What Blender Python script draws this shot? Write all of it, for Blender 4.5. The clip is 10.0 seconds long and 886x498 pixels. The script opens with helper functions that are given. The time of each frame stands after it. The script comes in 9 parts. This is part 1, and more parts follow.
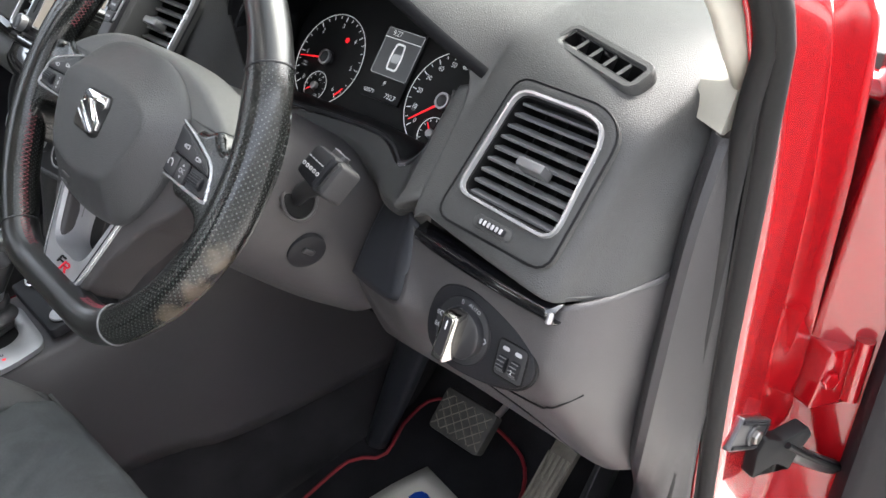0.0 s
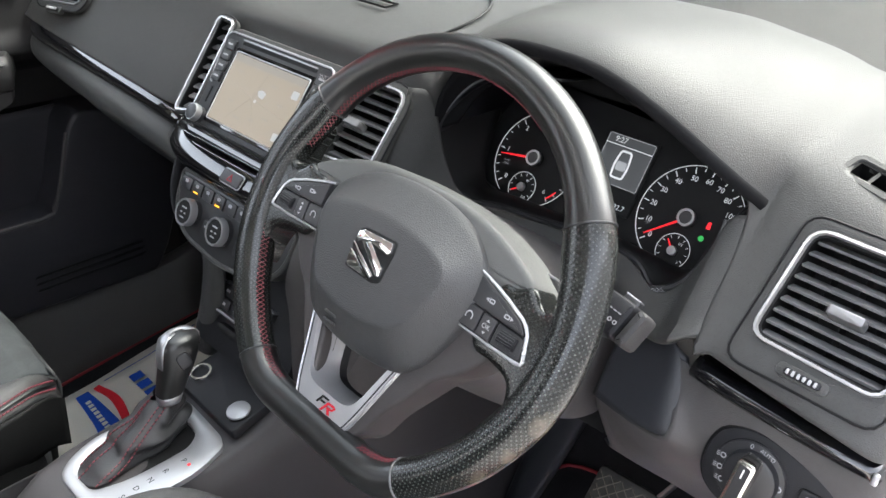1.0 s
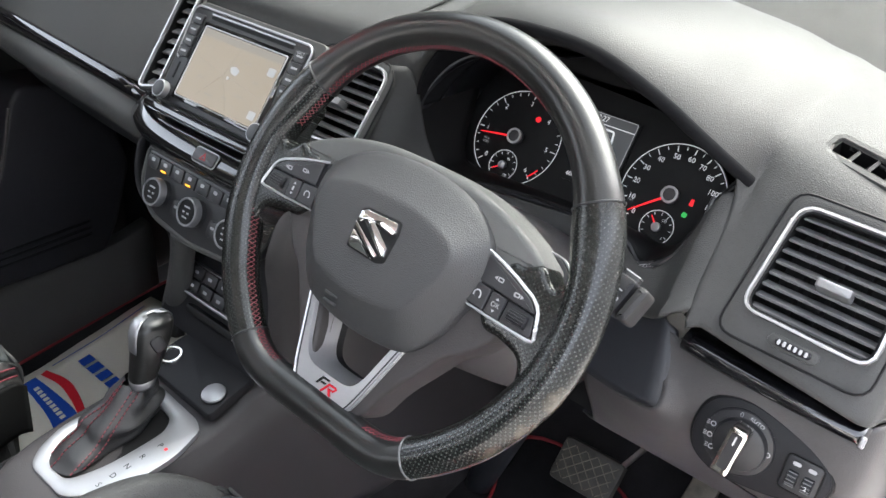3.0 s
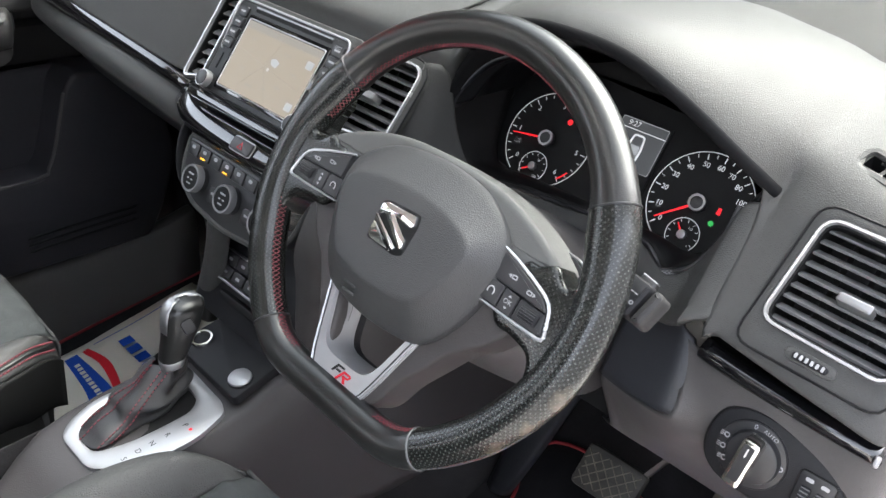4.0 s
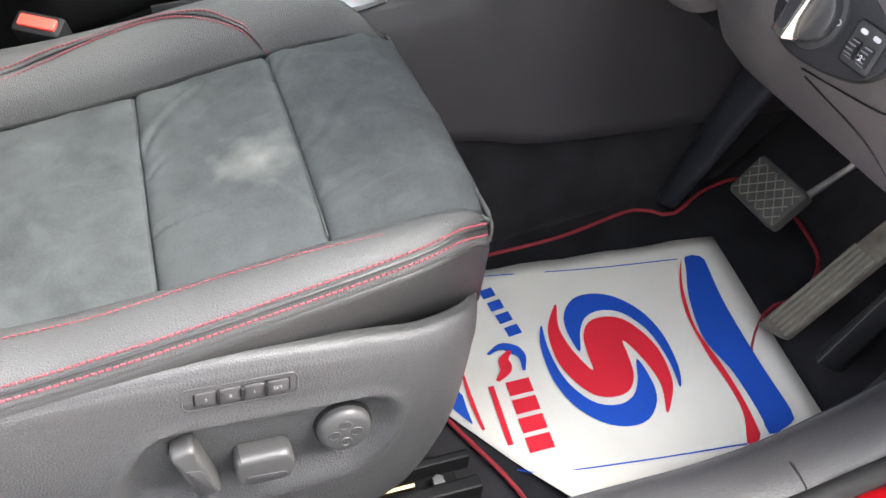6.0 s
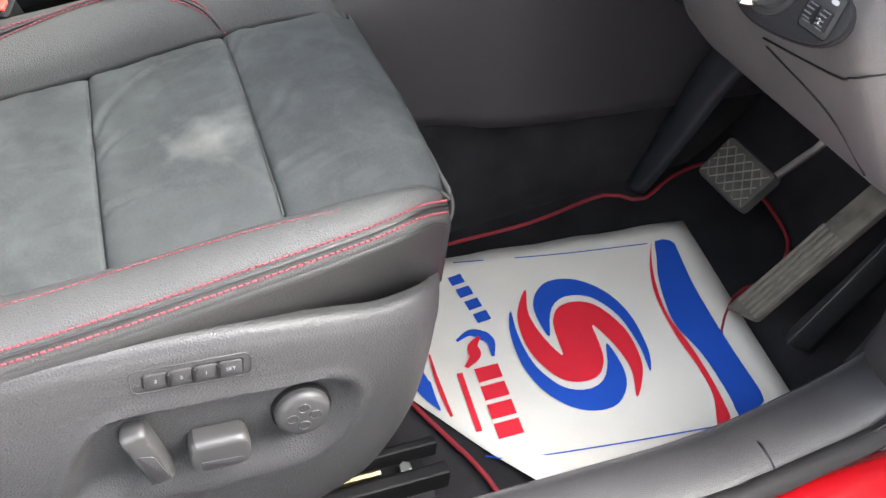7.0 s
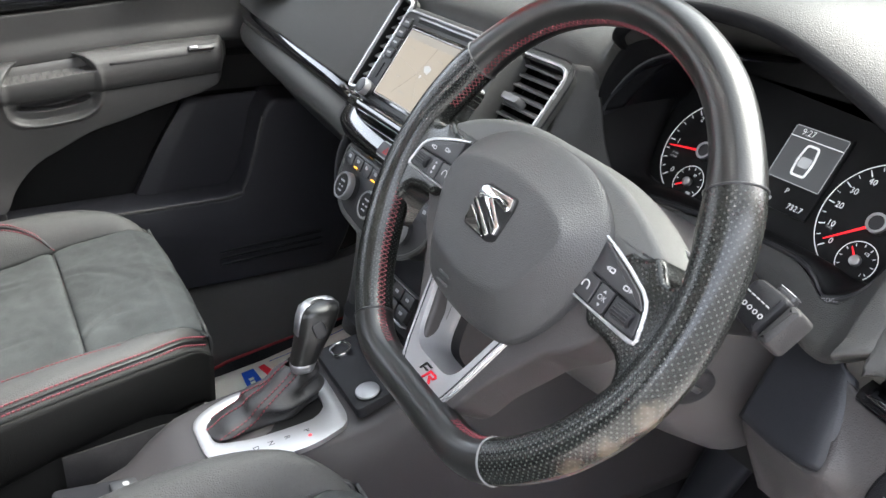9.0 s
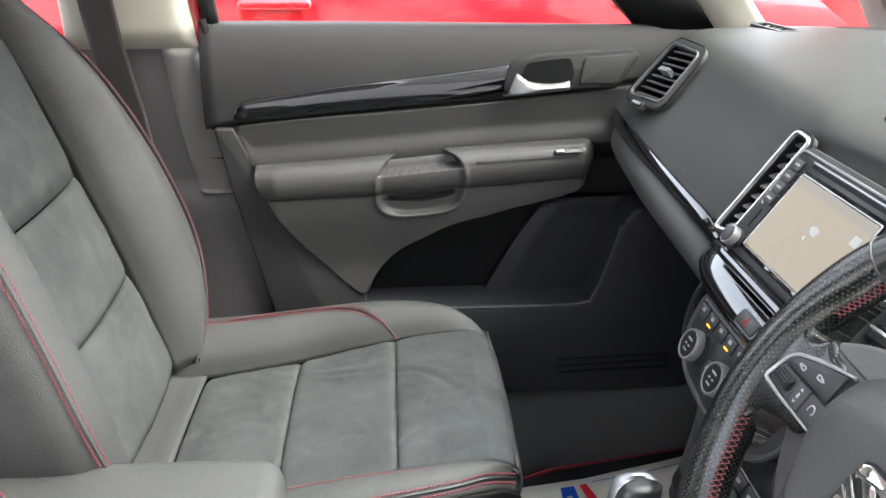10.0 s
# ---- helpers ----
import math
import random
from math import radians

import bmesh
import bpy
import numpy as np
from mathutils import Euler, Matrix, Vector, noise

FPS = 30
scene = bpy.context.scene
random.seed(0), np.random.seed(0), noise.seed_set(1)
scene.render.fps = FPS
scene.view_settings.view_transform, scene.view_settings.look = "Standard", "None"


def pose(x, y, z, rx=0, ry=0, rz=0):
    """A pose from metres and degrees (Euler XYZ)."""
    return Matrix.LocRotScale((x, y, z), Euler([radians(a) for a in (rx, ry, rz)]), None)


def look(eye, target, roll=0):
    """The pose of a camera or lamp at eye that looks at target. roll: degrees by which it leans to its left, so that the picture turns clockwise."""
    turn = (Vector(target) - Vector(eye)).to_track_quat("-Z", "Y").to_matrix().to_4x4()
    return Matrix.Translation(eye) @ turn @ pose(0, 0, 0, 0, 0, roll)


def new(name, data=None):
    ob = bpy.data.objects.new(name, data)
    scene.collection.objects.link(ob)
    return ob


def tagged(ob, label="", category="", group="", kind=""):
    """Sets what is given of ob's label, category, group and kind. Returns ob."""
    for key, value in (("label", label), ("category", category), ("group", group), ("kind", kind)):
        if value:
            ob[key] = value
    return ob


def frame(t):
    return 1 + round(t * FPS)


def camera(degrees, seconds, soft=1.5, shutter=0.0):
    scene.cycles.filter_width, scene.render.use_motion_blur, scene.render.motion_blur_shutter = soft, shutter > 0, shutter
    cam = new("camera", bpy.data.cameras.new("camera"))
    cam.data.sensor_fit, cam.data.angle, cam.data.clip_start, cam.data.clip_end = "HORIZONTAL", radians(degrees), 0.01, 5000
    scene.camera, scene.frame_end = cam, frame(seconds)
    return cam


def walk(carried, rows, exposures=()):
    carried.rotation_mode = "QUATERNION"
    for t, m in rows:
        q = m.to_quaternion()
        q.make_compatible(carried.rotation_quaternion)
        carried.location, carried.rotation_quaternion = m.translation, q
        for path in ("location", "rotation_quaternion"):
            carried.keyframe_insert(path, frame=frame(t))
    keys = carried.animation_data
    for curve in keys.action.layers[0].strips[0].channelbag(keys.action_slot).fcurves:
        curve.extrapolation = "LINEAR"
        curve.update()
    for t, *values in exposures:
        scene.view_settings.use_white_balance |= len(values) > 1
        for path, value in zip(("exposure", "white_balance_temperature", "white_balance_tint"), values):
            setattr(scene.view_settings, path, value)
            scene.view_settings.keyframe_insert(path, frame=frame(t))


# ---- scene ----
cam = camera(55.8, 10.0)
PATH = [
    (0, (1.058, -0.27, 1.267), (-0.164, 1.0, 0.322), 3.6),
    (0.5, (0.909, -0.35, 1.318), (-0.327, 0.901, 0.365), 3.6),
    (1, (0.827, -0.387, 1.347), (-0.386, 0.889, 0.398), 3.3),
    (1.5, (0.78, -0.412, 1.353), (-0.379, 0.913, 0.404), 4.0),
    (2, (0.77, -0.426, 1.347), (-0.339, 0.935, 0.389), 4.7),
    (2.5, (0.782, -0.43, 1.343), (-0.299, 0.947, 0.376), 5.2),
    (2.7, (0.78, -0.43, 1.347), (-0.281, 0.952, 0.366), 5.5),
    (4, (0.807, -0.42, 1.347), (-0.344, 0.88, 0.355), 6.4),
    (4.5, (0.851, -0.396, 1.32), (-0.431, 0.749, 0.299), 6.8),
    (5, (0.993, -0.335, 1.232), (-0.447, 0.485, 0.112), 6.6),
    (5.5, (1.082, -0.325, 1.159), (-0.325, 0.31, -0.112), 6.3),
    (6.8, (1.139, -0.26, 1.119), (-0.217, 0.291, -0.243), 5.2),
    (7, (1.13, -0.279, 1.11), (-0.233, 0.326, -0.223), 5.9),
    (7.5, (1.111, -0.274, 1.136), (-0.293, 0.4, -0.119), 5.4),
    (8, (1.033, -0.279, 1.203), (-0.418, 0.479, 0.054), 4.6),
    (8.5, (0.94, -0.298, 1.24), (-0.568, 0.563, 0.248), 3.6),
    (9, (0.852, -0.32, 1.264), (-0.695, 0.601, 0.391), 2.9),
    (9.5, (0.771, -0.292, 1.275), (-0.941, 0.358, 0.47), 2.0),
    (10, (0.717, -0.244, 1.313), (-1.126, -0.13, 0.543), 0.2),
]
walk(cam, [(t, look(eye, target, roll)) for t, eye, target, roll in PATH], [(0, 3.56), (0.5, 3.76), (1, 3.73), (2.5, 3.70), (4.5, 3.83), (5.0, 4.00), (5.5, 4.07), (7, 4.00), (7.5, 4.06), (8, 4.16), (8.5, 4.26), (9, 4.02), (9.5, 4.04), (10, 3.92)])

# ---- world, sun, exposure ----
world = bpy.data.worlds.new("overcast")
scene.world = world
world.use_nodes = True
wn = world.node_tree.nodes
sky = wn.new("ShaderNodeTexSky")
sky.sky_type = "NISHITA"
sky.sun_disc = False
sky.sun_elevation = radians(51)
sky.sun_rotation = radians(13)
sky.air_density, sky.dust_density, sky.ozone_density = 1.0, 4.0, 1.0
sat = wn.new("ShaderNodeHueSaturation")
sat.inputs["Saturation"].default_value = 0.36
world.node_tree.links.new(sky.outputs[0], sat.inputs["Color"])
world.node_tree.links.new(sat.outputs[0], wn["Background"].inputs[0])
wn["Background"].inputs[1].default_value = 0.15
sun_data = bpy.data.lights.new("sun", "SUN")
sun_data.energy, sun_data.angle, sun_data.color = 0.65, radians(50), (1.0, 0.96, 0.9)
sun_ob = new("sun", sun_data)
sun_ob.matrix_world = look((1.48, 6.4, 8), (0, 0, 0))


# ---- materials ----
def material(name, color, rough=0.5, metal=0.0, grain=0.0, grain_scale=900.0, vary=0.25, vary_scale=6.0, spec=0.5, sheen=0.0, coat=0.0, kind="noise", color2=None):
    """A procedural surface: base colour with broad and fine variation, roughness wear and a fine relief."""
    m = bpy.data.materials.new(name)
    m.use_nodes = True
    nt = m.node_tree
    b = nt.nodes["Principled BSDF"]
    b.inputs["Roughness"].default_value = rough
    b.inputs["Metallic"].default_value = metal
    b.inputs["Specular IOR Level"].default_value = spec
    b.inputs["Sheen Weight"].default_value = sheen
    b.inputs["Coat Weight"].default_value = coat
    co = nt.nodes.new("ShaderNodeTexCoord")
    big = nt.nodes.new("ShaderNodeTexNoise")
    big.inputs["Scale"].default_value = vary_scale
    big.inputs["Detail"].default_value = 5
    nt.links.new(co.outputs["Object"], big.inputs["Vector"])
    fine = nt.nodes.new("ShaderNodeTexNoise")
    fine.inputs["Scale"].default_value = vary_scale * 30
    fine.inputs["Detail"].default_value = 2
    nt.links.new(co.outputs["Object"], fine.inputs["Vector"])
    both = nt.nodes.new("ShaderNodeMath")
    both.operation = "MULTIPLY_ADD"
    both.inputs[1].default_value = 0.35
    nt.links.new(fine.outputs[0], both.inputs[0])
    nt.links.new(big.outputs[0], both.inputs[2])
    ramp = nt.nodes.new("ShaderNodeMapRange")
    ramp.inputs["From Min"].default_value, ramp.inputs["From Max"].default_value = 0.38, 0.98
    nt.links.new(both.outputs[0], ramp.inputs["Value"])
    mix = nt.nodes.new("ShaderNodeMix")
    mix.data_type = "RGBA"
    c2 = color2 or [min(1.0, c * (1 + vary)) for c in color]
    mix.inputs["A"].default_value = (*[c * (1 - vary) for c in color], 1)
    mix.inputs["B"].default_value = (*c2, 1)
    nt.links.new(ramp.outputs[0], mix.inputs["Factor"])
    nt.links.new(mix.outputs["Result"], b.inputs["Base Color"])
    rr = nt.nodes.new("ShaderNodeMapRange")
    rr.inputs["To Min"].default_value, rr.inputs["To Max"].default_value = max(0.02, rough * 0.85), min(1.0, rough * 1.15)
    nt.links.new(big.outputs[0], rr.inputs["Value"])
    nt.links.new(rr.outputs[0], b.inputs["Roughness"])
    if grain > 0:
        if kind == "leather":
            tex = nt.nodes.new("ShaderNodeTexVoronoi")
            tex.feature = "DISTANCE_TO_EDGE"
            tex.inputs["Scale"].default_value = grain_scale
        else:
            tex = nt.nodes.new("ShaderNodeTexNoise")
            tex.inputs["Scale"].default_value = grain_scale
            tex.inputs["Detail"].default_value = 3
        nt.links.new(co.outputs["Object"], tex.inputs["Vector"])
        bump = nt.nodes.new("ShaderNodeBump")
        bump.inputs["Strength"].default_value = grain
        bump.inputs["Distance"].default_value = 0.0009
        nt.links.new(tex.outputs[0], bump.inputs["Height"])
        nt.links.new(bump.outputs[0], b.inputs["Normal"])
    return m


def glow(name, color, strength, base=None):
    m = bpy.data.materials.new(name)
    m.use_nodes = True
    b = m.node_tree.nodes["Principled BSDF"]
    b.inputs["Base Color"].default_value = (*(base or color), 1)
    b.inputs["Emission Color"].default_value = (*color, 1)
    b.inputs["Emission Strength"].default_value = strength
    return m


def glass(name, tint=(0.93, 0.95, 0.94), gloss=0.06):
    m = bpy.data.materials.new(name)
    m.use_nodes = True
    nt = m.node_tree
    nt.nodes.remove(nt.nodes["Principled BSDF"])
    tr = nt.nodes.new("ShaderNodeBsdfTransparent")
    tr.inputs[0].default_value = (*tint, 1)
    gl = nt.nodes.new("ShaderNodeBsdfGlossy")
    gl.inputs["Roughness"].default_value = 0.02
    fr = nt.nodes.new("ShaderNodeFresnel")
    fr.inputs[0].default_value = 1.45
    mx = nt.nodes.new("ShaderNodeMixShader")
    nt.links.new(fr.outputs[0], mx.inputs[0])
    nt.links.new(tr.outputs[0], mx.inputs[1])
    nt.links.new(gl.outputs[0], mx.inputs[2])
    nt.links.new(mx.outputs[0], nt.nodes["Material Output"].inputs[0])
    return m


# where the driver's palm has rubbed the rim's outer side
WORN = ((0.531, -0.020, 0.902), (0.551, -0.006, 0.927), (0.563, 0.008, 0.952))


def perforated(name, color, rough):
    """Worn black leather with a regular field of small punched holes."""
    m = material(name, color, rough, grain=0.06, grain_scale=700, kind="leather", vary=0.5, vary_scale=25)
    nt = m.node_tree
    b = nt.nodes["Principled BSDF"]
    co = [n for n in nt.nodes if n.type == "TEX_COORD"][0]
    vor = nt.nodes.new("ShaderNodeTexVoronoi")
    vor.voronoi_dimensions = "2D"
    vor.inputs["Scale"].default_value = 300
    vor.inputs["Randomness"].default_value = 0.06
    turn = nt.nodes.new("ShaderNodeMapping")
    turn.inputs["Rotation"].default_value = (0, 0, radians(45))
    nt.links.new(co.outputs["UV"], turn.inputs["Vector"])
    nt.links.new(turn.outputs[0], vor.inputs["Vector"])
    less = nt.nodes.new("ShaderNodeMath")
    less.operation = "LESS_THAN"
    less.inputs[1].default_value = 0.17
    nt.links.new(vor.outputs["Distance"], less.inputs[0])
    mix = nt.nodes.new("ShaderNodeMix")
    mix.data_type = "RGBA"
    old = b.inputs["Base Color"].links[0].from_socket
    nt.links.new(less.outputs[0], mix.inputs["Factor"])
    nt.links.new(old, mix.inputs["A"])
    mix.inputs["B"].default_value = (0.040, 0.042, 0.040, 1)
    # leather rubbed through to a pale beige where the hand holds the rim
    pos = nt.nodes.new("ShaderNodeNewGeometry")
    near = None
    for spot in WORN:
        dist = nt.nodes.new("ShaderNodeVectorMath")
        dist.operation = "DISTANCE"
        dist.inputs[1].default_value = spot
        nt.links.new(pos.outputs["Position"], dist.inputs[0])
        if near is None:
            near = dist.outputs["Value"]
            continue
        least = nt.nodes.new("ShaderNodeMath")
        least.operation = "MINIMUM"
        nt.links.new(near, least.inputs[0])
        nt.links.new(dist.outputs["Value"], least.inputs[1])
        near = least.outputs[0]
    ragged = nt.nodes.new("ShaderNodeTexNoise")
    ragged.inputs["Scale"].default_value = 70
    ragged.inputs["Detail"].default_value = 6
    nt.links.new(co.outputs["Object"], ragged.inputs["Vector"])
    edge = nt.nodes.new("ShaderNodeMath")
    edge.operation = "MULTIPLY_ADD"
    edge.inputs[1].default_value = 0.030
    nt.links.new(ragged.outputs[0], edge.inputs[0])
    nt.links.new(near, edge.inputs[2])
    fade = nt.nodes.new("ShaderNodeMapRange")
    fade.inputs["From Min"].default_value, fade.inputs["From Max"].default_value = 0.020, 0.033
    fade.inputs["To Min"].default_value, fade.inputs["To Max"].default_value = 0.9, 0.0
    nt.links.new(edge.outputs[0], fade.inputs["Value"])
    worn = nt.nodes.new("ShaderNodeMix")
    worn.data_type = "RGBA"
    nt.links.new(fade.outputs[0], worn.inputs["Factor"])
    nt.links.new(mix.outputs["Result"], worn.inputs["A"])
    worn.inputs["B"].default_value = (0.072, 0.060, 0.045, 1)
    nt.links.new(worn.outputs["Result"], b.inputs["Base Color"])
    return m


def suede(name, color):
    """Brushed suede: smudged nap, fine creases and one rubbed pale spot on the driver's cushion."""
    m = material(name, color, 0.95, grain=0.5, grain_scale=1500, vary=0.34, vary_scale=13, sheen=0.02, spec=0.05)
    nt = m.node_tree
    b = nt.nodes["Principled BSDF"]
    co = [n for n in nt.nodes if n.type == "TEX_COORD"][0]
    pos = nt.nodes.new("ShaderNodeNewGeometry")
    dist = nt.nodes.new("ShaderNodeVectorMath")
    dist.operation = "DISTANCE"
    dist.inputs[1].default_value = (0.410, -0.226, 0.620)
    nt.links.new(pos.outputs["Position"], dist.inputs[0])
    rag = nt.nodes.new("ShaderNodeTexNoise")
    rag.inputs["Scale"].default_value = 38
    rag.inputs["Detail"].default_value = 7
    nt.links.new(co.outputs["Object"], rag.inputs["Vector"])
    add = nt.nodes.new("ShaderNodeMath")
    add.operation = "MULTIPLY_ADD"
    add.inputs[1].default_value = 0.07
    nt.links.new(rag.outputs[0], add.inputs[0])
    nt.links.new(dist.outputs["Value"], add.inputs[2])
    fade = nt.nodes.new("ShaderNodeMapRange")
    fade.inputs["From Min"].default_value, fade.inputs["From Max"].default_value = 0.030, 0.085
    fade.inputs["To Min"].default_value, fade.inputs["To Max"].default_value = 0.5, 0.0
    nt.links.new(add.outputs[0], fade.inputs["Value"])
    rub = nt.nodes.new("ShaderNodeMix")
    rub.data_type = "RGBA"
    nt.links.new(fade.outputs[0], rub.inputs["Factor"])
    nt.links.new(b.inputs["Base Color"].links[0].from_socket, rub.inputs["A"])
    rub.inputs["B"].default_value = (0.19, 0.19, 0.175, 1)
    nt.links.new(rub.outputs["Result"], b.inputs["Base Color"])
    wisp = nt.nodes.new("ShaderNodeTexNoise")
    wisp.inputs["Scale"].default_value = 11
    wisp.inputs["Detail"].default_value = 9
    wisp.inputs["Roughness"].default_value = 0.62
    wisp.inputs["Distortion"].default_value = 2.6
    nt.links.new(co.outputs["Object"], wisp.inputs["Vector"])
    strokes = nt.nodes.new("ShaderNodeMapRange")
    strokes.inputs["From Min"].default_value, strokes.inputs["From Max"].default_value = 0.50, 0.72
    strokes.inputs["To Min"].default_value, strokes.inputs["To Max"].default_value = 0.0, 0.28
    nt.links.new(wisp.outputs[0], strokes.inputs["Value"])
    nap = nt.nodes.new("ShaderNodeMix")
    nap.data_type = "RGBA"
    nt.links.new(strokes.outputs[0], nap.inputs["Factor"])
    nt.links.new(rub.outputs["Result"], nap.inputs["A"])
    nap.inputs["B"].default_value = (color[0] * 1.9, color[1] * 1.9, color[2] * 1.9, 1)
    nt.links.new(nap.outputs["Result"], b.inputs["Base Color"])
    crease = nt.nodes.new("ShaderNodeTexNoise")
    crease.noise_type = "RIDGED_MULTIFRACTAL"
    crease.inputs["Scale"].default_value = 9
    crease.inputs["Detail"].default_value = 4
    crease.inputs["Distortion"].default_value = 0.8
    nt.links.new(co.outputs["Object"], crease.inputs["Vector"])
    bump = nt.nodes.new("ShaderNodeBump")
    bump.inputs["Strength"].default_value = 0.6
    bump.inputs["Distance"].default_value = 0.006
    nt.links.new(crease.outputs[0], bump.inputs["Height"])
    fine = b.inputs["Normal"].links[0].from_node
    nt.links.new(bump.outputs[0], fine.inputs["Normal"])
    return m


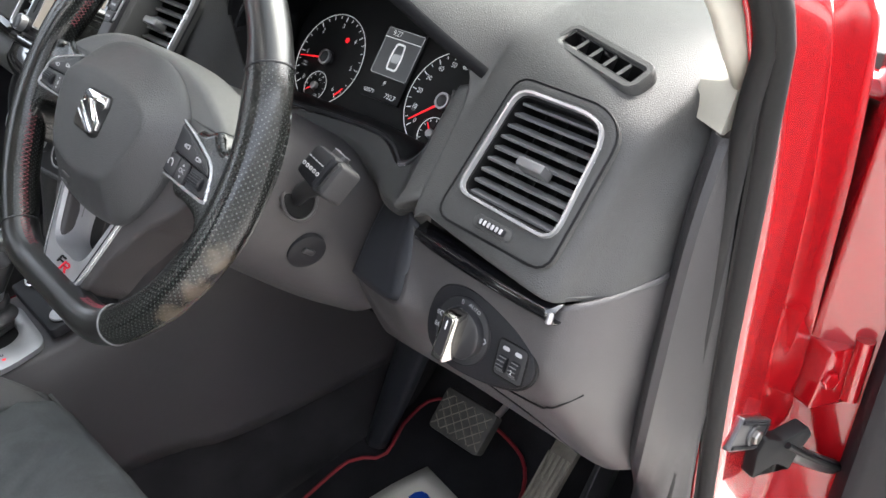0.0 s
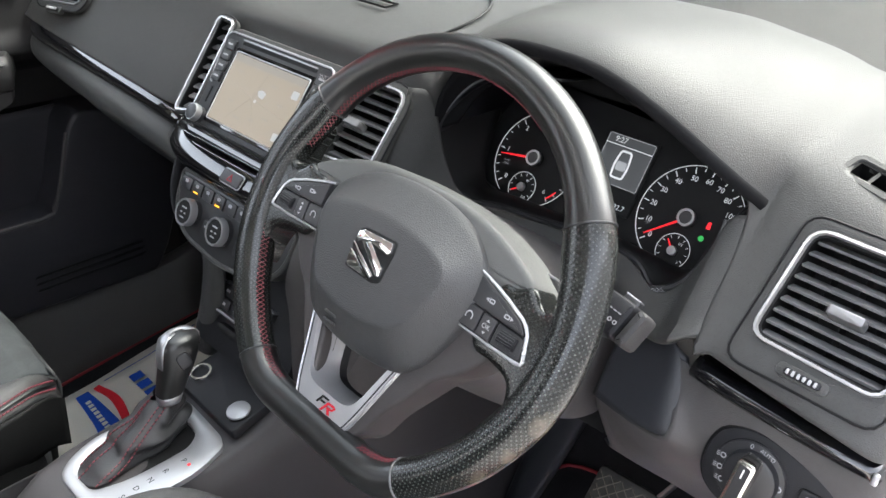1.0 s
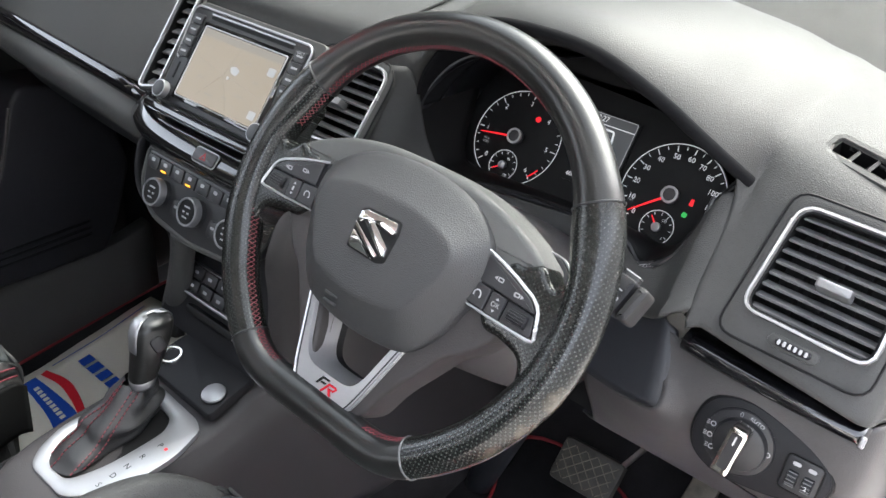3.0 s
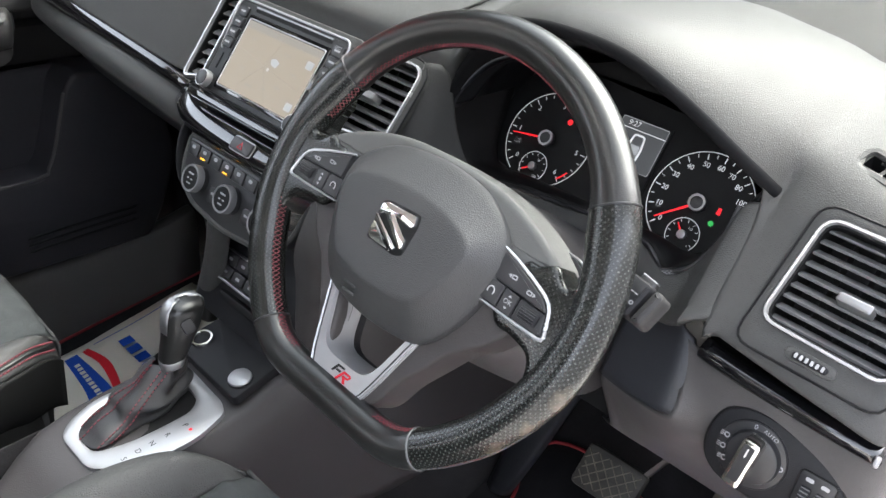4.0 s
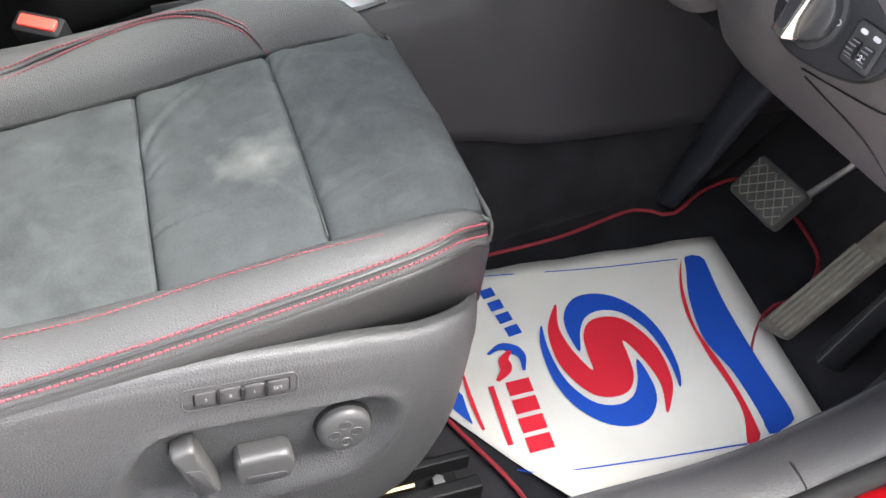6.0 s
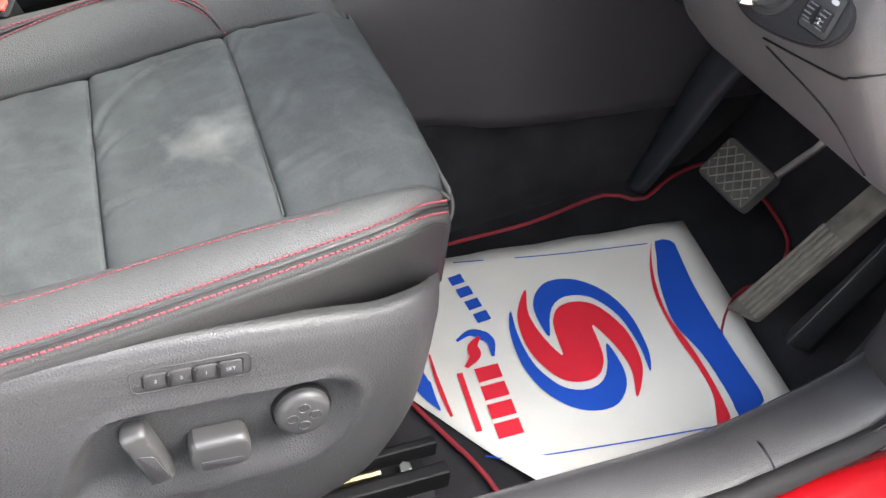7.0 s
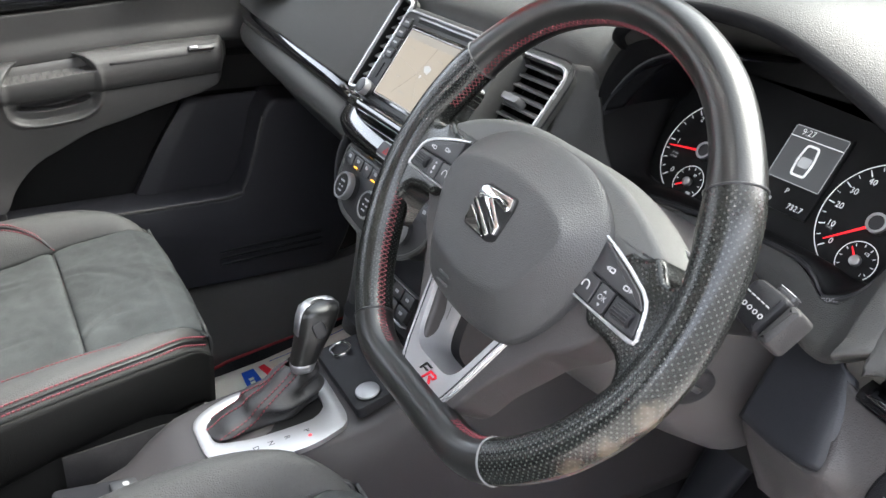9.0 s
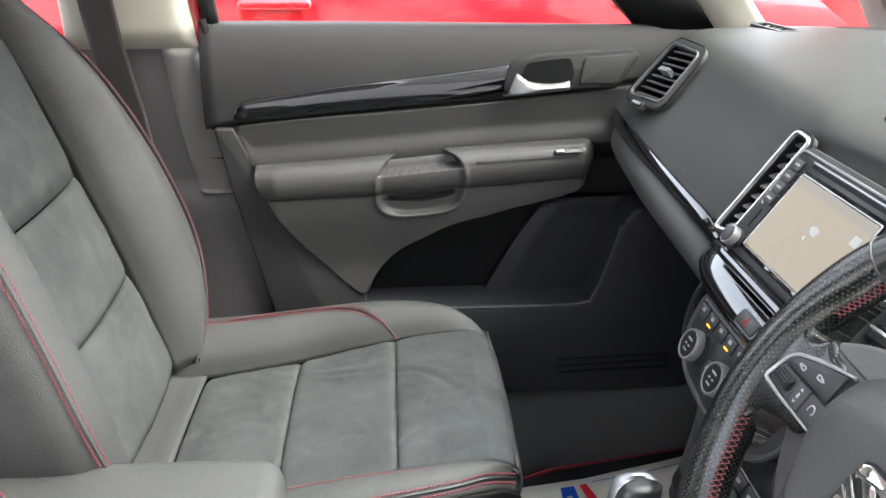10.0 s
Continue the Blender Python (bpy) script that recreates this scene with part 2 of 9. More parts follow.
M = {
    "dash": material("grained_grey_plastic", (0.050, 0.050, 0.049), 0.50, grain=0.55, grain_scale=520, kind="leather", vary=0.12, spec=0.22),
    "airbag": material("grained_dark_plastic", (0.040, 0.040, 0.041), 0.50, grain=0.5, grain_scale=560, kind="leather", vary=0.12, spec=0.4),
    "kick": material("kick_trim_plastic", (0.030, 0.0285, 0.0295), 0.5, grain=0.4, grain_scale=480, kind="leather", vary=0.14, spec=0.35),
    "sill": material("grained_sill_plastic", (0.027, 0.0262, 0.0275), 0.45, grain=0.5, grain_scale=520, kind="leather", vary=0.2, spec=0.4),
    "console": material("dark_brown_grey_plastic", (0.035, 0.0315, 0.0325), 0.5, grain=0.4, grain_scale=480, kind="leather", vary=0.14),
    "cowl": material("pale_grained_plastic", (0.080, 0.080, 0.078), 0.55, grain=0.4, grain_scale=560, kind="leather", vary=0.12, spec=0.4),
    "pillar": material("pale_grey_pillar_plastic", (0.12, 0.116, 0.112), 0.5, grain=0.3, grain_scale=520, kind="leather", vary=0.1, spec=0.35),
    "armrest": material("smooth_door_plastic", (0.050, 0.0485, 0.0485), 0.42, grain=0.3, grain_scale=520, kind="leather", vary=0.12, spec=0.35),
    "door_mid": material("soft_middle_trim", (0.031, 0.030, 0.0305), 0.55, grain=0.4, grain_scale=480, kind="leather", vary=0.14, spec=0.3),
    "door_soft": material("soft_door_plastic", (0.026, 0.0252, 0.026), 0.55, grain=0.4, grain_scale=480, kind="leather", vary=0.14, spec=0.3),
    "seat_shell": material("coarse_grained_plastic", (0.040, 0.0395, 0.040), 0.46, grain=1.0, grain_scale=300, kind="leather", vary=0.12, spec=0.35),
    "switch": material("smooth_switch_plastic", (0.040, 0.0395, 0.039), 0.42, grain=0.1, grain_scale=600, vary=0.12, spec=0.45),
    "skirt": material("warm_grey_plastic", (0.040, 0.036, 0.036), 0.5, grain=0.4, grain_scale=480, kind="leather", vary=0.14, spec=0.35),
    "dash_low": material("soft_grey_plastic", (0.046, 0.043, 0.044), 0.5, grain=0.4, grain_scale=480, kind="leather", vary=0.14),
    "trim_dark": material("dark_plastic", (0.0105, 0.0105, 0.0125), 0.55, grain=0.3, grain_scale=600, kind="leather", vary=0.2, spec=0.25),
    "bin": material("blue_black_bin_plastic", (0.021, 0.0208, 0.0255), 0.5, grain=0.3, grain_scale=600, kind="leather", vary=0.2, spec=0.35),
    # sheenless black that stands for the shade under the hood's edge
    "hood_shade": material("hood_shade_black", (0.010, 0.010, 0.011), 0.95, grain=0.3, grain_scale=900, vary=0.2, spec=0.04),
    "pocket": material("smooth_dark_plastic", (0.018, 0.019, 0.023), 0.5, grain=0.2, grain_scale=600, vary=0.12, spec=0.4),
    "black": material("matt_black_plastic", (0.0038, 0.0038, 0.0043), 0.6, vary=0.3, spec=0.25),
    "collar": material("smooth_blue_black_plastic", (0.0045, 0.005, 0.0075), 0.35, vary=0.2, spec=0.4),
    "button": material("button_black_plastic", (0.017, 0.017, 0.019), 0.42, vary=0.2, vary_scale=30),
    "gloss": material("piano_black", (0.004, 0.004, 0.005), 0.06, vary=0.2, coat=0.6),
    "leather": material("black_leather", (0.011, 0.011, 0.011), 0.36, grain=0.5, grain_scale=520, kind="leather", vary=0.25, vary_scale=9),
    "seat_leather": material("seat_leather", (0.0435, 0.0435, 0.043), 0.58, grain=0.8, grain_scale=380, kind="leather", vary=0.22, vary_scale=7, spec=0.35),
    # seat sides darkened twice over: the shade there is put into the colour
    "seat_side_shade": material("shaded_seat_leather", (0.0145, 0.0142, 0.014), 0.42, grain=0.6, grain_scale=380, kind="leather", vary=0.22, vary_scale=7),
    "seat_deep_shade": material("deep_shaded_seat", (0.0075, 0.0075, 0.0075), 0.7, grain=0.6, grain_scale=600, vary=0.25, spec=0.2),
    "boot": material("soft_boot_leather", (0.020, 0.020, 0.021), 0.42, grain=0.6, grain_scale=420, kind="leather", vary=0.4, vary_scale=30),
    "rim_leather": material("worn_smooth_leather", (0.009, 0.009, 0.009), 0.30, grain=0.12, grain_scale=500, kind="leather", vary=0.4, vary_scale=20, coat=0.05),
    "rim_perf": perforated("perforated_leather", (0.007, 0.0075, 0.007), 0.24),
    "alcantara": suede("grey_suede", (0.0450, 0.0480, 0.0485)),
    "carpet": material("black_carpet", (0.0215, 0.0205, 0.0222), 1.0, grain=1.0, grain_scale=1300, vary=0.5, vary_scale=14, spec=0.1, sheen=0.05),
    "mat": material("black_velour_mat", (0.0150, 0.0148, 0.0162), 1.0, grain=0.8, grain_scale=1500, vary=0.4, vary_scale=14, spec=0.08),
    "chrome": material("chrome", (0.75, 0.75, 0.76), 0.08, metal=1.0, vary=0.05),
    "chrome_soft": material("matt_chrome", (0.42, 0.42, 0.43), 0.26, metal=0.6, vary=0.06, vary_scale=40),
    "chrome_grip": material("worn_chrome", (0.62, 0.60, 0.56), 0.16, metal=1.0, vary=0.1, vary_scale=40),
    "satin": material("satin_silver", (0.34, 0.34, 0.35), 0.36, metal=0.8, vary=0.08, vary_scale=30),
    "silver": material("silver_paint", (0.34, 0.34, 0.35), 0.36, metal=0.6, vary=0.08, vary_scale=30),
    "grey_slat": material("grey_vane_plastic", (0.095, 0.096, 0.098), 0.42, vary=0.15),
    "steel": material("worn_steel", (0.30, 0.29, 0.27), 0.35, metal=1.0, vary=0.3, vary_scale=40),
    "steel_dark": material("blackened_steel", (0.085, 0.085, 0.088), 0.38, metal=0.7, vary=0.4, vary_scale=50),
    "tread": material("rubbed_rubber_ridges", (0.125, 0.112, 0.09), 0.6, vary=0.4, vary_scale=60),
    "brass": material("zinc_brass", (0.20, 0.17, 0.10), 0.4, metal=1.0, vary=0.3, vary_scale=60),
    "rubber": material("dusty_black_rubber", (0.060, 0.053, 0.043), 0.7, vary=0.5, vary_scale=40, color2=(0.14, 0.122, 0.098)),
    "rubber_dark": material("worn_black_rubber", (0.022, 0.021, 0.019), 0.7, vary=0.5, vary_scale=50, color2=(0.05, 0.047, 0.04)),
    "lever": material("brushed_silver", (0.20, 0.20, 0.205), 0.4, metal=0.7, vary=0.08),
    "seal": material("black_rubber_seal", (0.0125, 0.012, 0.012), 0.7, vary=0.3, spec=0.2),
    "stitch": material("red_thread", (0.15, 0.022, 0.032), 0.7, vary=0.3, vary_scale=200),
    "piping": material("red_piping", (0.20, 0.010, 0.016), 0.7, vary=0.25, vary_scale=60),
    "red": material("red_car_paint", (0.27, 0.003, 0.006), 0.2, vary=0.08, vary_scale=3, coat=1.0),
    "red_far": material("red_body_paint", (0.50, 0.005, 0.010), 0.2, vary=0.06, vary_scale=2, coat=1.0),
    "cream": material("cream_plastic", (0.38, 0.365, 0.31), 0.6, grain=0.2, grain_scale=900, vary=0.06),
    "belt": material("woven_webbing", (0.030, 0.026, 0.025), 0.7, grain=0.5, grain_scale=900, vary=0.2),
    "paper": material("cream_paper", (0.57, 0.54, 0.475), 0.85, vary=0.05, vary_scale=12, spec=0.2),
    "ink_blue": material("blue_ink", (0.010, 0.058, 0.33), 0.75, vary=0.1, vary_scale=20, spec=0.2),
    "ink_red": material("red_ink", (0.52, 0.016, 0.030), 0.75, vary=0.1, vary_scale=20, spec=0.2),
    "white": material("white_print", (0.62, 0.62, 0.62), 0.6, vary=0.05),
    "grey_print": material("grey_print", (0.32, 0.32, 0.33), 0.6, vary=0.05),
    "headlining": material("light_headlining", (0.70, 0.69, 0.65), 0.9, vary=0.05),
    "asphalt": material("pale_concrete", (0.38, 0.37, 0.35), 0.9, grain=0.2, grain_scale=60, vary=0.12, vary_scale=1.5),
    "wall": material("unseen_wall_render", (0.42, 0.415, 0.405), 0.85, vary=0.15, vary_scale=1.5),
    "tyre": material("tyre_rubber", (0.015, 0.015, 0.015), 0.8, vary=0.2),
    "glass": glass("window_glass"),
    "screen_glass": glass("tinted_laminated_glass", (0.56, 0.59, 0.57)),
    "dark_glass": material("dark_window", (0.006, 0.007, 0.008), 0.05, vary=0.1),
    "map": glow("lit_map", (0.30, 0.25, 0.185), 0.10, (0.02, 0.02, 0.02)),
    "map_line": glow("lit_map_line", (0.22, 0.20, 0.17), 0.11, (0.02, 0.02, 0.02)),
    "lit_white": glow("lit_white", (0.70, 0.72, 0.73), 0.036),
    "lit_grey": glow("lit_grey", (0.10, 0.105, 0.11), 0.25),
    "lit_dim": glow("lit_dim", (0.05, 0.053, 0.056), 0.05),
    "lit_red": glow("lit_red", (0.75, 0.012, 0.02), 0.085),
    "lit_green": glow("lit_green", (0.02, 0.25, 0.05), 0.12),
    "lit_amber": glow("lit_amber", (0.9, 0.35, 0.02), 0.2),
    "buckle_red": material("red_button_plastic", (0.62, 0.05, 0.035), 0.4, vary=0.1),
}


# ---- building helpers ----
def cr(pts, n, closed=False, even=False):
    """n points on a smooth curve through pts; even: as many between each two of them."""
    P = [Vector(p) for p in pts]
    m = len(P)
    segs = m if closed else m - 1
    lens = [1.0 if even else max((P[(i + 1) % m] - P[i]).length, 1e-6) for i in range(segs)]
    total = sum(lens)
    out = []
    for k in range(n):
        d = total * k / (n if closed else n - 1)
        i = 0
        while i < segs - 1 and d > lens[i]:
            d -= lens[i]
            i += 1
        u = min(1.0, d / lens[i])
        if closed:
            a, b, c, e = P[(i - 1) % m], P[i], P[(i + 1) % m], P[(i + 2) % m]
        else:
            b, c = P[i], P[i + 1]
            a = P[i - 1] if i > 0 else b * 2 - c
            e = P[i + 2] if i + 2 < m else c * 2 - b
        out.append(0.5 * ((2 * b) + (c - a) * u + (2 * a - 5 * b + 4 * c - e) * u * u + (3 * b - a - 3 * c + e) * u ** 3))
    return out


def grid(rows, close_u=False, close_v=False, bm=None, caps=False):
    """A sheet of quads over rows of points."""
    bm = bm or bmesh.new()
    V = [[bm.verts.new(p) for p in r] for r in rows]
    nu, nv = len(V), len(V[0])
    for i in range(nu if close_u else nu - 1):
        for j in range(nv if close_v else nv - 1):
            a, b, c, d = V[i][j], V[i][(j + 1) % nv], V[(i + 1) % nu][(j + 1) % nv], V[(i + 1) % nu][j]
            try:
                bm.faces.new((a, b, c, d))
            except ValueError:
                pass
    if caps:
        bm.faces.new(list(reversed(V[0])))
        bm.faces.new(V[-1])
    return bm


def loft(sections, nu, nv, closed=False, bm=None, caps=False):
    """A smooth sheet through sections (each a list of points, all of one count)."""
    mid = [cr(s, nv, closed, True) for s in sections]
    cols = [cr([s[j] for s in mid], nu) for j in range(nv)]
    return grid([[cols[j][i] for j in range(nv)] for i in range(nu)], close_v=closed, bm=bm, caps=caps)


def flat_uv(bm, m):
    """Texture coordinates in metres over the plane of m."""
    inv = m.inverted()
    lay = bm.loops.layers.uv.new("uv")
    for f in bm.faces:
        for lp in f.loops:
            p = inv @ lp.vert.co
            lp[lay].uv = (p.x, p.y)
    return bm


def band_uv(bm, n, du, dv):
    """Texture coordinates in metres along a closed band of n points a row."""
    lay = bm.loops.layers.uv.new("uv")
    bm.verts.index_update()
    for f in bm.faces:
        cols = [lp.vert.index % n for lp in f.loops]
        wrap = max(cols) - min(cols) > 1
        for lp, c in zip(f.loops, cols):
            lp[lay].uv = (lp.vert.index // n * du, (n if wrap and c == 0 else c) * dv)
    return bm


def tube(path, r, sides=8, closed=False, bm=None, flat=1.0, caps=True):
    """A round bar along a path; r a number or one a point."""
    P = [Vector(p) for p in path]
    n = len(P)
    rows = []
    up = None
    for i in range(n):
        t = (P[(i + 1) % n] - P[i - 1]) if closed or 0 < i < n - 1 else (P[1] - P[0] if i == 0 else P[-1] - P[-2])
        t.normalize()
        if up is None:
            up = t.orthogonal().normalized()
        up = (up - t * up.dot(t)).normalized()
        side = t.cross(up)
        ri = r[i] if isinstance(r, (list, tuple)) else r
        rows.append([P[i] + up * (math.cos(a) * ri) + side * (math.sin(a) * ri * flat) for a in [2 * math.pi * k / sides for k in range(sides)]])
    return grid(rows, close_u=closed, close_v=True, bm=bm, caps=caps and not closed)


def dashes(path, r, on=0.0042, off=0.0014, sides=6):
    """Single stitches along a path."""
    P = [Vector(p) for p in path]
    cum = [0.0]
    for a, b in zip(P, P[1:]):
        cum.append(cum[-1] + (b - a).length)

    def at(d):
        for i in range(len(P) - 1):
            if d <= cum[i + 1] or i == len(P) - 2:
                k = (d - cum[i]) / max(1e-9, cum[i + 1] - cum[i])
                return P[i] + (P[i + 1] - P[i]) * k
    bm = bmesh.new()
    d = 0.0
    while d + on < cum[-1]:
        tube([at(d), at(d + on * 0.15), at(d + on * 0.85), at(d + on)], [r * 0.45, r, r, r * 0.45], sides, bm=bm)
        d += on + off
    return bm


def rrect(w, h, r, k=4, cx=0.0, cy=0.0):
    """The outline of a rounded rectangle."""
    out = []
    for sx, sy, a0 in ((1, 1, 0), (-1, 1, 90), (-1, -1, 180), (1, -1, 270)):
        for i in range(k + 1):
            a = radians(a0 + 90 * i / k)
            out.append((cx + sx * (w / 2 - r) + r * math.cos(a), cy + sy * (h / 2 - r) + r * math.sin(a)))
    return out


def circle(r, n=24, cx=0.0, cy=0.0, ry=None):
    ry = ry or r
    return [(cx + r * math.cos(2 * math.pi * i / n), cy + ry * math.sin(2 * math.pi * i / n)) for i in range(n)]


def inset(out, d):
    """An outline (anticlockwise) moved inwards by d."""
    n = len(out)
    res = []
    for i in range(n):
        a, b, c = Vector(out[i - 1]), Vector(out[i]), Vector(out[(i + 1) % n])
        e1, e2 = (b - a), (c - b)
        if e1.length < 1e-9 or e2.length < 1e-9:
            res.append(tuple(b))
            continue
        e1.normalize(), e2.normalize()
        nn = Vector((-e1.y - e2.y, e1.x + e2.x))
        if nn.length < 1e-6:
            nn = Vector((-e1.y, e1.x))
        nn.normalize()
        res.append(tuple(b + nn * d))
    return res


def prism(out, z0, z1, bevel=0.0, bm=None, steps=2, m=None):
    """A plate of the given outline from z0 to z1, its upper edge rounded by bevel."""
    bm = bm or bmesh.new()
    area = sum(out[i - 1][0] * out[i][1] - out[i][0] * out[i - 1][1] for i in range(len(out)))
    if area < 0:
        out = list(reversed(out))
    rings = [[(x, y, z0) for x, y in out]]
    if bevel > 0:
        for s in range(steps + 1):
            a = math.pi / 2 * s / steps
            o = inset(out, bevel * (1 - math.cos(a)))
            rings.append([(x, y, z1 - bevel + bevel * math.sin(a)) for x, y in o])
    else:
        rings.append([(x, y, z1) for x, y in out])
    if m is not None:
        rings = [[m @ Vector(p) for p in r] for r in rings]
    return grid(rings, close_v=True, bm=bm, caps=True)


def ring_plate(outer, inner, z0, z1, bm=None, m=None, bevel=0.0):
    """A flat frame between two outlines of one count."""
    bm = bm or bmesh.new()
    b = bevel
    rings = [[(x, y, z0) for x, y in outer], [(x, y, z1 - b) for x, y in outer]]
    if b:
        rings.append([(x * 0.8 + u * 0.2, y * 0.8 + v * 0.2, z1) for (x, y), (u, v) in zip(outer, inner)])
        rings.append([(x * 0.2 + u * 0.8, y * 0.2 + v * 0.8, z1) for (x, y), (u, v) in zip(outer, inner)])
    rings += [[(x, y, z1 - b) for x, y in inner], [(x, y, z0) for x, y in inner]]
    if m is not None:
        rings = [[m @ Vector(p) for p in r] for r in rings]
    return grid(rings, close_u=True, close_v=True, bm=bm)


def basis(o, x, n):
    """A matrix whose x runs along x, whose z is n, standing at o."""
    n = Vector(n).normalized()
    x = Vector(x)
    x = (x - n * x.dot(n)).normalized()
    y = n.cross(x)
    return Matrix(((x.x, y.x, n.x, o[0]), (x.y, y.y, n.y, o[1]), (x.z, y.z, n.z, o[2]), (0, 0, 0, 1)))


def text_bm(body, size, m, align="CENTER", depth=0.0):
    cu = bpy.data.curves.new("writing", "FONT")
    cu.body, cu.size, cu.align_x, cu.align_y, cu.extrude, cu.resolution_u = body, size, align, "CENTER", depth, 3
    tmp = bpy.data.objects.new("writing", cu)
    me = bpy.data.meshes.new_from_object(tmp)
    bm = bmesh.new()
    bm.from_mesh(me)
    bm.transform(m)
    bpy.data.objects.remove(tmp)
    bpy.data.curves.remove(cu)
    bpy.data.meshes.remove(me)
    return bm


def thing(name, at, label, category, group="", kind=""):
    e = new(name)
    e.location = at
    e.empty_display_size = 0.02
    return tagged(e, label, category, group, kind)


def offset_of(ob):
    m = Matrix.Identity(4)
    while ob:
        m = Matrix.LocRotScale(ob.location, ob.rotation_euler, None) @ m if ob.parent is None else m
        ob = ob.parent
    return m


def part(name, bm, mat, parent=None, label="", smooth=True, solid=0.0, angle=40, sub=0):
    """One bmesh, in world coordinates, as one mesh object under its thing or part."""
    bmesh.ops.recalc_face_normals(bm, faces=bm.faces)
    me = bpy.data.meshes.new(name)
    if smooth:
        lim = radians(angle)
        for f in bm.faces:
            f.smooth = True
        for e in bm.edges:
            if len(e.link_faces) == 2 and e.calc_face_angle(0) > lim:
                e.smooth = False
    inv = Matrix.Identity(4)
    if parent:
        inv = offset_of(parent).inverted()
    bm.transform(inv)
    bm.to_mesh(me)
    bm.free()
    me.materials.append(mat if not isinstance(mat, str) else M[mat])
    ob = new(name, me)
    if parent:
        ob.parent = parent
    if solid:
        s = ob.modifiers.new("thickness", "SOLIDIFY")
        s.thickness, s.offset = abs(solid), (-1 if solid > 0 else 1)
    if sub:
        s = ob.modifiers.new("smooth", "SUBSURF")
        s.levels = s.render_levels = sub
    if label:
        tagged(ob, label)
    return ob


def structure(name, bm, mat, label="", category="", **kw):
    return tagged(part(name, bm, mat, None, **kw), label, category, "", "structure")


def box(x0, x1, y0, y1, z0, z1, bevel=0.0, bm=None):
    return prism([(x0, y0), (x1, y0), (x1, y1), (x0, y1)], z0, z1, bevel, bm)


def rbox(w, h, d, r, m, bm=None, bevel=0.002):
    return prism(rrect(w, h, r), 0, d, bevel, bm, m=m)


def rquad(poly, r, k=4):
    """A polygon with rounded corners; r one number or one a corner."""
    out = []
    n = len(poly)
    for i in range(n):
        a, b, c = Vector(poly[i - 1]), Vector(poly[i]), Vector(poly[(i + 1) % n])
        ri = r[i] if isinstance(r, (list, tuple)) else r
        p = b + (a - b).normalized() * min(ri, (a - b).length * 0.49)
        q = b + (c - b).normalized() * min(ri, (c - b).length * 0.49)
        for s in range(k + 1):
            u = s / k
            out.append(tuple(p * (1 - u) ** 2 + b * 2 * u * (1 - u) + q * u * u))
    return out


def scaled(out, d):
    """The outline grown by d (shrunk where negative)."""
    area = sum(out[i - 1][0] * out[i][1] - out[i][0] * out[i - 1][1] for i in range(len(out)))
    return inset(out, -d if area > 0 else d)


def span_at(poly, y):
    xs = []
    n = len(poly)
    for i in range(n):
        (x0, y0), (x1, y1) = poly[i - 1], poly[i]
        if (y0 - y) * (y1 - y) < 0:
            xs.append(x0 + (x1 - x0) * (y - y0) / (y1 - y0))
    return (min(xs), max(xs)) if len(xs) > 1 else (0, 0)


# ---- ground and far setting ----
def pt(*a):
    return Vector(a)


GROUND = -0.16
structure("ground", grid([[(-60, -60, GROUND), (60, -60, GROUND)], [(-60, 60, GROUND), (60, 60, GROUND)]]), "asphalt", "pale concrete yard that the cars stand on", "ground")

# unseen plain walls added; the driver's side one cuts light through the door
structure("wall_light_cut", box(3.3, 3.6, -9, 9, GROUND, 2.7, 0.02), "wall", "added unseen pale wall that cuts the light from the driver's side", "wall")
structure("wall_added_end", box(-6, 3.3, -9.3, -9, GROUND, 3.0, 0.02), "wall", "added unseen pale wall that closes the end of the yard", "wall")

# ---- body shell round the cabin ----
structure("ceiling", loft([[(x, -0.27 - 0.12 * abs(x), 1.545 - 0.12 * x * x), (x, -0.8, 1.60 - 0.12 * x * x), (x, -1.7, 1.56 - 0.12 * x * x)] for x in (-0.62, -0.3, 0, 0.3, 0.60)], 9, 9), "headlining", "light grey headlining under the roof", "ceiling", solid=0.03)
structure("wall_rear", grid([[(-0.72, -1.7, 0.2), (-0.70, -1.7, 1.08)], [(0.74, -1.7, 0.2), (0.70, -1.7, 1.08)]]), "trim_dark", "dark plain wall closing the rear of the cabin", "wall", solid=0.02)
structure("wall_rear_side", grid([[(-0.76, -1.7, 0.2), (-0.76, -1.7, 1.12)], [(-0.76, -0.82, 0.2), (-0.76, -0.82, 1.12)]]), "trim_dark", "dark plain trim of the rear cabin side", "wall", solid=0.02)
FLOOR = lambda y: 0.184 + 0.15 * y
structure("floor", grid([[(x, y, z + (0.04 if x < 0.0 and z < 0.3 else 0.0)) for x in (-0.74, -0.3, 0.1, 0.45, 0.80)] for y, z in ((-1.7, 0.176), (-0.4, 0.176), (-0.04, 0.178), (0.3, 0.227), (0.58, 0.269), (0.66, 0.285), (0.70, 0.33), (0.77, 0.52), (0.79, 0.62), (0.79, 0.85))]), "carpet", "black carpet over the cabin floor and toe board", "floor", solid=0.01)
# toe board end and bulkhead behind the dash
structure("wall_bulkhead", grid([[(-0.78, 0.80, 0.3), (-0.78, 0.80, 1.03)], [(0.79, 0.80, 0.3), (0.79, 0.80, 1.03)]]), "black", "black bulkhead behind the dashboard", "wall", solid=0.02)

